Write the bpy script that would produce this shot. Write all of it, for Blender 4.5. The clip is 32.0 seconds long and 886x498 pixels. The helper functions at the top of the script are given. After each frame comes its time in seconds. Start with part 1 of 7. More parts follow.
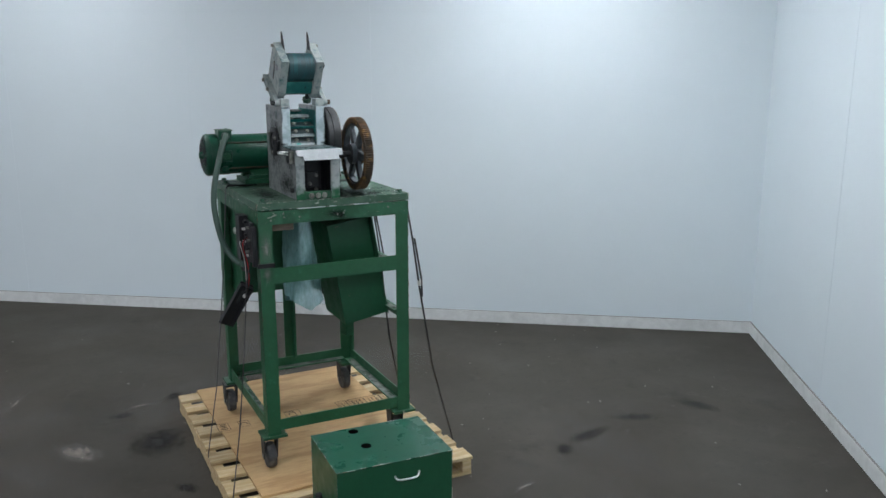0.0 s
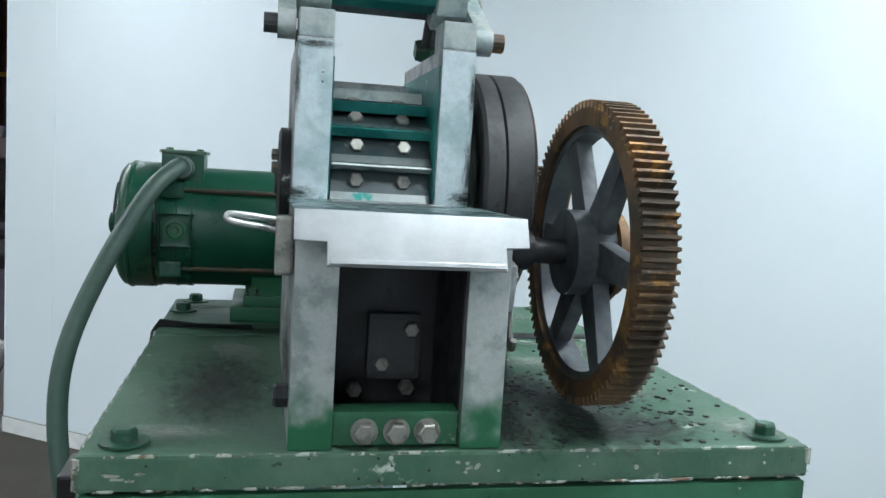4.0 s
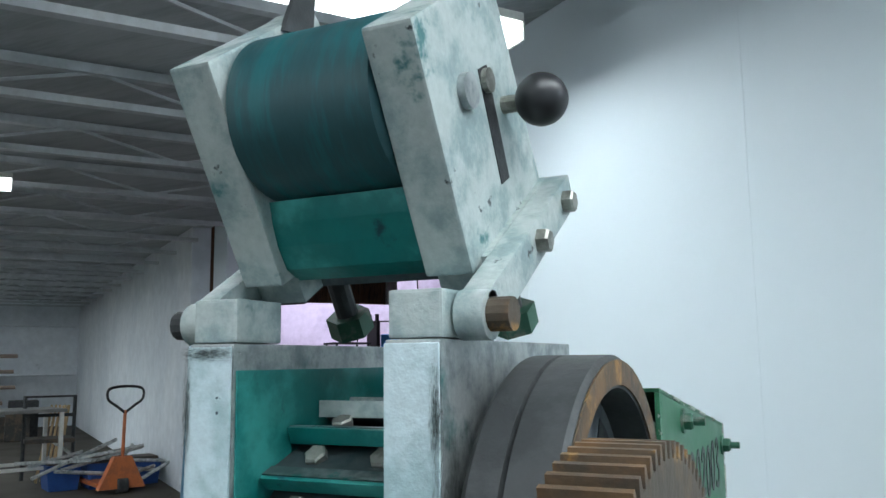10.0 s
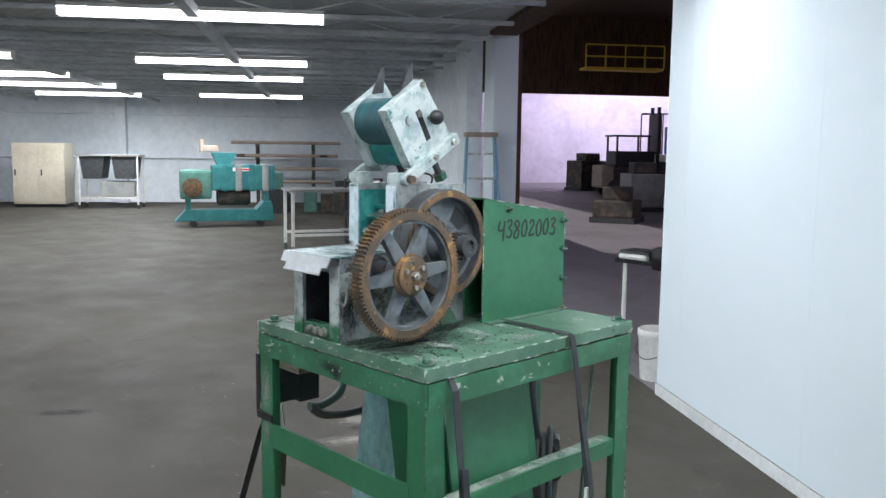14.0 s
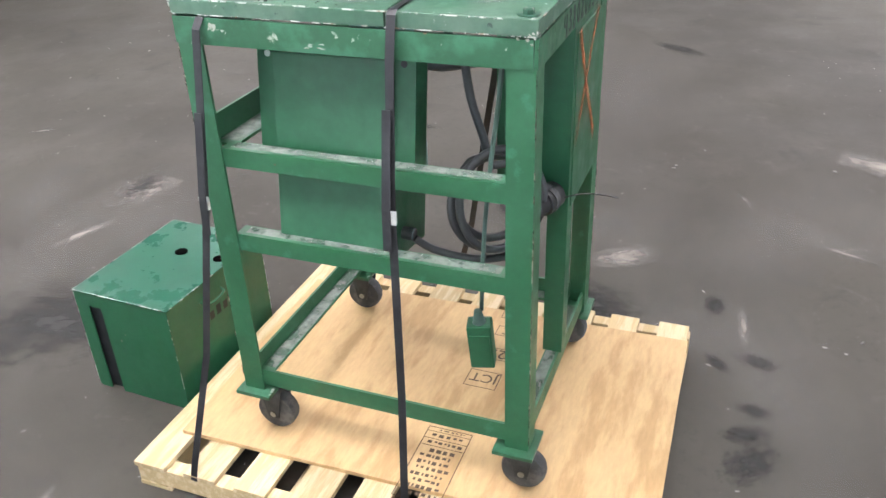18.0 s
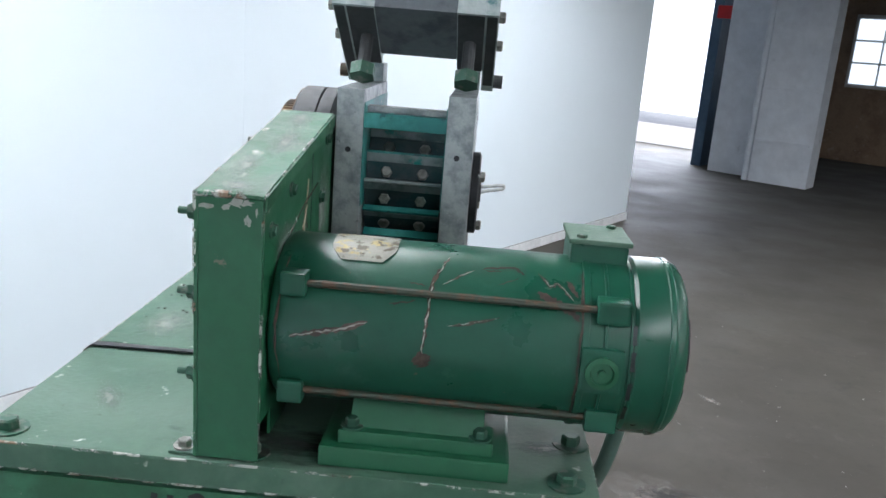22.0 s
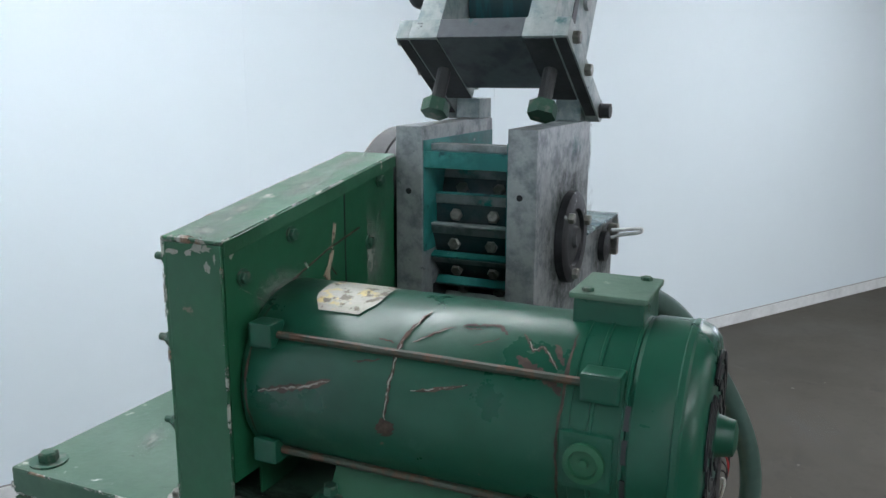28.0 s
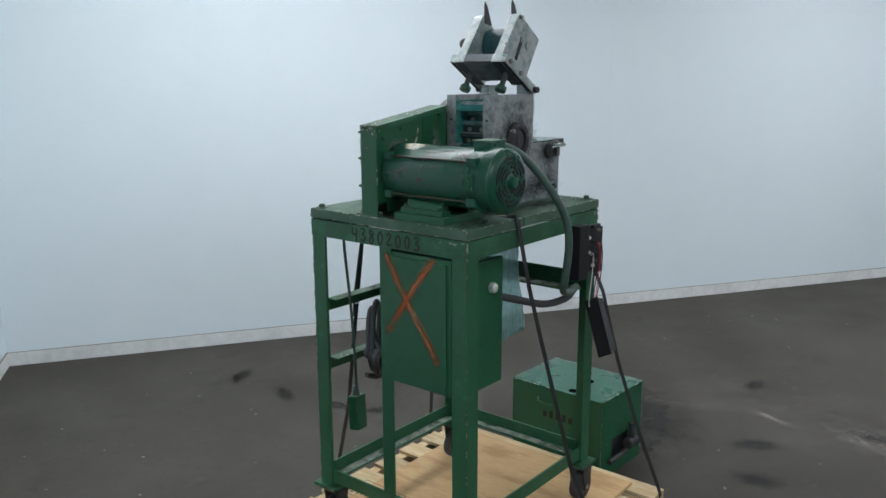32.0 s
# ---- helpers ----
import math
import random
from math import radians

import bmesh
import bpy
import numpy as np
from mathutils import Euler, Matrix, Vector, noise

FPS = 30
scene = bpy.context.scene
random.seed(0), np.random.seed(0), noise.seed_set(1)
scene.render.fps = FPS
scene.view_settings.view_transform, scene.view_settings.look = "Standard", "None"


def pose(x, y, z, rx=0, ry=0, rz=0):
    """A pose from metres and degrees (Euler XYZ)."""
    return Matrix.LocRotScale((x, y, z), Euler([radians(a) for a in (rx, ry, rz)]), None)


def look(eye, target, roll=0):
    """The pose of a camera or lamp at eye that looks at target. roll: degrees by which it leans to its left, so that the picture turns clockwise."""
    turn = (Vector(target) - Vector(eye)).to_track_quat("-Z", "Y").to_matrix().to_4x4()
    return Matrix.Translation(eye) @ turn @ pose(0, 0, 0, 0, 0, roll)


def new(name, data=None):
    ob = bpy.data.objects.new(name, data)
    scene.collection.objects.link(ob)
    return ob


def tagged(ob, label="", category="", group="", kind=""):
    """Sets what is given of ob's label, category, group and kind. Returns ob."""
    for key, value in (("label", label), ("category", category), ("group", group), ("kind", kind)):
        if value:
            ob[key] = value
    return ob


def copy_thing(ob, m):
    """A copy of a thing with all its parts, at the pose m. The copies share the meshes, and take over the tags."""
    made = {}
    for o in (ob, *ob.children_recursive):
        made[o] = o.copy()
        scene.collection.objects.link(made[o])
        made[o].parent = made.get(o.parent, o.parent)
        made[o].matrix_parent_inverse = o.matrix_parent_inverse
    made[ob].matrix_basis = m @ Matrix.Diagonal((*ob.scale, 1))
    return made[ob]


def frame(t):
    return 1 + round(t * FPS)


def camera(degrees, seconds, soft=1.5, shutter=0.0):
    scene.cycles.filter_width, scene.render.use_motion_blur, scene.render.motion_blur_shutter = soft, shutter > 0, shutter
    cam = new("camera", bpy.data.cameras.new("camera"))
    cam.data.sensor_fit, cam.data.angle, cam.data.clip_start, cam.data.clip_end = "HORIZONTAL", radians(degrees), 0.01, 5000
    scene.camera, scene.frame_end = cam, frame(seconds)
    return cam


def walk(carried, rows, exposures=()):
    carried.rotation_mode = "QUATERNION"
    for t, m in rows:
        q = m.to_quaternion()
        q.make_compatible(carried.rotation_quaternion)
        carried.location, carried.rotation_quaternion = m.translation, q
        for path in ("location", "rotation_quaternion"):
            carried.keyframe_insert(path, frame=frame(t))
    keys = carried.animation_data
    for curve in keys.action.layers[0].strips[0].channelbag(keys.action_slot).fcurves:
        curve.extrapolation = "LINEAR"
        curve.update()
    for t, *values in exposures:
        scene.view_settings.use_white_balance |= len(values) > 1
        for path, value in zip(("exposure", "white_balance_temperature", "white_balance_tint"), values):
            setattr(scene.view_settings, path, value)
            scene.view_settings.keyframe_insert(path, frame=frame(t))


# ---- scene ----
cam = camera(56.6, 32.0)
ROWS = [
    (0, pose(-0.7324, -2.9593, 1.6366, 77.57, -0.04, -26.81)),
    (0.5, pose(-0.4520, -2.8966, 1.6220, 79.36, -0.71, -20.27)),
    (1, pose(-0.2420, -2.8188, 1.6409, 80.31, -1.14, -13.83)),
    (1.5, pose(0.0066, -2.7343, 1.6310, 80.47, -1.50, -7.17)),
    (2, pose(0.0433, -2.2071, 1.5209, 79.54, -3.19, -7.44)),
    (2.5, pose(0.1651, -1.2753, 1.3802, 80.32, -2.69, -7.81)),
    (3, pose(0.1491, -0.8937, 1.3599, 83.24, -2.49, -10.44)),
    (3.5, pose(0.1287, -0.7311, 1.3776, 84.57, -3.11, -11.37)),
    (5.5, pose(0.1340, -0.5280, 1.3500, 84.01, -2.28, -15.13)),
    (6, pose(0.1740, -0.5290, 1.3590, 82.79, -0.06, -14.32)),
    (6.5, pose(0.1990, -0.5010, 1.3550, 83.52, -0.39, -12.10)),
    (7, pose(0.2320, -0.5030, 1.3590, 82.97, -1.83, -6.52)),
    (7.5, pose(0.3280, -0.4970, 1.3880, 79.78, -0.23, 0.75)),
    (8, pose(0.3260, -0.4160, 1.3900, 84.24, -1.07, 1.67)),
    (8.5, pose(0.3510, -0.4040, 1.4230, 86.75, -1.04, 4.69)),
    (9, pose(0.4300, -0.3080, 1.4600, 84.85, 0.98, 14.50)),
    (9.5, pose(0.4840, -0.2540, 1.4670, 90.89, 0.17, 22.63)),
    (10, pose(0.5150, -0.2230, 1.4790, 97.78, 0.63, 25.98)),
    (10.5, pose(0.5010, -0.2120, 1.5140, 95.24, -0.94, 24.74)),
    (11, pose(0.4940, -0.1950, 1.4620, 88.57, 0.17, 24.33)),
    (11.5, pose(0.5540, -0.2270, 1.4210, 84.47, 0.79, 32.93)),
    (12, pose(0.6060, -0.2360, 1.4130, 83.73, 0.30, 37.54)),
    (12.5, pose(0.8533, -0.5536, 1.4281, 83.40, -0.55, 37.36)),
    (13, pose(1.1941, -0.9886, 1.5064, 81.83, -1.01, 36.31)),
    (13.5, pose(1.5323, -1.1273, 1.5600, 82.70, -0.78, 39.93)),
    (15.5, pose(1.9950, -0.2694, 1.5813, 81.00, -1.34, 69.09)),
    (16, pose(2.0867, 0.0062, 1.5606, 79.55, -1.95, 76.79)),
    (16.5, pose(2.0982, 0.2245, 1.5456, 73.30, -1.41, 84.99)),
    (17, pose(2.0271, 0.4725, 1.5304, 67.97, -0.68, 93.23)),
    (17.5, pose(1.9667, 0.7606, 1.5084, 63.65, 1.21, 101.62)),
    (18, pose(1.8764, 1.0351, 1.4916, 59.97, 2.01, 110.64)),
    (18.5, pose(1.6665, 1.2049, 1.4703, 59.36, 1.64, 117.99)),
    (19, pose(1.4735, 1.3495, 1.4928, 61.83, 1.09, 124.45)),
    (19.5, pose(1.2408, 1.5164, 1.5174, 66.39, 0.39, 134.58)),
    (20, pose(1.0076, 1.5791, 1.5172, 69.92, -0.33, 143.94)),
    (20.5, pose(0.7398, 1.5975, 1.5314, 72.38, -1.65, 153.50)),
    (21, pose(0.4583, 1.6231, 1.5346, 74.02, -1.68, 163.39)),
    (21.5, pose(0.2480, 1.5683, 1.5376, 75.68, -2.44, 174.64)),
    (22, pose(0.1401, 1.4052, 1.5573, 75.71, -4.49, -176.63)),
    (22.5, pose(0.0518, 1.2585, 1.5613, 74.21, -4.83, -171.23)),
    (23, pose(0.0474, 1.1361, 1.5655, 74.33, -5.38, -166.77)),
    (23.5, pose(0.1068, 0.9949, 1.5452, 76.06, -5.28, -169.94)),
    (24, pose(0.1450, 0.8238, 1.4835, 79.17, -4.11, -171.62)),
    (24.5, pose(0.2068, 0.7092, 1.4558, 78.64, -4.07, -176.38)),
    (25, pose(0.2146, 0.7052, 1.4609, 78.34, -3.78, -177.15)),
    (25.5, pose(0.2082, 0.7020, 1.4541, 78.33, -2.99, -176.64)),
    (27.5, pose(-0.0116, 0.9947, 1.5071, 77.97, 0.01, -158.85)),
    (28, pose(-0.1183, 1.2403, 1.5493, 77.99, -0.19, -155.77)),
    (28.5, pose(-0.2257, 1.4105, 1.5609, 78.75, -0.11, -153.62)),
    (29, pose(-0.3730, 1.5353, 1.5839, 79.20, 0.35, -151.43)),
    (29.5, pose(-0.5694, 1.6506, 1.5969, 79.07, 0.45, -147.10)),
    (30, pose(-0.6805, 1.8083, 1.5973, 78.04, -0.02, -143.84)),
    (30.5, pose(-0.7902, 2.0012, 1.5715, 78.17, -0.53, -144.29)),
    (31, pose(-0.9817, 2.1149, 1.5604, 78.17, -0.60, -143.63)),
    (31.5, pose(-1.1487, 2.2290, 1.5644, 77.96, -1.32, -142.61)),
    (32, pose(-1.2911, 2.3941, 1.5568, 77.91, 0.19, -140.88)),
]
walk(cam, ROWS, [(0.0, -1.35, 6350, 13), (2.0, -1.4, 6325, 12), (3.0, -1.0, 6312, 12), (5.5, -0.85, 6200, 2), (7.0, -0.80, 6185, 2), (8.0, -0.66, 6170, 1), (9.0, -0.85, 6170, 2), (10.0, -0.95, 6150, 6), (11.0, -1.1, 6150, 5), (12.0, -0.5, 6140, 1), (12.7, -0.5, 6247, 10), (13.3, -0.6, 6287, 12), (15.5, -0.2, 6500, 16), (16.0, -0.15, 6550, 17), (17.0, 0.2, 6650, 17), (18.5, 0.15, 6650, 21), (20.0, 0.42, 6600, 19), (21.0, 0.25, 6467, 16), (22.0, -0.5, 6350, 15), (23.0, -0.65, 6305, 15), (24.0, -0.35, 6270, 8), (25.0, 0.25, 6230, 3), (25.5, 0.25, 6230, 3), (28.0, -1.0, 6350, 13), (29.0, -1.2, 6350, 13), (32.0, -1.25, 6350, 12)])

# ---------------------------------------------------------------- world, sun, lights
ZT = 1.15                      # height of the stand's top above the hall floor
HALL = radians(145.0)          # the hall's long axis
HO = Vector((3.15, 0.52, 0.0))  # corner behind the machine


def hall(u, v, z=0.0):
    """Hall coordinates (along the long wall, away from it) to world."""
    return Vector((HO.x + u * math.cos(HALL) - v * math.sin(HALL), HO.y + u * math.sin(HALL) + v * math.cos(HALL), z))


def hall_pose(u, v, z=0.0, turn=0.0):
    p = hall(u, v, z)
    return Matrix.Translation(p) @ Matrix.Rotation(HALL + radians(turn), 4, "Z")


world = bpy.data.worlds.new("sky")
world.use_nodes = True
scene.world = world
wn = world.node_tree.nodes
sky = wn.new("ShaderNodeTexSky")
sky.sky_type, sky.sun_disc = "NISHITA", False
sky.sun_elevation, sky.sun_rotation = radians(38), radians(200)
wn["Background"].inputs["Strength"].default_value = 0.12
world.node_tree.links.new(sky.outputs[0], wn["Background"].inputs["Color"])

sun = new("sun", bpy.data.lights.new("sun", "SUN"))
sun.data.energy, sun.data.angle, sun.data.color = 4.5, radians(0.6), (1, 0.95, 0.88)
sun.matrix_world = look((-6, -30, 22), (-3, -14, 0))


def area(name, eye, target, w, h, watts, col=(1, 1, 1)):
    d = bpy.data.lights.new(name, "AREA")
    d.shape, d.size, d.size_y, d.energy, d.color = "RECTANGLE", w, h, watts, col
    o = new(name, d)
    o.matrix_world = look(eye, target)
    return o


# ---------------------------------------------------------------- materials
def mat(name, col, rough=0.5, metal=0.0, col2=None, scale=8.0, mix=(0.45, 0.62), detail=6.0, bump=0.0, bscale=120.0,
        spots=None, sscale=30.0, smix=(0.66, 0.70), spots2=None, s2scale=14.0, s2mix=(0.70, 0.74), rvar=0.0, rnd=0.0, spec=0.5, vary=0.08, emit=None, power=0.0, stretch=None, coat=0.0):
    m = bpy.data.materials.new(name)
    m.use_nodes = True
    nt, n = m.node_tree, m.node_tree.nodes
    b = n["Principled BSDF"]
    b.inputs["Roughness"].default_value, b.inputs["Metallic"].default_value = rough, metal
    b.inputs["Specular IOR Level"].default_value = spec
    b.inputs["Coat Weight"].default_value = coat
    tc = n.new("ShaderNodeTexCoord")
    src = tc.outputs["Object"]
    if stretch:
        mp = n.new("ShaderNodeMapping")
        mp.inputs["Scale"].default_value = stretch
        nt.links.new(src, mp.inputs[0])
        src = mp.outputs[0]

    def noise_of(s, d):
        t = n.new("ShaderNodeTexNoise")
        t.inputs["Scale"].default_value, t.inputs["Detail"].default_value, t.inputs["Roughness"].default_value = s, d, 0.62
        nt.links.new(src, t.inputs["Vector"])
        return t.outputs["Fac"]

    def ramp(fac, lo, hi):
        r = n.new("ShaderNodeMapRange")
        r.interpolation_type = "SMOOTHSTEP"
        r.inputs["From Min"].default_value, r.inputs["From Max"].default_value = lo, hi
        nt.links.new(fac, r.inputs["Value"])
        return r.outputs["Result"]

    def blend(a, c, fac):
        x = n.new("ShaderNodeMix")
        x.data_type = "RGBA"
        for sock, val in ((x.inputs[6], a), (x.inputs[7], c)):
            if isinstance(val, tuple):
                sock.default_value = (*val, 1)
            else:
                nt.links.new(val, sock)
        nt.links.new(fac, x.inputs[0])
        return x.outputs[2]

    out = col
    fine = noise_of(scale * 6.5, 4.0)
    if col2:
        out = blend(col, col2, ramp(noise_of(scale, detail), *mix))
    else:
        dark = tuple(c * 0.82 for c in col)
        out = blend(col, dark, ramp(noise_of(scale, detail), 0.4, 0.7))
    if spots:
        out = blend(out, spots, ramp(noise_of(sscale, 5.0), *smix))
    if spots2:
        out = blend(out, spots2, ramp(noise_of(s2scale, 8.0), *s2mix))
    hsv = n.new("ShaderNodeHueSaturation")
    vr = n.new("ShaderNodeMapRange")
    vr.inputs["From Min"].default_value, vr.inputs["From Max"].default_value = 0.3, 0.7
    vr.inputs["To Min"].default_value, vr.inputs["To Max"].default_value = 1 - vary, 1 + vary
    nt.links.new(fine, vr.inputs["Value"])
    val = vr.outputs["Result"]
    if rnd:
        oi = n.new("ShaderNodeObjectInfo")
        rr = n.new("ShaderNodeMapRange")
        rr.inputs["To Min"].default_value, rr.inputs["To Max"].default_value = 1 - rnd, 1 + rnd
        nt.links.new(oi.outputs["Random"], rr.inputs["Value"])
        mu = n.new("ShaderNodeMath")
        mu.operation = "MULTIPLY"
        nt.links.new(val, mu.inputs[0]), nt.links.new(rr.outputs[0], mu.inputs[1])
        val = mu.outputs[0]
    nt.links.new(val, hsv.inputs["Value"])
    if isinstance(out, tuple):
        hsv.inputs["Color"].default_value = (*out, 1)
    else:
        nt.links.new(out, hsv.inputs["Color"])
    nt.links.new(hsv.outputs[0], b.inputs["Base Color"])
    if rvar:
        rm = n.new("ShaderNodeMapRange")
        rm.inputs["From Min"].default_value, rm.inputs["From Max"].default_value = 0.3, 0.7
        rm.inputs["To Min"].default_value, rm.inputs["To Max"].default_value = max(rough - rvar, 0.05), min(rough + rvar, 1)
        nt.links.new(noise_of(scale * 2, 5), rm.inputs["Value"])
        nt.links.new(rm.outputs[0], b.inputs["Roughness"])
    if bump:
        bp = n.new("ShaderNodeBump")
        bp.inputs["Strength"].default_value, bp.inputs["Distance"].default_value = bump, 0.002
        nt.links.new(noise_of(bscale, 5), bp.inputs["Height"])
        nt.links.new(bp.outputs[0], b.inputs["Normal"])
    if emit:
        b.inputs["Emission Color"].default_value, b.inputs["Emission Strength"].default_value = (*emit, 1), power
    return m


def soft_patch(name, col, col2, strength, noise=6.0, edge=0.55):
    """Stain without a hard rim: it fades out from the middle of a unit disc or strip."""
    m = bpy.data.materials.new(name)
    m.use_nodes = True
    nt, n = m.node_tree, m.node_tree.nodes
    b = n["Principled BSDF"]
    b.inputs["Roughness"].default_value = 0.7
    tc, ln, nz, mp, add, mx = (n.new("ShaderNode" + k) for k in ("TexCoord", "VectorMath", "TexNoise", "MapRange", "Math", "Mix"))
    ln.operation = "LENGTH"
    oi, sh = n.new("ShaderNodeObjectInfo"), n.new("ShaderNodeVectorMath")
    sh.operation = "ADD"
    nt.links.new(tc.outputs["Object"], sh.inputs[0]), nt.links.new(oi.outputs["Location"], sh.inputs[1])
    nt.links.new(tc.outputs["Object"], ln.inputs[0]), nt.links.new(sh.outputs[0], nz.inputs["Vector"])
    nz.inputs["Scale"].default_value, nz.inputs["Detail"].default_value, nz.inputs["Roughness"].default_value = noise * 0.45, 8, 0.7
    add.operation = "MULTIPLY_ADD"
    nt.links.new(nz.outputs["Fac"], add.inputs[0])
    add.inputs[1].default_value = -1.9
    nt.links.new(ln.outputs["Value"], add.inputs[2])
    mp.interpolation_type = "SMOOTHSTEP"
    mp.inputs["From Min"].default_value, mp.inputs["From Max"].default_value = -0.02, -edge
    mp.inputs["To Min"].default_value, mp.inputs["To Max"].default_value = 0.0, strength
    nt.links.new(add.outputs[0], mp.inputs["Value"]), nt.links.new(mp.outputs[0], b.inputs["Alpha"])
    mx.data_type = "RGBA"
    mx.inputs[6].default_value, mx.inputs[7].default_value = (*col, 1), (*col2, 1)
    nt.links.new(nz.outputs["Fac"], mx.inputs[0]), nt.links.new(mx.outputs[2], b.inputs["Base Color"])
    return m



GREEN = mat("green_enamel", (0.010, 0.088, 0.040), 0.42, 0, (0.014, 0.102, 0.046), 9, mix=(0.3, 0.75), spots=(0.16, 0.14, 0.10), sscale=26, smix=(0.70, 0.73), rvar=0.12, bump=0.15, bscale=160)
GREEN_WORN = mat("worn_green_enamel", (0.015, 0.086, 0.039), 0.5, 0, (0.030, 0.132, 0.069), 11, spots=(0.36, 0.37, 0.31), sscale=30, smix=(0.64, 0.70), spots2=(0.16, 0.085, 0.045), s2scale=17, s2mix=(0.69, 0.73), rvar=0.15, bump=0.25, bscale=140)
GREEN_TOP = mat("dusty_green_top", (0.038, 0.105, 0.064), 0.58, 0, (0.080, 0.148, 0.104), 9, mix=(0.40, 0.66), spots=(0.46, 0.49, 0.44), sscale=24, smix=(0.64, 0.72), spots2=(0.03, 0.055, 0.042), s2scale=38, s2mix=(0.66, 0.71), rvar=0.15, bump=0.3, bscale=150)
GREEN_SMOOTH = mat("glossy_green_enamel", (0.006, 0.062, 0.036), 0.33, 0, (0.010, 0.080, 0.046), 7, mix=(0.25, 0.8), spots=(0.04, 0.11, 0.075), sscale=18, smix=(0.60, 0.80), spots2=(0.10, 0.075, 0.05), s2scale=85, s2mix=(0.70, 0.74), rvar=0.10, spec=0.40, bump=0.10, bscale=110)
GREEN_LID = mat("green_lid_enamel", (0.012, 0.085, 0.050), 0.30, 0, (0.018, 0.105, 0.064), 5, mix=(0.2, 0.85), spots=(0.022, 0.11, 0.070), sscale=6, smix=(0.30, 0.95), rvar=0.10, spec=0.5, bump=0.10, bscale=60)
GREEN_LIGHT = mat("sheet_green_enamel", (0.018, 0.105, 0.050), 0.45, 0, (0.026, 0.125, 0.062), 6, spots=(0.25, 0.38, 0.27), sscale=20, smix=(0.70, 0.76), rvar=0.12)
STEEL = mat("stained_steel", (0.38, 0.40, 0.40), 0.44, 0.6, (0.20, 0.23, 0.235), 36, mix=(0.40, 0.68), spots=(0.05, 0.06, 0.065), sscale=95, smix=(0.60, 0.84), spots2=(0.03, 0.15, 0.14), s2scale=11, s2mix=(0.63, 0.76), rvar=0.14, bump=0.2, bscale=220)
POST_WHITE = mat("blue_white_stained_steel", (0.54, 0.63, 0.66), 0.5, 0.1, (0.36, 0.47, 0.49), 24, mix=(0.44, 0.66), spots=(0.16, 0.36, 0.38), sscale=30, smix=(0.62, 0.72), spots2=(0.025, 0.04, 0.06), s2scale=58, s2mix=(0.655, 0.675), rvar=0.12, bump=0.35, bscale=180)
STEEL_PAINT = mat("whitened_steel", (0.42, 0.465, 0.45), 0.48, 0.3, (0.24, 0.31, 0.31), 26, mix=(0.42, 0.64), spots=(0.05, 0.16, 0.16), sscale=24, smix=(0.60, 0.70), spots2=(0.04, 0.045, 0.05), s2scale=46, s2mix=(0.65, 0.70), rvar=0.12, bump=0.3, bscale=200)
ALU = mat("bright_aluminium", (0.66, 0.68, 0.67), 0.38, 0.7, (0.40, 0.43, 0.43), 17, spots=(0.15, 0.18, 0.19), sscale=26, smix=(0.58, 0.70), rvar=0.15, bump=0.2, bscale=90)
TEAL = mat("teal_stained_steel", (0.008, 0.135, 0.125), 0.42, 0.10, (0.045, 0.26, 0.235), 13, spots2=(0.006, 0.035, 0.045), s2scale=22, s2mix=(0.60, 0.68), spots=(0.30, 0.36, 0.35), sscale=40, smix=(0.68, 0.74), rvar=0.14, bump=0.15)
TEAL_DARK = mat("dark_teal_rubber", (0.014, 0.052, 0.060), 0.50, 0.0, (0.010, 0.090, 0.100), 10, stretch=(6, 1, 1), rvar=0.1)
BLADE = mat("blade_steel", (0.22, 0.25, 0.25), 0.45, 0.7, (0.09, 0.14, 0.14), 20, spots=(0.02, 0.20, 0.18), sscale=30, smix=(0.56, 0.66), rvar=0.15)
LIP = mat("bright_bent_aluminium", (0.42, 0.44, 0.45), 0.38, 0.80, (0.35, 0.38, 0.39), 9, mix=(0.20, 0.90), bump=0.15, bscale=25, rvar=0.1)
SILL = mat("wet_stained_sill", (0.15, 0.22, 0.22), 0.28, 0.45, (0.03, 0.075, 0.08), 14, mix=(0.46, 0.64), stretch=(0.6, 1.6, 1), spots=(0.02, 0.13, 0.14), sscale=16, smix=(0.58, 0.66), spots2=(0.5, 0.54, 0.53), s2scale=30, s2mix=(0.67, 0.72), rvar=0.12)
PLATE = mat("dark_blade_plate", (0.050, 0.066, 0.070), 0.44, 0.45, (0.012, 0.048, 0.054), 18, spots=(0.18, 0.21, 0.21), sscale=42, smix=(0.64, 0.74), rvar=0.12)
FLAKED = mat("flaked_black_casting", (0.014, 0.015, 0.017), 0.5, 0.2, (0.03, 0.032, 0.036), 20, spots=(0.40, 0.44, 0.42), sscale=38, smix=(0.60, 0.66), bump=0.3)
DARK = mat("near_black", (0.012, 0.013, 0.015), 0.45, 0.2, (0.03, 0.032, 0.036), 20, rvar=0.15, bump=0.3)
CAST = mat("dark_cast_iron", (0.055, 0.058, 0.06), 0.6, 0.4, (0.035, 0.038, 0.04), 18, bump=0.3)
GREYCAST = mat("grey_cast_iron", (0.13, 0.145, 0.155), 0.55, 0.5, (0.07, 0.08, 0.09), 16, spots=(0.02, 0.14, 0.15), sscale=18, smix=(0.64, 0.74), bump=0.25)
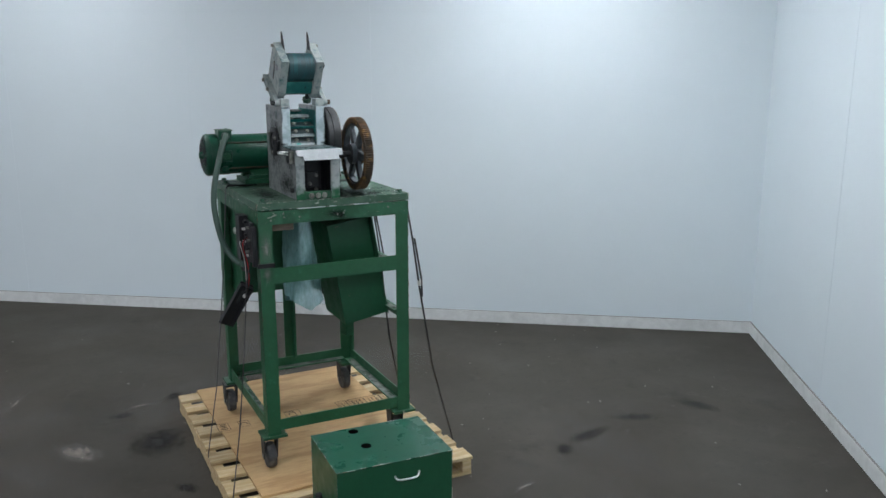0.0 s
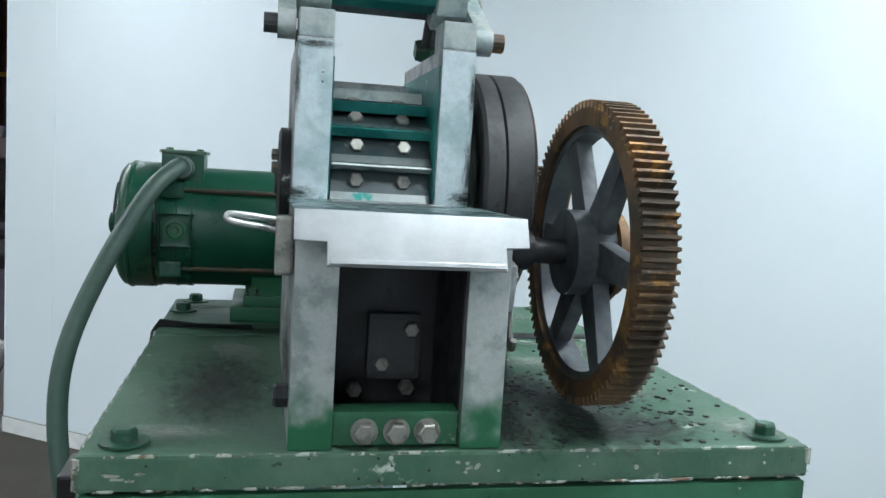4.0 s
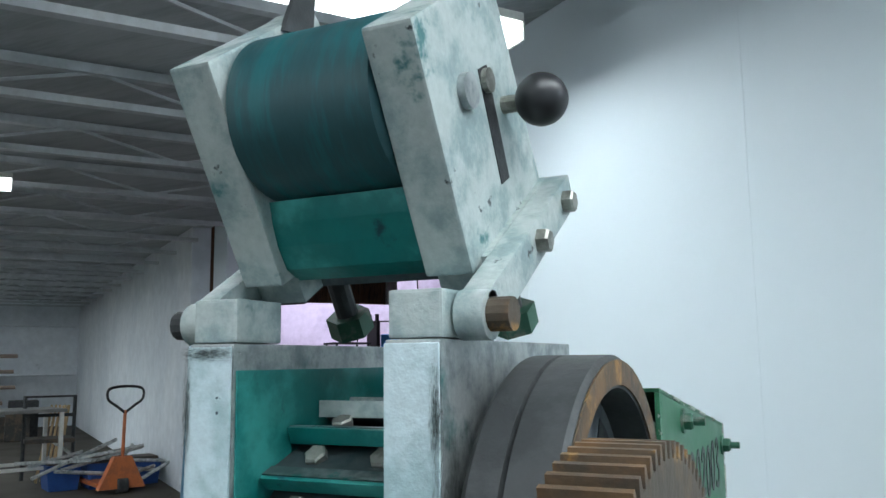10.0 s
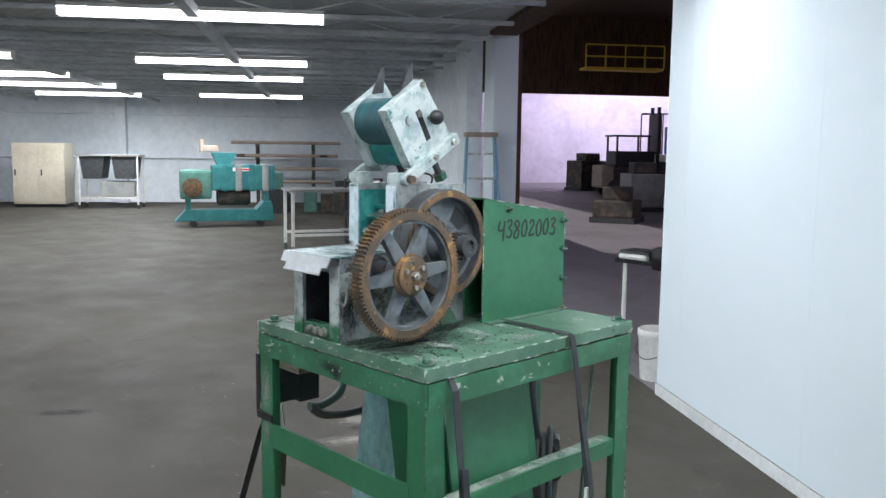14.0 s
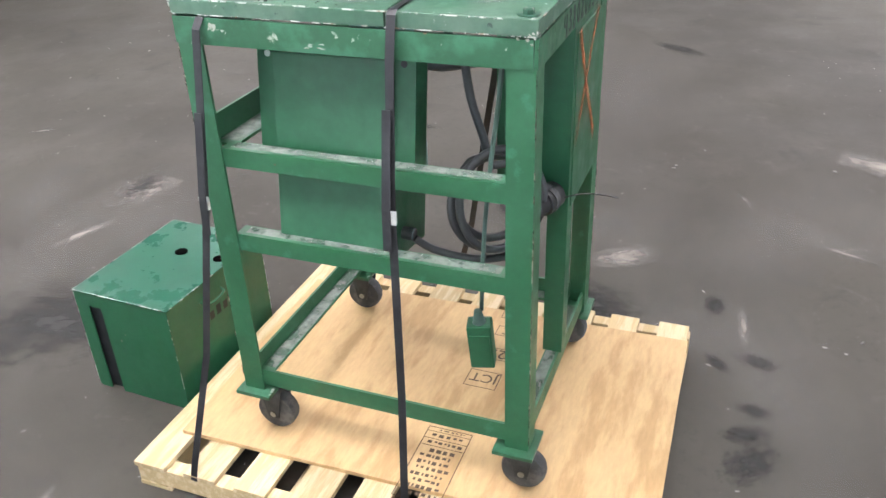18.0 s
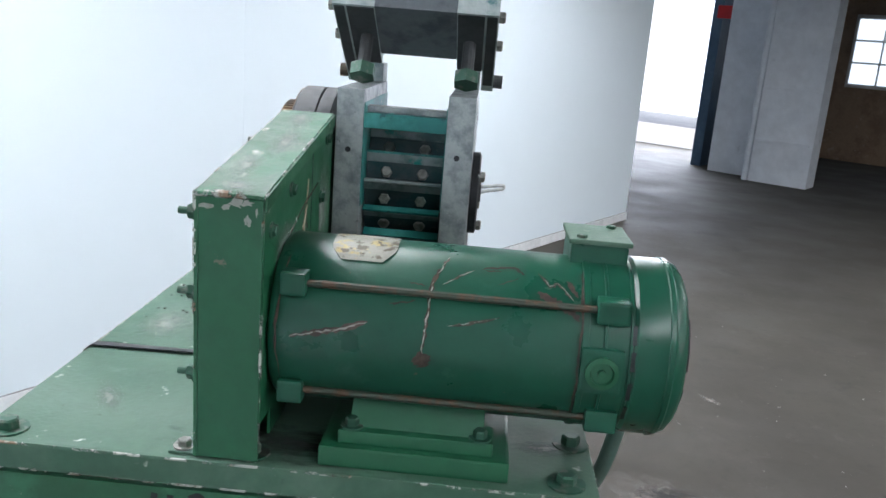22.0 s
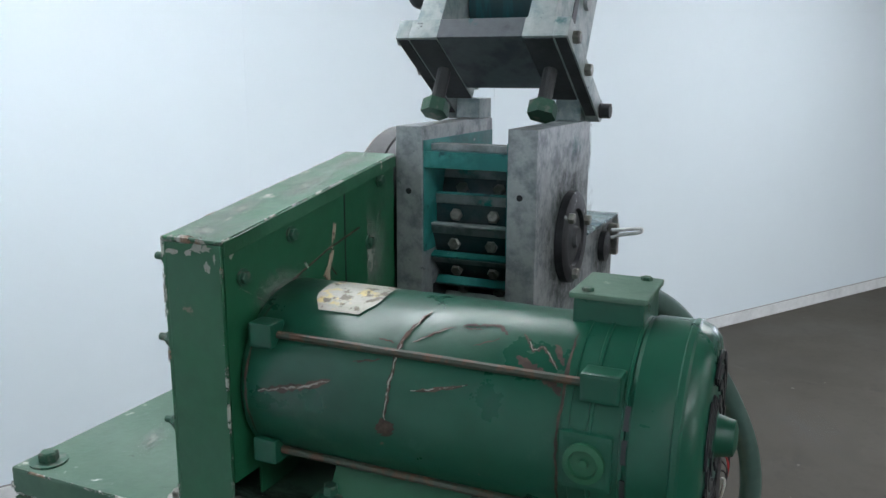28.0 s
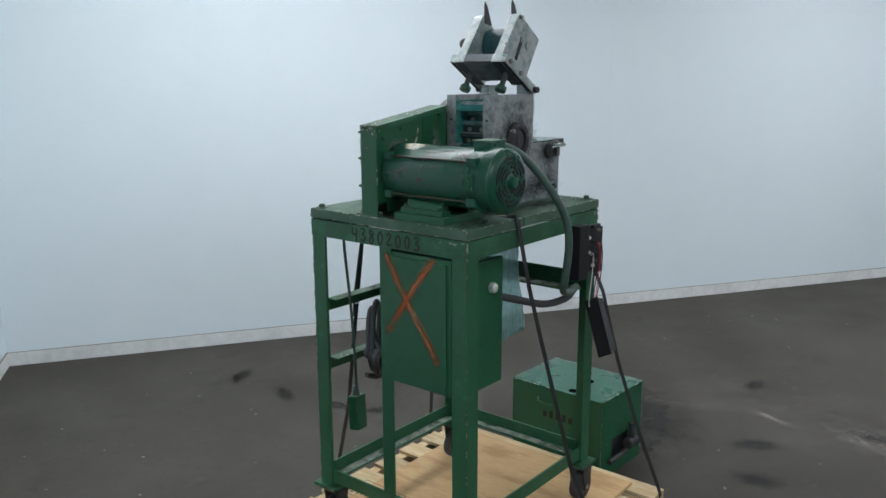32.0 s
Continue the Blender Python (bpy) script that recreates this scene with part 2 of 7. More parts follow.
RUST = mat("rusty_gear_steel", (0.175, 0.100, 0.048), 0.6, 0.4, (0.075, 0.058, 0.042), 19, mix=(0.38, 0.60), spots=(0.33, 0.18, 0.055), sscale=34, smix=(0.56, 0.68), spots2=(0.26, 0.25, 0.22), s2scale=55, s2mix=(0.66, 0.72), bump=0.35)
BOLT = mat("bolt_steel", (0.30, 0.30, 0.27), 0.42, 0.8, (0.17, 0.17, 0.15), 60)
BOLT_GREEN = mat("painted_bolt", (0.022, 0.085, 0.052), 0.5, 0.25, (0.11, 0.13, 0.105), 60, mix=(0.50, 0.64))
BLACK = mat("black_plastic", (0.010, 0.010, 0.012), 0.4)
RUBBER = mat("caster_rubber", (0.045, 0.047, 0.05), 0.75, 0, (0.10, 0.10, 0.096), 24)
CABLE = mat("grey_cable", (0.05, 0.055, 0.058), 0.55)
CONDUIT = mat("green_grey_conduit", (0.055, 0.105, 0.085), 0.5, 0, (0.07, 0.12, 0.10), 20)
STRAP = mat("black_strapping", (0.012, 0.012, 0.014), 0.45, 0, (0.02, 0.02, 0.022), 30)
LABEL = mat("foil_label", (0.26, 0.26, 0.22), 0.50, 0.3, (0.40, 0.31, 0.12), 40, mix=(0.54, 0.64), spots=(0.10, 0.085, 0.06), sscale=70, smix=(0.54, 0.62), bump=0.3)
TIE = mat("rusty_painted_rod", (0.040, 0.052, 0.036), 0.55, 0.2, (0.085, 0.050, 0.028), 70, mix=(0.45, 0.60))
INK = mat("black_marker", (0.008, 0.010, 0.010), 0.5)


def flecked(m, scale, lo, hi, a0, a1):
    """Breaks a paint film up: its cover follows a noise."""
    n, l = m.node_tree.nodes, m.node_tree.links
    z, r = n.new("ShaderNodeTexNoise"), n.new("ShaderNodeMapRange")
    z.inputs["Scale"].default_value, z.inputs["Detail"].default_value, z.inputs["Roughness"].default_value = scale, 7, 0.65
    tc = n.new("ShaderNodeTexCoord")
    l.new(tc.outputs["Object"], z.inputs["Vector"])
    r.inputs["From Min"].default_value, r.inputs["From Max"].default_value = lo, hi
    r.inputs["To Min"].default_value, r.inputs["To Max"].default_value = a0, a1
    l.new(z.outputs["Fac"], r.inputs["Value"]), l.new(r.outputs[0], n["Principled BSDF"].inputs["Alpha"])
    return m


ORANGE = flecked(mat("orange_spray", (0.74, 0.19, 0.045), 0.6, 0, (0.62, 0.16, 0.04), 40), 30, 0.34, 0.66, 0.10, 0.52)
ORANGE_MIST = flecked(mat("orange_overspray", (0.55, 0.12, 0.03), 0.7, 0, (0.45, 0.11, 0.03), 40), 34, 0.36, 0.66, 0.04, 0.34)
WEAR = flecked(mat("worn_edge_paint", (0.42, 0.45, 0.40), 0.55, 0.1, (0.20, 0.13, 0.08), 30, mix=(0.54, 0.62)), 34, 0.50, 0.56, 0.0, 0.95)
WEAR_PALE = mat("pale_primer", (0.30, 0.31, 0.27), 0.6, 0, (0.16, 0.15, 0.11), 45, mix=(0.5, 0.62), bump=0.3)
GRIME = soft_patch("table_grime", (0.010, 0.018, 0.015), (0.022, 0.032, 0.027), 0.85, 14.0, 1.0)
SCUFF = soft_patch("white_scuff", (0.40, 0.43, 0.39), (0.20, 0.25, 0.21), 0.75, 16.0, 1.25)
OVERSPRAY = mat("green_oversprayed_steel", (0.40, 0.43, 0.42), 0.48, 0.3, (0.24, 0.28, 0.27), 30, spots=(0.10, 0.12, 0.11), sscale=60, smix=(0.66, 0.70), bump=0.25)
_n, _l = OVERSPRAY.node_tree.nodes, OVERSPRAY.node_tree.links
_c, _sx, _z, _a, _r, _m = (_n.new("ShaderNode" + k) for k in ("TexCoord", "SeparateXYZ", "TexNoise", "Math", "MapRange", "Mix"))
_z.inputs["Scale"].default_value, _z.inputs["Detail"].default_value = 40, 6
_l.new(_c.outputs["Object"], _sx.inputs[0]), _l.new(_c.outputs["Object"], _z.inputs["Vector"])
_a.operation, _a.inputs[1].default_value = "MULTIPLY_ADD", 0.09
_l.new(_z.outputs["Fac"], _a.inputs[0]), _l.new(_sx.outputs["Z"], _a.inputs[2])
_r.interpolation_type = "SMOOTHSTEP"
_r.inputs["From Min"].default_value, _r.inputs["From Max"].default_value = 0.055, 0.105
_l.new(_a.outputs[0], _r.inputs["Value"])
_m.data_type = "RGBA"
_old = _n["Principled BSDF"].inputs["Base Color"].links[0].from_socket
_m.inputs[6].default_value = (0.016, 0.12, 0.052, 1)
_l.new(_old, _m.inputs[7]), _l.new(_r.outputs[0], _m.inputs[0]), _l.new(_m.outputs[2], _n["Principled BSDF"].inputs["Base Color"])
TAPE = flecked(mat("old_tape", (0.36, 0.31, 0.23), 0.55, 0, (0.19, 0.14, 0.09), 30), 55, 0.42, 0.48, 0.0, 1.0)
HOLE = mat("dark_void", (0.002, 0.002, 0.002), 1.0, spec=0.0)
GREEN_FRAME = mat("frame_green_enamel", (0.016, 0.100, 0.044), 0.45, 0, (0.022, 0.118, 0.054), 8, mix=(0.3, 0.75), spots=(0.03, 0.14, 0.075), sscale=22, smix=(0.58, 0.7), spots2=(0.12, 0.07, 0.035), s2scale=24, s2mix=(0.71, 0.75), rvar=0.12, bump=0.2, bscale=140)
RAIL_DUST = flecked(mat("rail_dust", (0.26, 0.29, 0.26), 0.9, 0, (0.17, 0.21, 0.18), 30), 14, 0.30, 0.62, 0.25, 0.85)
RUST_EDGE = flecked(mat("rusted_edge", (0.15, 0.075, 0.035), 0.7, 0.1, (0.33, 0.32, 0.26), 26, mix=(0.55, 0.62)), 26, 0.52, 0.60, 0.0, 0.9)
SCRATCH = mat("bare_scratch", (0.040, 0.024, 0.018), 0.65, 0.1, (0.085, 0.055, 0.040), 60)
SCRATCH_CORE = mat("bare_metal_scratch", (0.34, 0.32, 0.28), 0.45, 0.4, (0.10, 0.065, 0.045), 90, mix=(0.48, 0.58))
PALLET = mat("pallet_pine", (0.52, 0.38, 0.20), 0.75, 0, (0.62, 0.49, 0.30), 5, stretch=(1, 9, 9), rnd=0.16, spots=(0.40, 0.27, 0.13), sscale=9, smix=(0.68, 0.76), bump=0.2)
PLY = mat("plywood", (0.55, 0.36, 0.175), 0.7, 0, (0.44, 0.27, 0.12), 3.2, stretch=(1.2, 5, 5), spots=(0.40, 0.25, 0.12), sscale=6, smix=(0.70, 0.80), bump=0.12)
STAMP = mat("stamp_ink", (0.10, 0.065, 0.04), 0.8)


def concrete():
    """Sealed slab: broad clouds, scuffed patches, fine grain and chipped pale specks."""
    m = bpy.data.materials.new("sealed_concrete")
    m.use_nodes = True
    nt, n = m.node_tree, m.node_tree.nodes
    b = n["Principled BSDF"]
    tc = n.new("ShaderNodeTexCoord")

    def layer(prev, col, scale, detail, lo, hi, amount=1.0, warp=0.0):
        t, r, x, mu = (n.new("ShaderNode" + k) for k in ("TexNoise", "MapRange", "Mix", "Math"))
        t.inputs["Scale"].default_value, t.inputs["Detail"].default_value, t.inputs["Roughness"].default_value = scale, detail, 0.65
        t.inputs["Distortion"].default_value = warp
        nt.links.new(tc.outputs["Object"], t.inputs["Vector"])
        r.interpolation_type = "SMOOTHSTEP"
        r.inputs["From Min"].default_value, r.inputs["From Max"].default_value = lo, hi
        nt.links.new(t.outputs["Fac"], r.inputs["Value"])
        mu.operation, mu.inputs[1].default_value = "MULTIPLY", amount
        nt.links.new(r.outputs[0], mu.inputs[0])
        x.data_type = "RGBA"
        nt.links.new(mu.outputs[0], x.inputs[0])
        if isinstance(prev, tuple):
            x.inputs[6].default_value = (*prev, 1)
        else:
            nt.links.new(prev, x.inputs[6])
        x.inputs[7].default_value = (*col, 1)
        return x.outputs[2]

    c = layer((0.0715, 0.0645, 0.0525), (0.0545, 0.0487, 0.0400), 0.5, 6, 0.38, 0.64)
    c = layer(c, (0.0950, 0.0838, 0.0713), 1.3, 9, 0.50, 0.72, 0.38, 0.6)
    c = layer(c, (0.0375, 0.0338, 0.0300), 2.6, 7, 0.58, 0.74, 0.7, 0.4)
    c = layer(c, (0.1187, 0.1087, 0.0963), 9.0, 8, 0.58, 0.72, 0.25, 0.8)
    c = layer(c, (0.0475, 0.0425, 0.0375), 26.0, 4, 0.50, 0.75, 0.5)
    c = layer(c, (0.3000, 0.2812, 0.2562), 62.0, 3, 0.715, 0.765, 0.8)
    b.inputs["Specular IOR Level"].default_value = 0.3
    nt.links.new(c, b.inputs["Base Color"])
    g, gr = n.new("ShaderNodeTexNoise"), n.new("ShaderNodeMapRange")
    g.inputs["Scale"].default_value, g.inputs["Detail"].default_value = 1.8, 8
    nt.links.new(tc.outputs["Object"], g.inputs["Vector"])
    gr.inputs["From Min"].default_value, gr.inputs["From Max"].default_value = 0.35, 0.65
    gr.inputs["To Min"].default_value, gr.inputs["To Max"].default_value = 0.66, 0.82
    nt.links.new(g.outputs["Fac"], gr.inputs["Value"]), nt.links.new(gr.outputs[0], b.inputs["Roughness"])
    h, bp = n.new("ShaderNodeTexNoise"), n.new("ShaderNodeBump")
    h.inputs["Scale"].default_value, h.inputs["Detail"].default_value = 45, 6
    nt.links.new(tc.outputs["Object"], h.inputs["Vector"])
    bp.inputs["Strength"].default_value, bp.inputs["Distance"].default_value = 0.2, 0.002
    nt.links.new(h.outputs["Fac"], bp.inputs["Height"]), nt.links.new(bp.outputs[0], b.inputs["Normal"])
    return m


CONCRETE = concrete()
PURPLE_FLOOR = mat("bare_concrete", (0.20, 0.185, 0.20), 0.6, 0, (0.16, 0.15, 0.16), 0.8, spots=(0.25, 0.235, 0.25), sscale=3, smix=(0.6, 0.75))
DUST = mat("pale_scraps", (0.30, 0.28, 0.26), 0.9, 0, (0.17, 0.16, 0.15), 9)
DUSTY = soft_patch("spilled_dust", (0.34, 0.30, 0.265), (0.20, 0.18, 0.16), 0.95, 9.0, 1.15)
DUST_FAINT = soft_patch("trodden_dust", (0.22, 0.20, 0.18), (0.13, 0.12, 0.105), 0.55, 7.0, 1.5)
STAIN = soft_patch("oil_stain", (0.012, 0.011, 0.010), (0.020, 0.018, 0.016), 0.92, 9.0, 1.0)
WALL = mat("white_wall_paint", (0.74, 0.82, 0.865), 0.55, 0, (0.725, 0.805, 0.85), 0.5, mix=(0.3, 0.75), bump=0.05, bscale=40, spec=0.35, vary=0.008)
WALL_OLD = mat("old_wall_paint", (0.76, 0.80, 0.84), 0.7, 0, (0.66, 0.71, 0.76), 0.9, mix=(0.35, 0.7), spots=(0.40, 0.42, 0.44), sscale=2.2, smix=(0.66, 0.80))
BASE = mat("white_baseboard", (0.74, 0.76, 0.76), 0.5, 0, (0.66, 0.68, 0.68), 4)
DECK = mat("roof_deck", (0.40, 0.43, 0.45), 0.6, 0, (0.32, 0.35, 0.37), 1.2, stretch=(1, 8, 1))
JOIST = mat("joist_paint", (0.55, 0.58, 0.60), 0.5, 0, (0.45, 0.48, 0.50), 3)
TUBE = mat("fluorescent_tube", (0.9, 0.9, 0.9), 0.4, emit=(0.97, 0.98, 1.0), power=9.0)
WOOD_DARK = mat("dark_timber", (0.085, 0.043, 0.020), 0.8, 0, (0.035, 0.020, 0.012), 2.5, stretch=(6, 6, 0.6))
BRICK = mat("tan_brick_wall", (0.46, 0.33, 0.22), 0.8, 0, (0.36, 0.25, 0.17), 3, spots=(0.55, 0.43, 0.32), sscale=9, smix=(0.6, 0.7))
CREAM = mat("cream_enamel", (0.72, 0.65, 0.52), 0.5, 0, (0.66, 0.58, 0.45), 2.5)
MACHGREEN = mat("machine_green", (0.07, 0.19, 0.155), 0.5, 0, (0.10, 0.23, 0.19), 5, spots=(0.06, 0.07, 0.06), sscale=8, smix=(0.62, 0.68))
MINT = mat("pale_mint_enamel", (0.22, 0.40, 0.32), 0.5, 0, (0.28, 0.46, 0.38), 3, spots=(0.12, 0.16, 0.13), sscale=7, smix=(0.62, 0.70))
MACHTEAL = mat("machine_teal", (0.02, 0.15, 0.155), 0.45, 0, (0.035, 0.19, 0.19), 4)
GREYPAINT = mat("grey_enamel", (0.28, 0.28, 0.27), 0.5, 0, (0.22, 0.22, 0.215), 3)
BLUEGREY = mat("blue_grey_enamel", (0.07, 0.13, 0.20), 0.5, 0, (0.09, 0.16, 0.23), 3)
SCRAP = mat("dark_machinery", (0.05, 0.048, 0.045), 0.6, 0.3, (0.12, 0.09, 0.065), 6)
JACK = mat("orange_enamel", (0.55, 0.16, 0.05), 0.5, 0, (0.42, 0.13, 0.05), 8)
BLUE_BRIGHT = mat("bright_blue_plastic", (0.02, 0.22, 0.62), 0.45, 0, (0.02, 0.17, 0.50), 3)
BLUE = mat("blue_plastic", (0.02, 0.08, 0.30), 0.5)
WHITEP = mat("white_plastic", (0.78, 0.78, 0.74), 0.45)
LADDER = mat("blue_fibreglass", (0.14, 0.30, 0.42), 0.45, 0, (0.18, 0.34, 0.46), 6)
YELLOW = mat("yellow_plastic", (0.70, 0.46, 0.05), 0.5)
YARD = mat("pale_yard_concrete", (0.80, 0.79, 0.78), 0.8, 0, (0.74, 0.73, 0.72), 1.0)
GREYWOOD = mat("greyed_wood", (0.15, 0.125, 0.09), 0.8, 0, (0.09, 0.075, 0.055), 9, stretch=(1, 6, 6))
PINE = mat("raw_boards", (0.50, 0.36, 0.20), 0.75, 0, (0.42, 0.29, 0.15), 5, stretch=(8, 8, 1))
RED = mat("red_sign", (0.6, 0.03, 0.03), 0.4)
HALL2 = mat("far_hall_wall", (0.62, 0.58, 0.66), 0.7, 0, (0.54, 0.50, 0.58), 0.6)
TAN = mat("tan_enamel", (0.34, 0.27, 0.22), 0.55, 0, (0.28, 0.22, 0.18), 3)

BAG = bpy.data.materials.new("clear_blue_film")
BAG.use_nodes = True
_n, _l = BAG.node_tree.nodes, BAG.node_tree.links
_b = _n["Principled BSDF"]
_b.inputs["Base Color"].default_value, _b.inputs["Roughness"].default_value = (0.26, 0.49, 0.50, 1), 0.28
_t = _n.new("ShaderNodeBsdfTransparent")
_t.inputs["Color"].default_value = (0.80, 0.93, 0.93, 1)
_x, _z = _n.new("ShaderNodeMixShader"), _n.new("ShaderNodeTexNoise")
_z.inputs["Scale"].default_value = 14
_r = _n.new("ShaderNodeMapRange")
_r.inputs["To Min"].default_value, _r.inputs["To Max"].default_value = 0.30, 0.75
_l.new(_z.outputs["Fac"], _r.inputs["Value"]), _l.new(_r.outputs[0], _x.inputs[0])
_l.new(_t.outputs[0], _x.inputs[1]), _l.new(_b.outputs[0], _x.inputs[2])
_l.new(_x.outputs[0], _n["Material Output"].inputs["Surface"])

GLASS = bpy.data.materials.new("window_glass")
GLASS.use_nodes = True
GLASS.node_tree.nodes["Principled BSDF"].inputs["Transmission Weight"].default_value = 1.0
GLASS.node_tree.nodes["Principled BSDF"].inputs["Roughness"].default_value = 0.02


# ---------------------------------------------------------------- mesh builders
def faces_add(bm, vs, fs):
    vv = [bm.verts.new(v) for v in vs]
    for f in fs:
        try:
            bm.faces.new([vv[i] for i in f])
        except ValueError:
            pass
    return vv


def box(bm, x0, x1, y0, y1, z0, z1, bev=0.0, m=None):
    """Box with chamfered vertical and horizontal edges."""
    t = bmesh.new()
    bmesh.ops.create_cube(t, size=1)
    for v in t.verts:
        v.co = Vector(((x0 + x1) / 2 + v.co.x * (x1 - x0), (y0 + y1) / 2 + v.co.y * (y1 - y0), (z0 + z1) / 2 + v.co.z * (z1 - z0)))
    if bev:
        bmesh.ops.bevel(t, geom=t.edges[:], offset=min(bev, 0.45 * min(abs(x1 - x0), abs(y1 - y0), abs(z1 - z0))), segments=2, affect="EDGES", profile=0.7)
    if m is not None:
        bmesh.ops.transform(t, matrix=m, verts=t.verts)
    return merge(bm, t)


def merge(bm, t):
    me = bpy.data.meshes.new("tmp")
    t.to_mesh(me)
    t.free()
    bm.from_mesh(me)
    bpy.data.meshes.remove(me)
    return bm


def prism(bm, poly, axis, lo, hi, bev=0.0):
    """Extrudes a polygon: axis x takes (y, z), y takes (x, z), z takes (x, y)."""
    t = bmesh.new()

    def at(p, h):
        return {"x": (h, p[0], p[1]), "y": (p[0], h, p[1]), "z": (p[0], p[1], h)}[axis]
    a = [t.verts.new(at(p, lo)) for p in poly]
    b = [t.verts.new(at(p, hi)) for p in poly]
    t.faces.new(a), t.faces.new(b[::-1])
    n = len(poly)
    for i in range(n):
        t.faces.new((a[i], b[i], b[(i + 1) % n], a[(i + 1) % n]))
    bmesh.ops.recalc_face_normals(t, faces=t.faces)
    if bev:
        bmesh.ops.bevel(t, geom=t.edges[:], offset=bev, segments=2, affect="EDGES", profile=0.7)
    return merge(bm, t)


def lathe(bm, prof, c, axis="x", seg=32):
    """Turns a profile of (along, radius) round an axis through c."""
    rings = []
    for a, r in prof:
        ring = []
        for i in range(seg):
            w = 2 * math.pi * i / seg
            p, q = r * math.cos(w), r * math.sin(w)
            d = {"x": (a, p, q), "y": (p, a, q), "z": (p, q, a)}[axis]
            ring.append(bm.verts.new((c[0] + d[0], c[1] + d[1], c[2] + d[2])))
        rings.append(ring)
    fs = []
    for r0, r1 in zip(rings, rings[1:]):
        for i in range(seg):
            fs.append(bm.faces.new((r0[i], r0[(i + 1) % seg], r1[(i + 1) % seg], r1[i])))
    closed = prof[0] == prof[-1]
    if not closed:
        for r in (rings[0], rings[-1]):
            fs.append(bm.faces.new(r))
    bmesh.ops.recalc_face_normals(bm, faces=fs)
    return bm


def sweep(bm, pts, r, seg=8, flat=None, side=None):
    """Tube (or, with flat=(w, h), a band) along points."""
    pts = [Vector(p) for p in pts]
    prev, rings = None, []
    for i, p in enumerate(pts):
        d = (pts[min(i + 1, len(pts) - 1)] - pts[max(i - 1, 0)]).normalized()
        ref = Vector(side) if side else (prev if prev else (Vector((0, 0, 1)) if abs(d.z) < 0.9 else Vector((1, 0, 0))))
        n = (ref - d * ref.dot(d)).normalized()
        prev, b = n, d.cross(n).normalized()
        if flat:
            w, h = flat
            ring = [p + n * x * w / 2 + b * y * h / 2 for x, y in ((-1, -1), (1, -1), (1, 1), (-1, 1))]
        else:
            ring = [p + (n * math.cos(2 * math.pi * k / seg) + b * math.sin(2 * math.pi * k / seg)) * r for k in range(seg)]
        rings.append([bm.verts.new(v) for v in ring])
    k = len(rings[0])
    fs = []
    for a, b in zip(rings, rings[1:]):
        for i in range(k):
            fs.append(bm.faces.new((a[i], a[(i + 1) % k], b[(i + 1) % k], b[i])))
    fs.append(bm.faces.new(rings[0][::-1])), fs.append(bm.faces.new(rings[-1]))
    bmesh.ops.recalc_face_normals(bm, faces=fs)
    return bm


def smooth_line(pts, n=8):
    """Catmull-Rom points through pts."""
    P = [Vector(p) for p in pts]
    P = [2 * P[0] - P[1]] + P + [2 * P[-1] - P[-2]]
    out = []
    for i in range(1, len(P) - 2):
        for k in range(n):
            t = k / n
            a, b, c, d = P[i - 1:i + 3]
            out.append(0.5 * ((2 * b) + (c - a) * t + (2 * a - 5 * b + 4 * c - d) * t * t + (3 * b - a - 3 * c + d) * t ** 3))
    return out + [P[-2]]


def hexbolt(bm, c, axis, r=0.009, h=0.007, washer=0.0):
    """Hex head whose base is at c and which stands out along axis (a signed letter)."""
    s = -1 if axis[0] == "-" else 1
    ax = axis[-1]
    o = s * 0.002 if washer else 0
    if washer:
        lathe(bm, [(0, washer), (o, washer)], c, ax, 16)
    prof = [(o, r), (o + s * h * 0.8, r), (o + s * h, r * 0.82)]
    return lathe(bm, prof, c, ax, 6)


def part(name, bm, material, parent, label="", smooth=None):
    me = bpy.data.meshes.new(name)
    bm.normal_update()
    if smooth:
        for f in bm.faces:
            f.smooth = True
        for e in bm.edges:
            if len(e.link_faces) == 2 and e.calc_face_angle(3.2) > radians(smooth):
                e.smooth = False
    bm.to_mesh(me)
    bm.free()
    me.materials.append(material)
    ob = new(name, me)
    if parent is not None:
        ob.parent = parent
    if label:
        tagged(ob, label=label)
    return ob


def thing(name, label, category, m=None, group="", kind=""):
    ob = new(name)
    ob.empty_display_size = 0.1
    if m is not None:
        ob.matrix_world = m
    return tagged(ob, label, category, group, kind)


def solid(name, bm, material, label, category="", group="", kind="", m=None, smooth=None):
    ob = part(name, bm, material, None, "", smooth)
    if m is not None:
        ob.matrix_world = m
    return tagged(ob, label, category, group, kind)


def B():
    return bmesh.new()


def bx(*a, **k):
    return box(B(), *a, **k)

# ---------------------------------------------------------------- the hall
CEIL = 3.10


def slab(u0, u1, v0, v1, z0, z1, bev=0.0):
    """Box in hall coordinates, as a world-space bmesh."""
    return box(B(), u0, u1, v0, v1, z0, z1, bev, hall_pose(0, 0))


def wall(name, p, q, thick, z0, z1, material, label):
    """Upright wall whose visible face runs from p to q; the thickness lies to the left of that way."""
    p, q = Vector((*p, 0)), Vector((*q, 0))
    d = q - p
    m = Matrix.Translation(p) @ Matrix.Rotation(math.atan2(d.y, d.x), 4, "Z")
    return solid(name, box(B(), 0, d.length, 0, thick, z0, z1, 0.004), material, label, "wall", kind="structure", m=m)


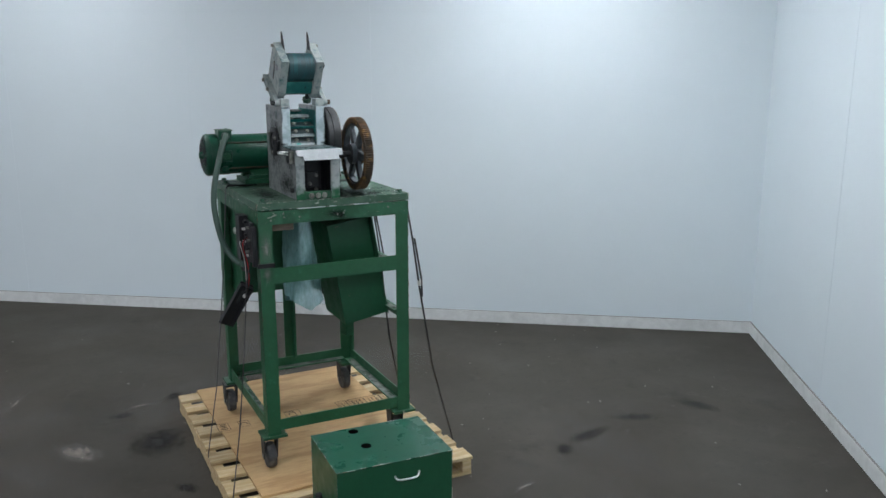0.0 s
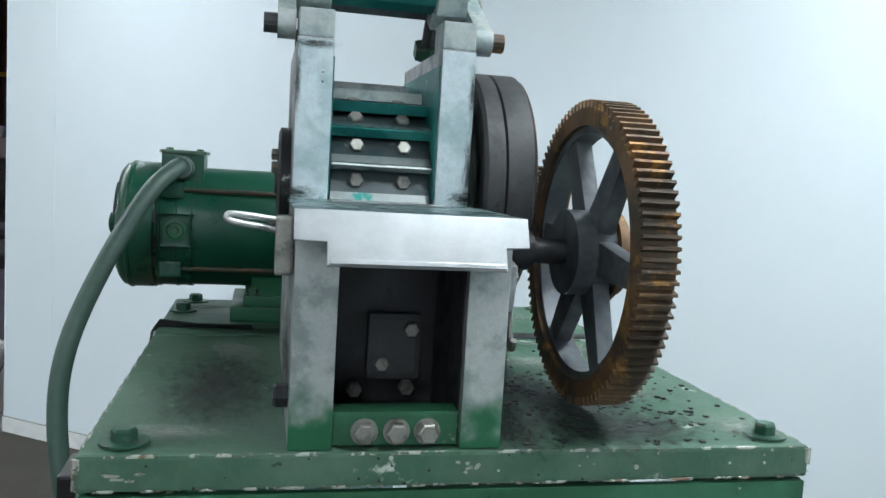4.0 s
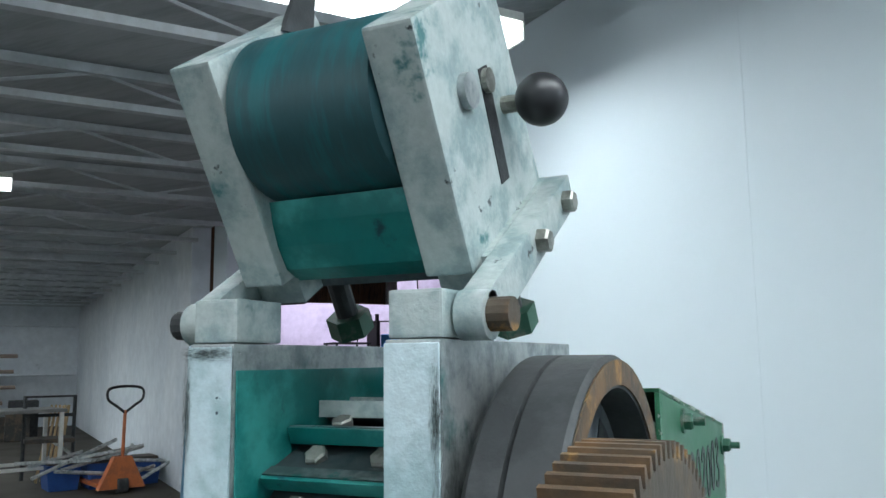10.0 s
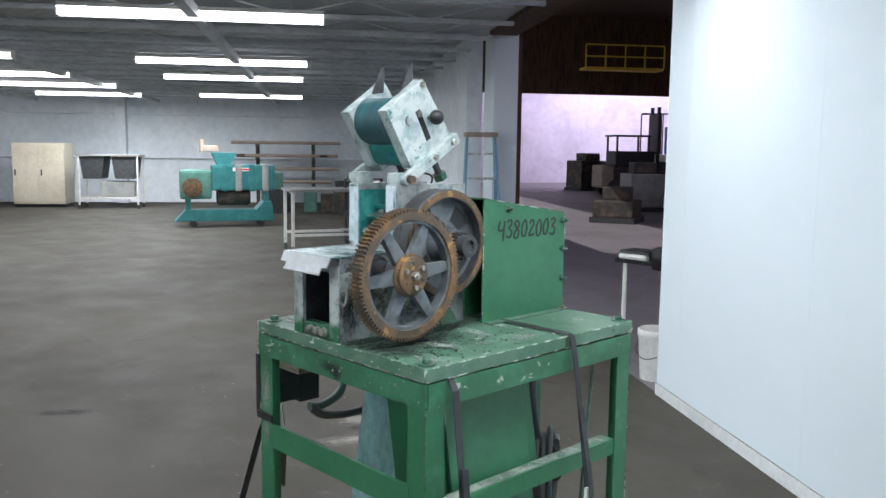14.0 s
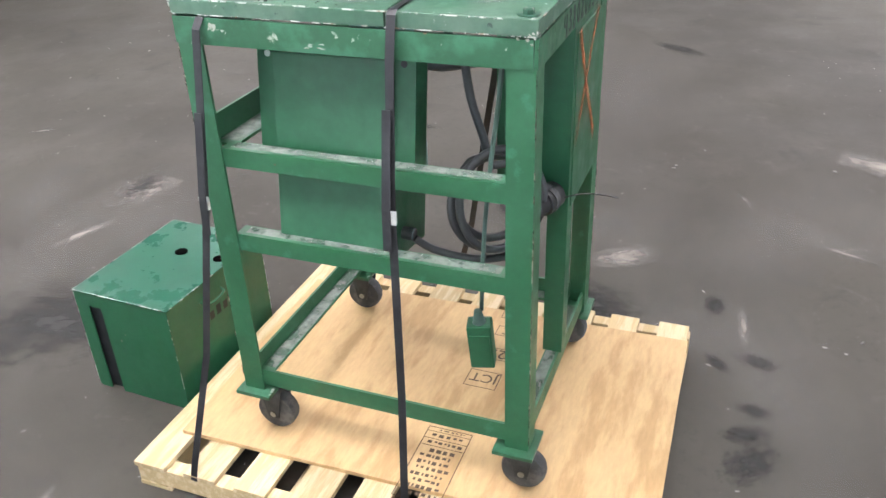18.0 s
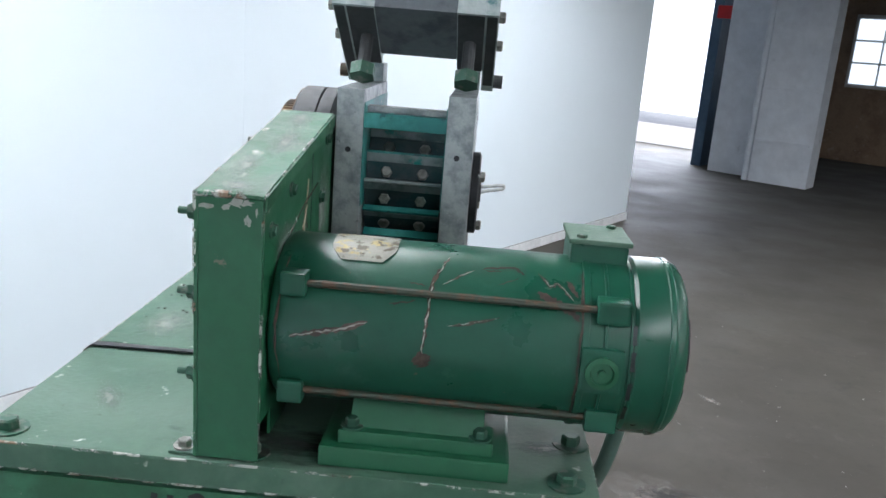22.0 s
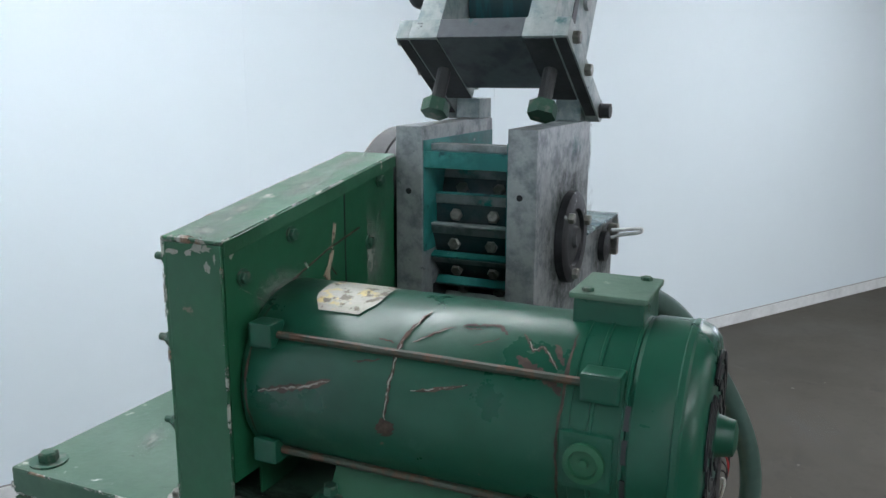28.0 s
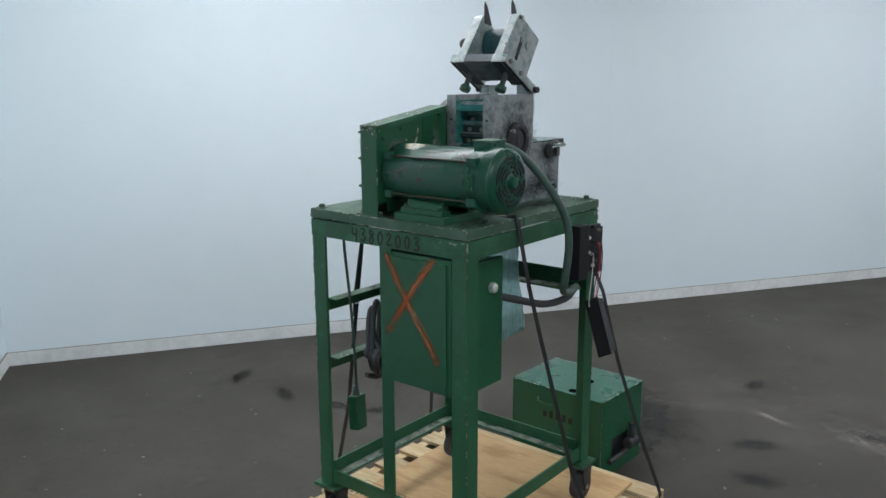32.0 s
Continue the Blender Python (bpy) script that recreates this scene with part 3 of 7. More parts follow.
solid("floor", slab(-14, 26, -0.12, 24, -0.2, 0.0), CONCRETE, "dark sealed concrete hall floor with dust and stains", "floor", kind="structure")
solid("floor_far", slab(-14, 60, -45, -0.124, -0.2, -0.002), PURPLE_FLOOR, "pale bare concrete floor of the next hall", "floor", kind="structure")
solid("ground", slab(-400, 400, 24.004, 600, -0.25, -0.05), PURPLE_FLOOR, "pale concrete yard outside the door", "ground", kind="structure")

solid("yard", slab(-9, -1.78, 15.42, 23.88, -0.1, 0.004), YARD, "sunlit concrete yard outside the doorway", "ground", kind="structure")
NW_END, CORNER, EW_END = (-1.06, 3.60), (3.24, 0.595), (-1.30, -6.55)
wall("wall_north", CORNER, NW_END, -0.16, 0, CEIL, WALL, "smooth white painted partition wall")
wall("wall_east", CORNER, EW_END, 0.16, 0, CEIL, WALL, "smooth white painted partition wall")
for nm, p, q, s in (("baseboard_north", CORNER, NW_END, 1), ("baseboard_east", CORNER, EW_END, -1)):
    P, Q = Vector((*p, 0)), Vector((*q, 0))
    d = Q - P
    m = Matrix.Translation(P) @ Matrix.Rotation(math.atan2(d.y, d.x), 4, "Z")
    b = B()
    box(b, 0, d.length, *((0.0005, 0.012) if s > 0 else (-0.012, -0.0005)), 0.001, 0.074, 0.003)
    bb = solid(nm, b, BASE, "white painted baseboard along the wall foot", "baseboard", kind="structure", m=m)
    # grey strip paints in the dark shadow-gap line along the top
    part("top_gap", box(B(), 0, d.length, *((0.001, 0.0105) if s > 0 else (-0.0105, -0.001)), 0.0742, 0.0765), GREYPAINT, bb, "grey strip drawn as the shadow gap over the baseboard")

for nm, p, q, s, marks in (("north", CORNER, NW_END, -1, (1.22, 2.44, 3.66, 4.96)), ("east", CORNER, EW_END, 1, (1.22, 2.44, 3.66))):
    P, Q = Vector((*p, 0)), Vector((*q, 0))
    d = Q - P
    m = Matrix.Translation(P) @ Matrix.Rotation(math.atan2(d.y, d.x), 4, "Z")
    for u in marks:
        solid("board_joint", box(B(), u - 0.02, u + 0.02, *((0.0002, 0.0014) if s < 0 else (-0.0014, -0.0002)), 0.08, CEIL - 0.02, 0.0005), WALL, "faint taped joint between wall boards", "joint", kind="structure", m=m)

# the long partition beyond the opening, its end post, far and south walls
solid("wall_partition", slab(11.62, 24.5, -0.20, 0.02, 0, CEIL, 0.004), WALL_OLD, "scuffed pale painted block partition", "wall", kind="structure")
solid("pillar_partition", slab(10.9, 11.5, -0.53, -0.21, 0, CEIL, 0.006), WALL, "white painted pier at the end of the partition", "pillar", kind="structure")
solid("jamb_post", slab(10.98, 11.12, -0.605, -0.535, 0, CEIL, 0.004), WOOD_DARK, "brown timber jamb beside the white pier", "post", kind="structure")
solid("wall_west", slab(24.5, 24.7, -0.2, 13.0, 0, CEIL), WALL_OLD, "pale blue-white painted far wall", "wall", kind="structure")
solid("wall_south", slab(2.45, 24.7, 12.7, 12.9, 0, CEIL), WALL_OLD, "chipped white painted hall wall", "wall", kind="structure")
solid("pillar_south", slab(-0.62, 0.15, 12.55, 12.95, 0, CEIL, 0.006), WALL_OLD, "white boarded pier beside the opening", "pillar", kind="structure")
solid("pillar_door", slab(-1.35, -0.75, 12.95, 13.25, 0, CEIL, 0.006), WALL_OLD, "white boarded pier beside the doorway", "pillar", kind="structure")
solid("wall_brick", slab(-1.6, 9.0, 17.2, 17.4, 0, CEIL), BRICK, "tan brick wall of the back room", "wall", kind="structure")
solid("wall_brick_side", slab(5.4, 5.6, 12.9, 17.2, 0, CEIL), BRICK, "tan brick side wall of the back room", "wall", kind="structure")
solid("wall_door_side", slab(-1.75, -1.6, 13.3, 17.4, 0, CEIL), BLUEGREY, "dark painted partition beside the doorway", "wall", kind="structure")
solid("wall_entry_east", slab(-6.6, -6.4, 6, 15.4, 0, CEIL), WALL, "white entry wall", "wall", kind="structure")
solid("wall_entry_over", slab(-6.4, -1.6, 15.2, 15.4, 2.55, CEIL), WALL_OLD, "wall strip over the wide doorway", "wall", kind="structure")
solid("wall_entry_left", slab(-6.4, -4.6, 15.2, 15.4, 0, 2.55), WALL_OLD, "wall beside the wide doorway", "wall", kind="structure")
solid("ceiling", slab(-1.76, 24.7, -0.2, 17.4, CEIL, CEIL + 0.12), DECK, "grey corrugated metal roof deck", "ceiling", kind="structure")
solid("ceiling_entry", slab(-7, -1.764, -0.2, 15.4, CEIL, CEIL + 0.12), DECK, "grey corrugated metal roof deck over the entry", "ceiling", kind="structure")

for u in (3.7, 4.9, 6.1, 7.3):
    solid("wall_seam", slab(u - 0.006, u + 0.006, 12.695, 12.699, 0.02, CEIL - 0.02), GREYPAINT, "dark open seam between wall boards", "seam", kind="structure")
solid("wall_foot_stain", slab(2.46, 8.0, 12.690, 12.698, 0.002, 0.035), SCRAP, "dirty chipped foot of the wall", "baseboard", kind="structure")
# corner column and wall pipes on the far wall
for u, v in ((24.35, 12.55), (24.35, 7.4), (15.4, 12.55)):
    solid("column", slab(u - 0.14, u + 0.14, v - 0.14, v + 0.14, 0, CEIL, 0.01), WALL_OLD, "white boxed column against the wall", "column", kind="structure")
for zz in (1.25, 2.45):
    b = sweep(B(), [hall(24.4, v, zz) for v in (0.1, 6, 12.4)], 0.025)
    solid("wall_pipe", b, WALL_OLD, "thin painted pipe run along the far wall", "pipe", kind="structure")

# open-web joists across the hall, each one piece
joists = B()
for k in range(20):
    u = 0.4 + k * 1.2
    m = hall_pose(0, 0)
    box(joists, u - 0.03, u + 0.03, 0.05, 12.65, CEIL - 0.06, CEIL - 0.005, 0, m)
    box(joists, u - 0.03, u + 0.03, 0.05, 12.65, CEIL - 0.24, CEIL - 0.20, 0, m)
    for j in range(18):
        v = 0.3 + j * 0.69
        z0, z1 = (CEIL - 0.21, CEIL - 0.05) if j % 2 else (CEIL - 0.05, CEIL - 0.21)
        sweep(joists, [hall(u, v, z0), hall(u, v + 0.66, z1)], 0.011, 5)
for v in (3.2, 6.4, 9.6):
    box(joists, 0.1, 24.4, v - 0.05, v + 0.05, CEIL - 0.34, CEIL - 0.245, 0, hall_pose(0, 0))
solid("ceiling_joists", joists, JOIST, "grey painted open-web steel roof joists", "joist", kind="structure")

# strip lights
lamp = thing("strip_light", "lit fluorescent strip light under the roof joists", "strip light", hall_pose(1.25, 1.5, 2.76), group="strip lights")
part("housing", box(B(), -0.09, 0.09, -1.2, 1.2, 0.062, 0.10, 0.008), WHITEP, lamp)
part("diffuser", prism(B(), [(-0.085, 0.06), (-0.075, 0.01), (-0.04, -0.012), (0.04, -0.012), (0.075, 0.01), (0.085, 0.06)], "y", -1.19, 1.19), TUBE, lamp, "glowing white wrap-round diffuser")
for y in (-1.2, 1.193):
    part("end_cap", box(B(), -0.09, 0.09, y, y + 0.007, -0.016, 0.064), WHITEP, lamp)
for y in (-0.9, 0.9):
    part("hanger", sweep(B(), [(0, y, 0.10), (0, y, 0.20)], 0.004, 5), JOIST, lamp)
# strips with u below 5 are unseen, added to light the machine's corner
SPOTS = [(12.6, 11.4), (15.6, 11.3), (18.3, 11.3), (12.6, 7.4), (15.7, 7.5), (18.2, 7.3), (21.2, 7.4), (12.7, 3.4), (15.5, 3.5), (20.8, 3.6), (21.2, 11.3),
         (8.4, 3.2), (8.4, 7.4), (8.4, 11.2), (4.2, 8.4), (4.4, 1.5), (1.25, 5.4), (4.4, 5.2)]
for u, v in SPOTS:
    copy_thing(lamp, hall_pose(u, v, 2.76))
for u, v, watts in ((1.25, 1.5, 58), (4.4, 1.5, 36), (1.25, 5.4, 55), (4.4, 5.2, 24), (4.2, 8.4, 60), (8.4, 3.2, 78), (8.4, 9.0, 78), (12.6, 5.4, 105), (16.4, 4.5, 125), (16.4, 9.5, 125), (21.0, 6.5, 150)):
    area("strip_glow", hall(u, v, 2.70), hall(u, v + 0.001, 0), 0.3, 2.4, watts * 1.9, (0.93, 0.98, 1.0))
# daylight from the wide doorway, and unseen added lamps that brighten the next hall
area("doorway_daylight", hall(-3.2, 15.3, 1.4), hall(-2.4, 6, 1.2), 2.6, 2.3, 420, (0.80, 0.88, 1.0))
area("next_hall_floor_fill", hall(8, -11, 5.0), hall(9, -6, 0.2), 8, 3, 600, (0.86, 0.78, 1.0))
area("next_hall_wall_fill", hall(34.6, -14, 6.6), hall(40, -15, 2.2), 12, 2, 2300, (0.88, 0.80, 1.0))

# the next hall, seen through the wide opening
solid("wall_next_left", slab(-7, 40, -22.2, -22, 0, 7), HALL2, "pale far wall of the next hall", "wall", kind="structure")
solid("wall_next_end", slab(40, 40.2, -22, 0.9, 0, 7), HALL2, "pale end wall of the next hall", "wall", kind="structure")
for u0, u1, v0, v1, z0, z1 in ((9, 19.3, -14.6, -14.4, 0, 7), (19.31, 22, -14.6, -14.4, 3.5, 7), (19.31, 22, -14.6, -14.4, 0, 3.0), (22.01, 29, -14.6, -14.4, 0, 7), (33.4, 33.6, -12.7, -1.0, 3.9, 7), (33.4, 33.6, -22, -13.22, 6.0, 7)):
    solid("wall_next_upper", slab(u0, u1, v0, v1, z0, z1), WOOD_DARK, "dark timber boarded gallery front", "wall", kind="structure")
solid("gallery_strut", slab(33.3, 33.7, -13.2, -12.72, 3.9, 7), GREYPAINT, "grey steel strut at the end of the timber gallery", "strut", kind="structure")
for v in (-21.0, -18.4, -15.8, -11.6, -10.2, -8.8, -7.4, -6.0):
    solid("gallery_stud", slab(33.28, 33.39, v - 0.12, v + 0.12, 6.05 if v < -13 else 3.95, 6.98), WOOD_DARK, "dark upright stud on the gallery front", "stud", kind="structure")
solid("ceiling_next", slab(-7, 40, -22, -0.2, 7, 7.2), WOOD_DARK, "dark timber roof of the next hall", "ceiling", kind="structure")
solid("wall_next_right", slab(-7.2, -7, -22, 15.4, 0, 7), HALL2, "pale side wall", "wall", kind="structure")
solid("lintel_north", slab(5.3, 10.9, -0.5, -0.14, CEIL - 0.05, 7), WOOD_DARK, "dark beam over the opening", "beam", kind="structure")

# ---------------------------------------------------------------- pelletizer on its wheeled stand
M = thing("pelletizer", "green strand pelletizer on a wheeled steel stand, cutter head swung open", "machine", pose(0, 0, ZT))
W, D = 0.61, 0.707


def L_bar(bm, a, b, f1, f2, w=0.05, t=0.006):
    """Angle iron from a to b with its two flanges along the unit ways f1 and f2."""
    a, b, f1, f2 = Vector(a), Vector(b), Vector(f1), Vector(f2)
    prof = [Vector((0, 0)), Vector((w, 0)), Vector((w, t)), Vector((t, t)), Vector((t, w)), Vector((0, w))]
    r = [[bm.verts.new(p + f1 * q.x + f2 * q.y) for q in prof] for p in (a, b)]
    fs = [bm.faces.new(r[0]), bm.faces.new(r[1][::-1])]
    for i in range(6):
        fs.append(bm.faces.new((r[0][i], r[1][i], r[1][(i + 1) % 6], r[0][(i + 1) % 6])))
    bmesh.ops.recalc_face_normals(bm, faces=fs)
    return bm


X, Y, Z = Vector((1, 0, 0)), Vector((0, 1, 0)), Vector((0, 0, 1))
# top plates, folded down at the rim
b = bx(0, W, 0, 0.437, -0.028, 0, 0.0035)
part("front_top_plate", b, GREEN_TOP, M, "dusty worn green steel top plate")
part("rear_top_plate", bx(0, W, 0.4405, D, -0.028, 0.001, 0.0035), GREEN_TOP, M, "dusty worn green steel top plate")
for nm, a, e, f1, f2 in (("front_apron", (0.002, 0, -0.083), (W - 0.002, 0, -0.083), Z, Y), ("rear_apron", (0.002, D, -0.083), (W - 0.002, D, -0.083), Z, -Y),
                         ("left_apron", (0, 0.008, -0.083), (0, D - 0.008, -0.083), Z, X), ("right_apron", (W, 0.008, -0.083), (W, D - 0.008, -0.083), Z, -X)):
    part(nm, L_bar(B(), a, e, f1, f2, 0.051, 0.007), GREEN_WORN, M)
for x, y, fx, fy in ((0.003, 0.003, X, Y), (W - 0.003, 0.003, -X, Y), (0.003, D - 0.003, X, -Y), (W - 0.003, D - 0.003, -X, -Y)):
    lg = part("leg", L_bar(B(), (x, y, -0.918), (x, y, -0.083), fx, fy, 0.052, 0.006), GREEN_FRAME, M)
    cx, cy = x + (0.026 if fx.x > 0 else -0.026), y + (0.03 if fy.y > 0 else -0.03)
    cs = part("caster_plate", bx(cx - 0.048, cx + 0.048, cy - 0.045, cy + 0.045, -0.928, -0.918, 0.002), GREEN_WORN, M)
    wy, wx = {(1, 1): (0.0, -0.015), (-1, 1): (0.02, -0.02), (1, -1): (-0.02, -0.03), (-1, -1): (0.01, -0.02)}[(int(fx.x), int(fy.y))]
    px, py = cx + wx, cy + wy
    fk = B()
    for s in (-1, 1):
        prism(fk, [(py - 0.03, -0.93), (py + 0.03, -0.93), (py + 0.014, -1.02), (py - 0.014, -1.02)], "x", px + s * 0.026 - 0.002, px + s * 0.026 + 0.002)
    box(fk, px - 0.028, px + 0.028, py - 0.03, py + 0.03, -0.936, -0.928)
    part("caster_fork", fk, CAST, M)
    wh = part("caster_wheel", lathe(B(), [(-0.018, 0.040), (-0.016, 0.048), (-0.008, 0.051), (0.008, 0.051), (0.016, 0.048), (0.018, 0.040)], (px, py, -1.009), "x", 28), RUBBER, M, "worn dark rubber wheel", 40)
    part("axle", lathe(B(), [(-0.03, 0.008), (0.03, 0.008)], (px, py, -1.009), "x", 10), BOLT, wh)
rails = (("front_rail", (0.05, 0.002, -0.310), (0.56, 0.002, -0.310), Z, Y, 0.06), ("right_rail", (W - 0.008, 0.05, -0.297), (W - 0.008, 0.655, -0.297), -Z, -X, 0.04),
         ("right_rail", (W - 0.008, 0.05, -0.494), (W - 0.008, 0.655, -0.494), -Z, -X, 0.04), ("bottom_rail", (0.05, 0.008, -0.905), (0.56, 0.008, -0.905), Z, Y, 0.045),
         ("bottom_rail", (0.05, D - 0.008, -0.905), (0.56, D - 0.008, -0.905), Z, -Y, 0.045), ("bottom_rail", (0.008, 0.05, -0.905), (0.008, 0.655, -0.905), Z, X, 0.045),
         ("bottom_rail", (W - 0.008, 0.05, -0.905), (W - 0.008, 0.655, -0.905), Z, -X, 0.045))
for nm, a, e, f1, f2, w in rails:
    part(nm, L_bar(B(), a, e, f1, f2, w, 0.006), GREEN_FRAME, M)
    along, side = (Vector(e) - Vector(a)), (f2 if f1.z else f1)
    top = Vector(a) + (Z * 0.0064 if f1.z > 0 else Z * 0.0004)
    db, q0, q1 = B(), 0.010, w - 0.003
    vs = [db.verts.new(top + along * p + side * q) for p, q in ((0.03, q0), (0.97, q0), (0.97, q1), (0.03, q1))]
    db.faces.new(vs if along.cross(side).z > 0 else vs[::-1])
    part("dust_film", db, RAIL_DUST, M, "grey dust lying on the flange")
for x, y in ((0.03, 0.028), (0.583, 0.028), (0.583, 0.683), (0.031, 0.683), (0.02, 0.60), (0.34, 0.683)):
    part("top_bolt", hexbolt(B(), (x, y, 0.001), "z", 0.010, 0.010, 0.019), BOLT_GREEN, M)
for x, z in ((0.05, -0.066), (0.098, -0.045), (0.10, -0.058), (0.31, -0.062), (0.335, -0.058), (0.16, -0.06), (0.52, -0.05)):
    part("apron_screw", hexbolt(B(), (x, 0, z), "-y", 0.004, 0.002), BOLT, M)

# electrical cabinet under the top, marked with a sprayed cross
cab = part("cabinet", bx(0.058, 0.318, 0.545, 0.702, -0.485, -0.092, 0.004), GREEN, M, "green steel cabinet with a sprayed orange cross")
part("cabinet_door", bx(0.073, 0.304, 0.7025, 0.708, -0.478, -0.104, 0.003), GREEN, cab)
part("cabinet_side", bx(0.044, 0.0575, 0.479, 0.70, -0.492, -0.112, 0.004), GREEN, cab)
lk = lathe(B(), [(0, 0.016), (-0.006, 0.016), (-0.014, 0.013), (-0.018, 0.005)], (0.044, 0.534, -0.196), "x", 20)
part("cabinet_lock", lk, ALU, cab, "round chrome lock", 40)
part("cabinet_post", L_bar(B(), (0.322, D - 0.002, -0.86), (0.322, D - 0.002, -0.083), -X, -Y, 0.045, 0.005), GREEN, M)
for p, q in (((0.295, -0.098), (0.105, -0.395)), ((0.115, -0.095), (0.300, -0.340))):
    s = B()
    pts = []
    for i in range(15):
        t = i / 14
        pts.append((p[0] + (q[0] - p[0]) * t + 0.004 * math.sin(5 * t), 0.7088 + (0.001 if p[0] > 0.2 else 0), p[1] + (q[1] - p[1]) * t))
    sweep(s, pts[:14 if p[0] > 0.2 else 11], 0, flat=(0.0006, 0.0075), side=(0, 1, 0))
    part("spray_mark", s, ORANGE, cab, "orange spray-paint stroke")
    part("spray_mist", sweep(B(), [(x, y - 0.0005, z) for x, y, z in pts], 0, flat=(0.0003, 0.024), side=(0, 1, 0)), ORANGE_MIST, cab, "faint orange overspray")

# ---- cutter body: two thick cheeks
CH = [(0.008, 0.0005), (0.389, 0.0005), (0.389, 0.341), (0.166, 0.341), (0.166, 0.186), (0.008, 0.186)]
for nm, x0, x1 in (("left_cheek", 0.153, 0.187), ("right_cheek", 0.2905, 0.3245)):
    part(nm, prism(B(), CH, "x", x0, x1, 0.0015), STEEL, M, "stained machined steel cheek plate")
# paler worn front faces of the posts
for x0, x1 in ((0.1535, 0.1865), (0.291, 0.324)):
    part("post_face", bx(x0, x1, 0.1635, 0.1655, 0.190, 0.339, 0.0008), POST_WHITE, M, "blue-white stained post face")
    part("post_foot", bx(x0 - 0.0005, x1 + 0.0005, 0.0045, 0.0078, 0.0008, 0.168, 0.0008), OVERSPRAY, M, "green overspray on the post foot")
# teal inner faces
part("inner_face", bx(0.1872, 0.1884, 0.168, 0.387, 0.195, 0.325, 0.0004), TEAL, M, "teal stained inner face")
part("inner_face", bx(0.2891, 0.2903, 0.168, 0.387, 0.195, 0.325, 0.0004), TEAL, M, "teal stained inner face")
# near-black panels make the cavity below the feed sill darker
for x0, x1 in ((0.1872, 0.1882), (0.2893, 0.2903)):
    part("inner_side", bx(x0, x1, 0.014, 0.36, 0.006, 0.150), DARK, M, "near-black panel on the inner side")
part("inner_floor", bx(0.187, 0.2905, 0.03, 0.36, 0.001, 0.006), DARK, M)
part("inner_back", bx(0.187, 0.2905, 0.123, 0.135, 0.006, 0.150, 0.001), DARK, M, "near-black inner plate")
part("inner_block", bx(0.225, 0.275, 0.108, 0.1225, 0.03, 0.092, 0.006), CAST, M, "dull machined block inside")
for x, z in ((0.238, 0.046), (0.264, 0.078), (0.214, 0.022), (0.262, 0.024)):
    part("inner_bolt", hexbolt(B(), (x, 0.108, z), "-y", 0.0075, 0.008), BOLT, M)
part("front_crossbar", bx(0.187, 0.2905, 0.010, 0.034, 0.002, 0.030, 0.002), GREEN_WORN, M)
for x in (0.213, 0.239, 0.264):
    part("crossbar_bolt", hexbolt(B(), (x, 0.010, 0.014), "-y", 0.009, 0.009, 0.011), BOLT, M)
# feed sill
sl = B()
box(sl, 0.150, 0.3275, -0.016, 0.166, 0.1865, 0.1905, 0.001)
sill = part("feed_sill", sl, SILL, M, "wet teal stained steel feed sill")
lip = B()
prism(lip, [(0.150, 0.0), (0.3275, 0.0), (0.3275, -0.024), (0.309, -0.025), (0.309, -0.043), (0.174, -0.043), (0.174, -0.025), (0.150, -0.024)], "y", -0.003, 0.0, 0.0006)
box(lip, 0.176, 0.307, -0.0062, -0.0032, -0.0425, -0.0385, 0.0006)
bmesh.ops.transform(lip, matrix=pose(0, -0.0165, 0.1893, -25, 0, 0), verts=lip.verts)
part("sill_lip", lip, LIP, sill, "bright bent aluminium lip sloping outward")
part("sill_strip", bx(0.187, 0.290, 0.104, 0.128, 0.1907, 0.1922, 0.0005), LIP, sill, "bright wear strip")
part("sill_underplate", bx(0.187, 0.2905, 0.012, 0.16, 0.150, 0.156, 0.001), STEEL, M)

# knife rotor
RY, RZ = 0.272, 0.206
rot = part("knife_rotor", lathe(B(), [(0.1895, 0.070), (0.288, 0.070)], (0, RY, RZ), "x", 24), DARK, M, "knife rotor with bolted stepped blades", 30)
for k in range(16):
    a = radians(22.5 * k)
    m = Matrix.Translation((0, RY, RZ)) @ Matrix.Rotation(a, 4, "X")
    kb = prism(B(), [(0.020, 0.070), (0.020, 0.079), (-0.018, 0.0965), (-0.018, 0.088)], "x", 0.190, 0.2885, 0.0006)
    bmesh.ops.transform(kb, matrix=m, verts=kb.verts)
    bl = part("blade", kb, PLATE, rot)
    eb = prism(B(), [(-0.0184, 0.0865), (-0.0184, 0.0972), (-0.0212, 0.0978), (-0.0212, 0.0866)], "x", 0.190, 0.2885, 0.0004)
    bmesh.ops.transform(eb, matrix=m, verts=eb.verts)
    part("blade_edge", eb, TEAL if k % 3 else STEEL_PAINT, rot, "teal stained cutting edge")
    sb = prism(B(), [(-0.0178, 0.0968), (-0.0178, 0.0976), (-0.0080, 0.0931), (-0.0080, 0.0923)], "x", 0.190, 0.2885)
    bmesh.ops.transform(sb, matrix=m, verts=sb.verts)
    part("blade_bevel", sb, BLADE, rot)
    for x in (0.215, 0.262):
        hb = hexbolt(B(), (x, 0.004, 0.0862), "z", 0.0076, 0.0062)
        bmesh.ops.transform(hb, matrix=m, verts=hb.verts)
        part("blade_bolt", hb, BOLT, rot)
part("rear_crossbar", bx(0.1875, 0.290, 0.374, 0.387, 0.294, 0.313, 0.001), TEAL, M, "bright teal rear cross bar")
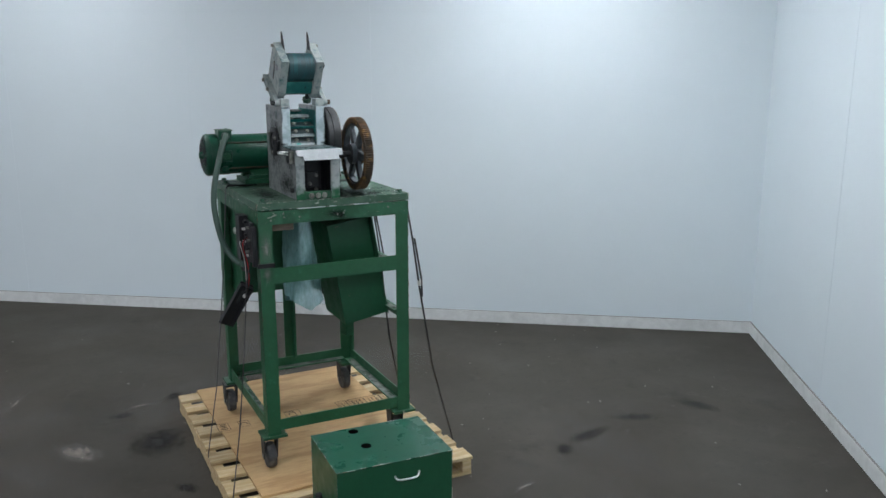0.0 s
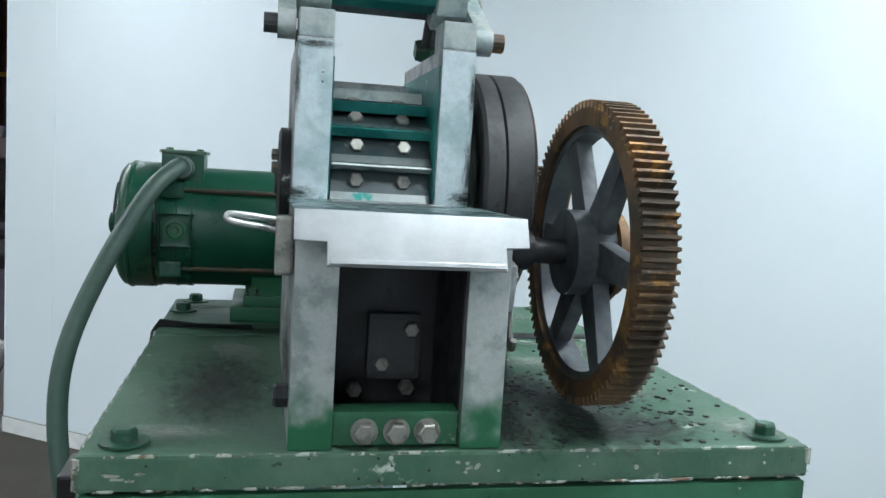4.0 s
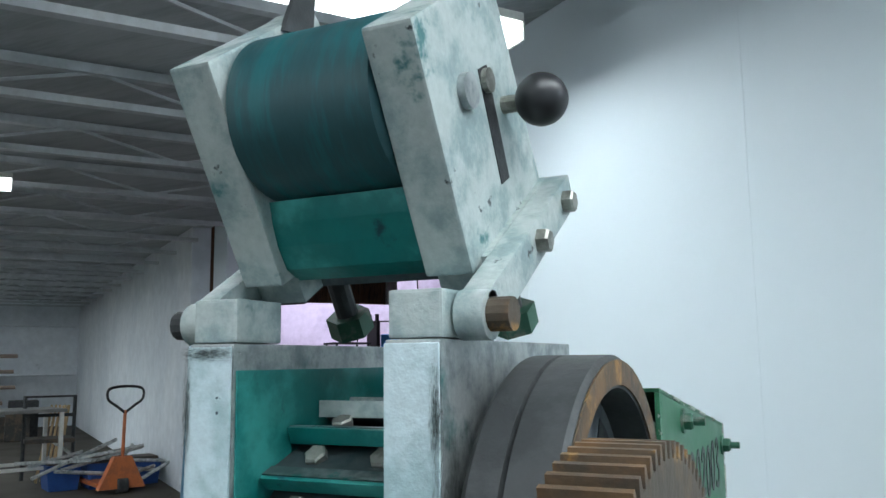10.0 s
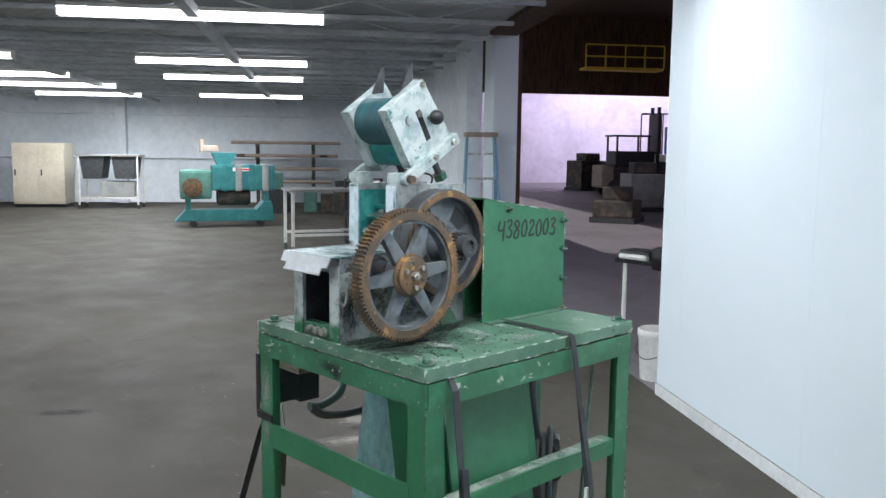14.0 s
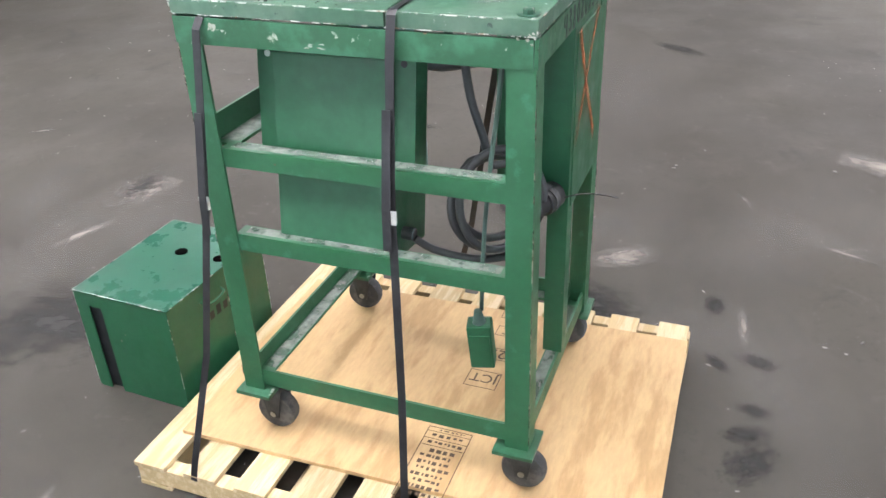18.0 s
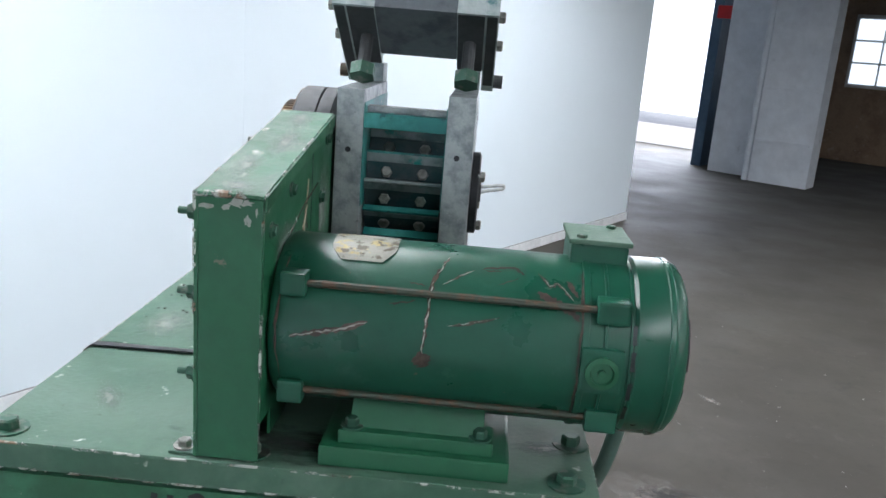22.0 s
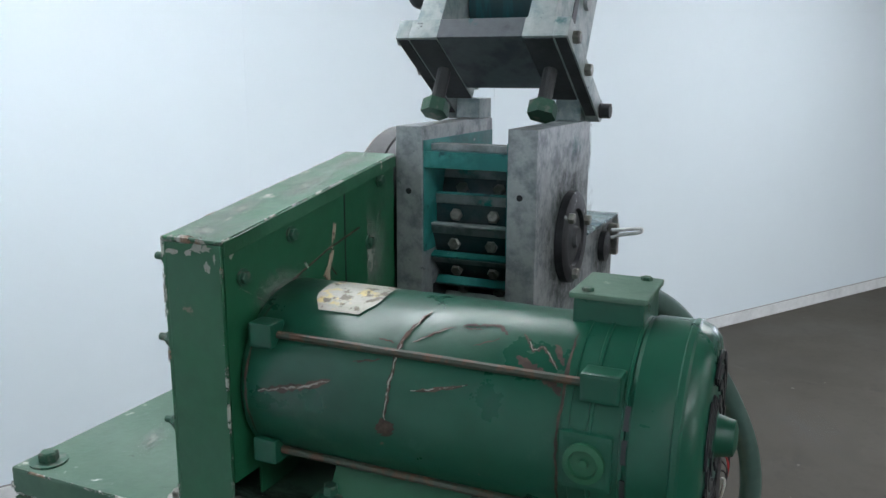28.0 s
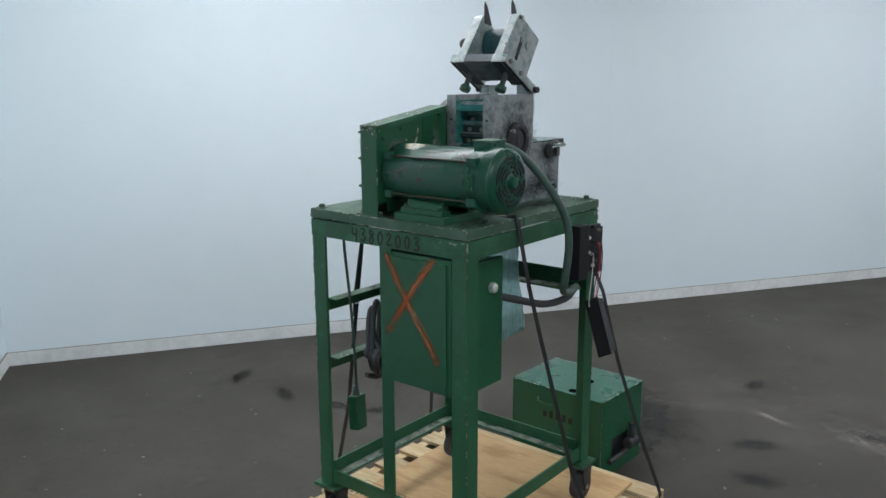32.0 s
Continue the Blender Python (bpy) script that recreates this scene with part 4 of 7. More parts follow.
part("bed_bar", bx(0.1875, 0.290, 0.345, 0.368, 0.312, 0.320, 0.001), STEEL, M)
for x in (0.172, 0.308):
    part("cheek_hole", lathe(B(), [(0.0, 0.0036), (0.0006, 0.0036)], (x, 0.3892, 0.266), "y", 14), DARK, M)

# hinge blocks on the posts
for x0, x1 in ((0.154, 0.187), (0.2915, 0.3245)):
    part("hinge_block", bx(x0, x1, 0.168, 0.212, 0.3415, 0.368, 0.002), STEEL_PAINT, M)

# ---- open roller head
F, T_, Bk, G = (0.138, 0.507), (0.247, 0.583), (0.345, 0.448), (0.214, 0.379)
d1, d2 = Vector((G[0] - F[0], G[1] - F[1])), Vector((T_[0] - F[0], T_[1] - F[1]))


def hd(a, c):
    """Head coordinates: a along front to hinge, c along front to top."""
    p = Vector(F) + d1 * a + d2 * c
    return (p.x, p.y)


head = None
for nm, x0, x1 in (("head_left_plate", 0.155, 0.186), ("head_right_plate", 0.2915, 0.3225)):
    ob = part(nm, prism(B(), [F, hd(0, 0.82), (T_[0] - 0.004, T_[1] - 0.001), (T_[0] + 0.006, T_[1] - 0.008), Bk, G], "x", x0, x1, 0.002), STEEL_PAINT, M, "pale stained head side plate")
    head = head or ob
rc = (0.205, 0.487)
part("pressure_roller", lathe(B(), [(0.187, 0.050), (0.189, 0.054), (0.2885, 0.054), (0.2905, 0.050)], (0, rc[0], rc[1]), "x", 48), TEAL_DARK, M, "dark teal rubber pressure roller", 40)
part("roller_shaft", lathe(B(), [(0.150, 0.011), (0.3275, 0.011)], (0, rc[0], rc[1]), "x", 16), STEEL, M, "", 40)
part("head_tray", prism(B(), [(0.198, 0.432), (0.202, 0.418), (0.208, 0.404), (0.218, 0.390), (0.232, 0.384), (0.234, 0.388), (0.221, 0.394), (0.212, 0.406), (0.206, 0.419), (0.202, 0.433)], "x", 0.186, 0.2915, 0.0005), TEAL, M, "curved teal stained tray under the roller", 50)
for x in (0.170, 0.305):
    st = B()
    p0, p1 = hd(1.10, 0.62), hd(1.56, 0.62)
    sweep(st, [(x, *p0), (x, *p1)], 0.0085, 12)
    stud = part("stop_stud", st, CAST, M, "dark threaded stop stud")
    nb = sweep(B(), [(x, *hd(1.47, 0.62)), (x, *hd(1.58, 0.62))], 0.0172, 6)
    part("stud_nut", nb, BOLT_GREEN, stud, "worn hex nut")
# slot, pin and knob on the side plates
for s, x in ((1, 0.3226), (-1, 0.1549)):
    a, c = Vector(hd(0.34, 0.62)), Vector(hd(0.84, 0.60))
    sb = B()
    sweep(sb, [(x, *a), (x, *c)], 0, flat=(0.015, 0.0012), side=(0, (c - a).y, -(c - a).x))
    part("slot", sb, DARK, head)
    part("slot_pin", lathe(B(), [(0, 0.008), (s * 0.004, 0.008)], (x, *hd(0.40, 0.62)), "x", 14), BOLT, head)
kp = hd(0.42, 1.0)
part("knob_stem", lathe(B(), [(0.3225, 0.006), (0.338, 0.006)], (0, 0.267, 0.496), "x", 12), BOLT, head)
kb = B()
bmesh.ops.create_uvsphere(kb, u_segments=20, v_segments=12, radius=0.0175, matrix=Matrix.Translation((0.349, 0.267, 0.496)))
part("ball_knob", kb, BLACK, head, "black plastic ball knob", 60)
for x in (0.187, 0.2895):
    part("clamp_wing", prism(B(), [hd(0.02, 0.62), hd(-0.20, 0.98), hd(-0.24, 1.12), hd(-0.12, 1.06), hd(0.12, 0.86)], "x", x - 0.002, x + 0.002), CAST, head, "dark pointed clamp wing")
for x in (0.158, 0.319):
    part("corner_bolt", hexbolt(B(), (x, *hd(0.06, 0.93)), "x" if x > 0.2 else "-x", 0.007, 0.012), BOLT, head)
# lever arms from the hinge pins to the slab
a, c = Vector((0.190, 0.354)), Vector((0.345, 0.451))
n = Vector((-(c - a).y, (c - a).x)).normalized() * 0.0125
mid = a + (c - a) * 0.40
part("swing_plate", prism(B(), [tuple(mid - n), tuple(c - n), tuple(c + n), tuple(mid + n)], "x", 0.1872, 0.2903, 0.001), GREYCAST, M, "thick dark plate across the swing arms")
for s, x0, x1, i0, i1 in ((1, 0.3265, 0.3435, 0.2905, 0.3266), (-1, 0.1345, 0.1515, 0.1514, 0.187)):
    ar = B()
    prism(ar, [tuple(a - n), tuple(c - n), tuple(c + n), tuple(a + n)], "x", x0, x1, 0.0015)
    q = a + (c - a) * 0.27
    prism(ar, [tuple(q - n), tuple(c - n), tuple(c + n), tuple(q + n)], "x", i0, i1, 0.001)
    lathe(ar, [(x0, 0.014), (x1, 0.014)], (0, a.x, a.y), "x", 20)
    arm = part("lever_arm", ar, STEEL_PAINT, M, "bright worn swing arm", 40)
    # thin dark plates put the shade under each arm into its colour
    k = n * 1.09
    part("arm_underside", prism(B(), [tuple(a + (c - a) * 0.06 - k), tuple(c - (c - a) * 0.02 - k), tuple(c - (c - a) * 0.02 - n * 1.01), tuple(a + (c - a) * 0.06 - n * 1.01)], "x", x0 + 0.002, x1 - 0.002), CAST, arm, "thin dark plate added as shade under the arm")
    part("arm_underside", prism(B(), [tuple(q - k), tuple(c - (c - a) * 0.02 - k), tuple(c - (c - a) * 0.02 - n * 1.01), tuple(q - n * 1.01)], "x", min(i0, i1) + 0.001, max(i0, i1) - 0.001), CAST, arm, "thin dark plate added as shade under the arm")
    xo = x1 if s > 0 else x0
    lp = B()
    lathe(lp, [(xo, 0.0095), (xo + s * 0.013, 0.0095)], (0, a.x, a.y), "x", 14)
    part("hinge_pin", lp, RUST if s > 0 else CAST, arm)
    for t in (0.52, 0.88):
        q = a + (c - a) * t
        part("arm_bolt", hexbolt(B(), (xo, q.x, q.y), "x" if s > 0 else "-x", 0.008, 0.008), BOLT, arm)

# ---- drive: flywheel, big gear, pinion, belt guard
fw_ = B()
lathe(fw_, [(0.336, 0.108), (0.336, 0.122), (0.340, 0.126), (0.357, 0.126), (0.3585, 0.122), (0.360, 0.126), (0.386, 0.126), (0.389, 0.123), (0.389, 0.106), (0.336, 0.106)], (0, RY, RZ), "x", 72)
fly = part("flywheel", fw_, CAST, M, "dark cast flywheel pulley with belt grooves", 30)
part("flywheel_web", lathe(B(), [(0.352, 0.107), (0.366, 0.107)], (0, RY, RZ), "x", 48), GREYCAST, fly, "", 30)
part("flywheel_rim", lathe(B(), [(0.3895, 0.108), (0.3905, 0.108), (0.3905, 0.123), (0.3895, 0.123), (0.3895, 0.108)], (0, RY, RZ), "x", 60), RUST, fly, "rusty rim face")
for k in range(4):
    a = radians(45 + 90 * k)
    m = Matrix.Translation((0, RY, RZ)) @ Matrix.Rotation(a, 4, "X")
    part("web_opening", prism(B(), [(math.sin(w) * r, math.cos(w) * r) for r, ws in ((0.095, (-.32, -.16, 0, .16, .32)), (0.055, (.34, 0.1, -.1, -.34))) for w in ws], "x", 0.3662, 0.3668), DARK, fly).matrix_local = m
part("flywheel_hub", lathe(B(), [(0.366, 0.050), (0.380, 0.046), (0.392, 0.036), (0.404, 0.036)], (0, RY, RZ), "x", 36), GREYCAST, fly, "", 40)


def toothed(bm, y, z, x0, x1, r0, r1, n):
    prof = []
    for i in range(n):
        w = 2 * math.pi * i / n
        p = 2 * math.pi / n
        prof += [(w - p * 0.30, r0), (w - p * 0.14, r1), (w + p * 0.14, r1), (w + p * 0.30, r0)]
    a = [bm.verts.new((x0, y + r * math.cos(w), z + r * math.sin(w))) for w, r in prof]
    c = [bm.verts.new((x1, y + r * math.cos(w), z + r * math.sin(w))) for w, r in prof]
    k = len(prof)
    fs = [bm.faces.new((a[i], a[(i + 1) % k], c[(i + 1) % k], c[i])) for i in range(k)]
    return a, c, fs


GY, GZ = 0.105, 0.155
gb = B()
a, c, fs = toothed(gb, GY, GZ, 0.417, 0.450, 0.1355, 0.1425, 96)
for ring, x in ((a, 0.417), (c, 0.450)):
    inn = [gb.verts.new((x, GY + (v.co.y - GY) * 0.119 / math.hypot(v.co.y - GY, v.co.z - GZ), GZ + (v.co.z - GZ) * 0.119 / math.hypot(v.co.y - GY, v.co.z - GZ))) for v in ring]
    k = len(ring)
    fs += [gb.faces.new((ring[i], ring[(i + 1) % k], inn[(i + 1) % k], inn[i])) for i in range(k)]
    if x < 0.43:
        first = inn
fs += [gb.faces.new((first[i], first[(i + 1) % k], inn[(i + 1) % k], inn[i])) for i in range(k)]
bmesh.ops.recalc_face_normals(gb, faces=fs)
gear = part("gear_wheel", gb, RUST, M, "large rusty spoked gear wheel")
part("gear_inner_rim", lathe(B(), [(0.422, 0.112), (0.445, 0.112), (0.445, 0.1195), (0.422, 0.1195), (0.422, 0.112)], (0, GY, GZ), "x", 60), GREYCAST, gear, "", 30)
for k in range(6):
    w = radians(5 + 60 * k)
    m = Matrix.Translation((0, GY, GZ)) @ Matrix.Rotation(w, 4, "X")
    sp = prism(B(), [(0.030, -0.017), (0.115, -0.011), (0.115, 0.011), (0.030, 0.017)], "x", 0.424, 0.441, 0.004)
    bmesh.ops.transform(sp, matrix=m, verts=sp.verts)
    part("spoke", sp, GREYCAST, gear, "", 40)
part("gear_hub", lathe(B(), [(0.405, 0.040), (0.443, 0.040)], (0, GY, GZ), "x", 32), GREYCAST, gear, "", 40)
part("hub_flange", lathe(B(), [(0.4432, 0.047), (0.447, 0.047), (0.448, 0.040), (0.456, 0.040), (0.457, 0.038)], (0, GY, GZ), "x", 40), RUST, gear, "rusty hub flange", 40)
for k, (r, ang) in enumerate(((0.026, 35), (0.026, 155), (0.026, 275), (0.0, 0))):
    w = radians(ang)
    part("hub_bolt", hexbolt(B(), (0.457, GY + r * math.cos(w), GZ + r * math.sin(w)), "x", 0.0062 if k < 3 else 0.0098, 0.008 if k < 3 else 0.012), BOLT, gear)
for ang in (95, 215, 335):
    w = radians(ang)
    part("flange_hole", lathe(B(), [(0.4572, 0.0036), (0.4576, 0.0036)], (0, GY + 0.026 * math.cos(w), GZ + 0.026 * math.sin(w)), "x", 12), DARK, gear)
part("shaft_end", lathe(B(), [(0.4690, 0.0052), (0.4735, 0.0048), (0.4740, 0.0020)], (0, GY, GZ), "x", 14), BOLT, gear, "", 40)
part("gear_shaft", lathe(B(), [(0.324, 0.016), (0.350, 0.016), (0.352, 0.012), (0.405, 0.012)], (0, GY, GZ), "x", 20), DARK, M, "greasy black gear shaft", 40)
part("shaft_bearing", lathe(B(), [(0.3247, 0.030), (0.338, 0.030), (0.342, 0.022), (0.372, 0.018)], (0, GY, GZ), "x", 24), DARK, M, "greasy black bearing", 40)
pb = B()
a, c, fs = toothed(pb, RY, RZ - 0.002, 0.412, 0.436, 0.026, 0.032, 20)
pb.faces.new(a), pb.faces.new(c)
bmesh.ops.recalc_face_normals(pb, faces=pb.faces)
part("pinion", pb, CAST, M, "dark steel pinion")
part("pinion_collar", lathe(B(), [(0.404, 0.024), (0.412, 0.024), (0.436, 0.024), (0.4365, 0.0245), (0.458, 0.0245), (0.459, 0.022), (0.459, 0.014), (0.452, 0.013)], (0, RY, RZ), "x", 28), CAST, M, "", 40)

GP = [(0.387, 0.002), (0.387, 0.305), (0.702, 0.258), (0.702, 0.002)]
gd = part("belt_guard", prism(B(), GP, "x", 0.3875, 0.391), GREEN_LIGHT, M, "green sheet-steel belt guard with a hand-written number")
part("guard_inner_side", prism(B(), [(0.389, 0.012), (0.389, 0.301), (0.698, 0.255), (0.698, 0.04), (0.66, 0.04), (0.66, 0.012)], "x", 0.328, 0.3305), GREEN, gd)
part("guard_top", prism(B(), [(0.387, 0.3052), (0.702, 0.2582), (0.702, 0.2612), (0.387, 0.3082)], "x", 0.328, 0.391, 0.0008), GREEN_WORN, gd)
part("guard_lip", prism(B(), [(0.388, 0.2935), (0.700, 0.2470), (0.700, 0.2605), (0.388, 0.3072)], "x", 0.3255, 0.3277, 0.0008), GREEN_WORN, gd, "folded-over lip along the top edge")
part("guard_back", bx(0.3285, 0.387, 0.6995, 0.7022, 0.003, 0.2575, 0.0006), GREEN, gd)
part("guard_foot", bx(0.391, 0.416, 0.392, 0.70, 0.0012, 0.004, 0.0008), GREEN_TOP, gd)
part("guard_seam", bx(0.3275, 0.3279, 0.50, 0.502, 0.02, 0.285), DARK, gd)
for y, z in ((0.474, 0.279), (0.690, 0.240), (0.692, 0.165), (0.692, 0.085)):
    sb = lathe(B(), [(0.391, 0.0035), (0.409, 0.0035)], (0, y, z), "x", 10)
    hexbolt(sb, (0.391, y, z), "x", 0.0075, 0.007, 0.010)
    part("guard_stud", sb, BOLT_GREEN, gd)
for y, z in ((0.425, 0.282), (0.60, 0.25), (0.675, 0.225), (0.675, 0.13), (0.45, 0.215)):
    part("guard_screw", hexbolt(B(), (0.328, y, z), "-x", 0.006, 0.004, 0.008), BOLT_GREEN, gd)
part("guard_foot_bolt", hexbolt(B(), (0.404, 0.688, 0.004), "z", 0.007, 0.006, 0.011), BOLT, gd)
# torn tape on the guard's inner side
part("torn_tape", prism(B(), [(0.520, 0.247), (0.524, 0.249), (0.529, 0.224), (0.537, 0.206), (0.552, 0.190), (0.566, 0.164), (0.553, 0.172), (0.541, 0.170), (0.533, 0.186), (0.534, 0.200), (0.526, 0.216)], "x", 0.3268, 0.3278), TAPE, gd, "torn brown tape remnant")
for (y0, z0), (y1, z1) in (((0.47, 0.235), (0.60, 0.205)), ((0.575, 0.10), (0.60, 0.20))):
    part("guard_scratch", sweep(B(), [(0.3277, y0, z0), (0.3277, (y0 + y1) / 2, (z0 + z1) / 2 + 0.003), (0.3277, y1, z1)], 0, flat=(0.002, 0.0006), side=(0, 0, 1)), SCRATCH, gd)

random.seed(19)
for k in range(16):
    y0, z0 = random.uniform(0.41, 0.66), random.uniform(0.05, 0.22)
    a_, l_ = random.uniform(-0.9, 0.9), random.uniform(0.010, 0.05)
    pts = [(0.3274 - 0.00004 * k, y0 + math.cos(a_) * l_ * j / 4, z0 + math.sin(a_) * l_ * j / 4 + random.uniform(-0.001, 0.001)) for j in range(5)]
    part("guard_scrape", sweep(B(), pts, 0, flat=(random.uniform(0.0008, 0.003), 0.0004), side=(0, -math.sin(a_), math.cos(a_))), (WEAR, SCRATCH, GREEN_TOP)[k % 3], gd, "fine scraped line in the paint")

# ---- motor
MY, MZ = 0.607, 0.124
mo = part("motor", lathe(B(), [(0.326, 0.060), (0.326, 0.080), (0.320, 0.084), (0.030, 0.084), (0.028, 0.0855), (-0.012, 0.0855), (-0.014, 0.070)], (0, MY, MZ), "x", 64), GREEN_SMOOTH, M, "green enamelled electric motor with scratched paint", 35)
part("fan_cover", lathe(B(), [(-0.0135, 0.086), (-0.017, 0.0885), (-0.050, 0.0885), (-0.059, 0.0850), (-0.0645, 0.0780), (-0.0665, 0.066), (-0.0670, 0.045), (-0.0670, 0.020), (-0.0690, 0.017), (-0.082, 0.014), (-0.084, 0.008)], (0, MY, MZ), "x", 64), GREEN_SMOOTH, mo, "domed green fan cover", 35)
for r, n, off in ((0.028, 4, 0.3), (0.040, 4, 0.0), (0.052, 6, 0.2), (0.064, 6, 0.0)):
    for k in range(n):
        w0 = 2 * math.pi * k / n + off
        pts = [(-0.0679, MY + r * math.cos(w0 + i * (2 * math.pi / n * 0.72) / 6), MZ + r * math.sin(w0 + i * (2 * math.pi / n * 0.72) / 6)) for i in range(7)]
        part("fan_slot", sweep(B(), pts, 0, flat=(0.0018, 0.0072), side=(1, 0, 0)), DARK, mo)
for w in (8, 24, -12, -30, 168, 150, 192, 210):
    vb = box(B(), -0.0165, -0.0118, -0.009, 0.009, 0.083, 0.0872)
    bmesh.ops.transform(vb, matrix=Matrix.Translation((0, MY, MZ)) @ Matrix.Rotation(radians(w - 90), 4, "X"), verts=vb.verts)
    part("vent_gap", vb, DARK, mo)
tb = B()
box(tb, -0.010, 0.046, 0.552, 0.622, 0.186, 0.226, 0.003)
part("terminal_box", tb, GREEN_SMOOTH, mo)
part("terminal_lid", bx(-0.013, 0.049, 0.549, 0.625, 0.226, 0.231, 0.002), GREEN_TOP, mo, "dusty green terminal-box lid")
for x, y in ((0.0, 0.56), (0.036, 0.615)):
    part("lid_screw", hexbolt(B(), (x, y, 0.231), "z", 0.005, 0.003), BOLT_GREEN, mo)
for ang in (38, 142, 218, 322):
    w = radians(ang)
    y, z = MY + 0.087 * math.cos(w), MZ + 0.087 * math.sin(w)
    rod = part("tie_rod", lathe(B(), [(0.02, 0.0036), (0.315, 0.0036)], (0, y, z), "x", 8), TIE, mo, "rusty tie rod")
    for x0, x1 in ((-0.008, 0.022), (0.292, 0.316)):
        part("rod_lug", box(B(), x0, x1, y - 0.011, y + 0.011, z - 0.011, z + 0.011, 0.003), GREEN_SMOOTH, rod)
for s in (-1, 1):
    pb = box(B(), -0.006, 0.034, MY + s * 0.072, MY + s * 0.0885, MZ - 0.022, MZ + 0.022, 0.004)
    port = part("brush_port", pb, GREEN_SMOOTH, mo)
    part("brush_cap", lathe(B(), [(0, 0.0155), (s * 0.004, 0.0155), (s * 0.005, 0.011), (s * 0.002, 0.010), (s * 0.002, 0.004), (s * 0.005, 0.0035)], (0.014, MY + s * 0.0885, MZ), "y", 22), GREEN, port)
part("motor_base", bx(0.088, 0.272, 0.522, 0.694, 0.001, 0.022, 0.003), GREEN, mo, "stacked green motor base plate")
fb = B()
for s in (-1, 1):
    box(fb, 0.105, 0.255, MY + s * 0.058 - 0.020, MY + s * 0.058 + 0.020, 0.022, 0.036, 0.002)
    prism(fb, [(MY + s * 0.040, 0.036), (MY + s * 0.068, 0.036), (MY + s * 0.05, 0.065), (MY + s * 0.03, 0.062)], "x", 0.115, 0.245)
part("motor_foot", fb, GREEN, mo)
for x in (0.118, 0.243):
    for s in (-1, 1):
        part("foot_bolt", hexbolt(B(), (x, MY + s * 0.068, 0.036), "z", 0.007, 0.008, 0.011), BOLT_GREEN, mo)
lb = B()
prev = None
for i in range(9):
    w = radians(59 + i * 5)
    c = max(0.0, 0.012 - 0.005 * i)
    cur = [lb.verts.new((x, MY + 0.0852 * math.cos(w), MZ + 0.0852 * math.sin(w))) for x in (0.214 + c, 0.246, 0.278 - c)]
    if prev:
        for j in range(2):
            lb.faces.new((prev[j], cur[j], cur[j + 1], prev[j + 1]))
    prev = cur
bmesh.ops.recalc_face_normals(lb, faces=lb.faces)
part("nameplate", lb, LABEL, mo, "worn foil nameplate")


def gouge(line, width, lift, material, name, label):
    """A ragged tapering strip of lost paint along points (x, angle) on the motor's barrel."""
    m = B()
    prev = None
    n = 9 * (len(line) - 1)
    for i in range(n + 1):
        t = i / n * (len(line) - 1)
        k = min(int(t), len(line) - 2)
        f = t - k
        x = line[k][0] + (line[k + 1][0] - line[k][0]) * f + random.uniform(-0.0009, 0.0009)
        w = radians(line[k][1] + (line[k + 1][1] - line[k][1]) * f + random.uniform(-0.7, 0.7))
        dx, dv = line[k + 1][0] - line[k][0], radians(line[k + 1][1] - line[k][1]) * 0.0842
        ln = math.hypot(dx, dv)
        h = width * (0.25 + 0.75 * math.sin(math.pi * i / n) ** 0.5) * random.uniform(0.45, 1.25)
        cur = []
        for e in (-h, h):
            ww = w + e * dx / ln / 0.0842
            r = 0.0842 + lift
            cur.append(m.verts.new((x - e * dv / ln, MY + r * math.cos(ww), MZ + r * math.sin(ww))))
        if prev:
            m.faces.new((prev[0], prev[1], cur[1], cur[0]))
        prev = cur
    bmesh.ops.recalc_face_normals(m, faces=m.faces)
    return part(name, m, material, mo, label)


random.seed(4)
for line, width in (([(0.163, 70), (0.176, 46), (0.178, 22), (0.180, 0)], 0.0024), ([(0.166, 46), (0.138, 60)], 0.0014), ([(0.198, 46), (0.182, 44)], 0.0010),
                    ([(0.158, 19), (0.112, 27)], 0.0017), ([(0.077, 62), (0.066, 52), (0.058, 55), (0.043, 43)], 0.0016),
                    ([(0.305, 4), (0.270, 9), (0.232, 17)], 0.0032), ([(0.183, 1), (0.177, -9)], 0.0085), ([(0.128, 60), (0.112, 61)], 0.0010), ([(0.095, 56), (0.115, 50)], 0.0008)):
    gouge(line, width, 0.0004, SCRATCH, "scratch", "dark rusty scratch in the paint")
    if 0.0012 < width < 0.005:
        gouge(line, width * 0.34, 0.0007, SCRATCH_CORE, "bare_core", "bare metal in the scratch")

part("bell_joint", lathe(B(), [(0.0275, 0.0848), (0.0280, 0.0864), (0.0335, 0.0864), (0.0340, 0.0846)], (0, MY, MZ), "x", 64), GREEN_SMOOTH, mo, "raised joint of the end bell", 35)
for x in (-0.0115, 0.0125):
    part("bell_rib", lathe(B(), [(x - 0.002, 0.0850), (x - 0.0012, 0.0868), (x + 0.0012, 0.0868), (x + 0.002, 0.0850)], (0, MY, MZ), "x", 64), GREEN_SMOOTH, mo, "", 35)
part("cowl_step", lathe(B(), [(-0.0450, 0.0882), (-0.0465, 0.0897), (-0.0505, 0.0895), (-0.0530, 0.0868)], (0, MY, MZ), "x", 64), GREEN_SMOOTH, mo, "rolled step of the fan cover", 35)
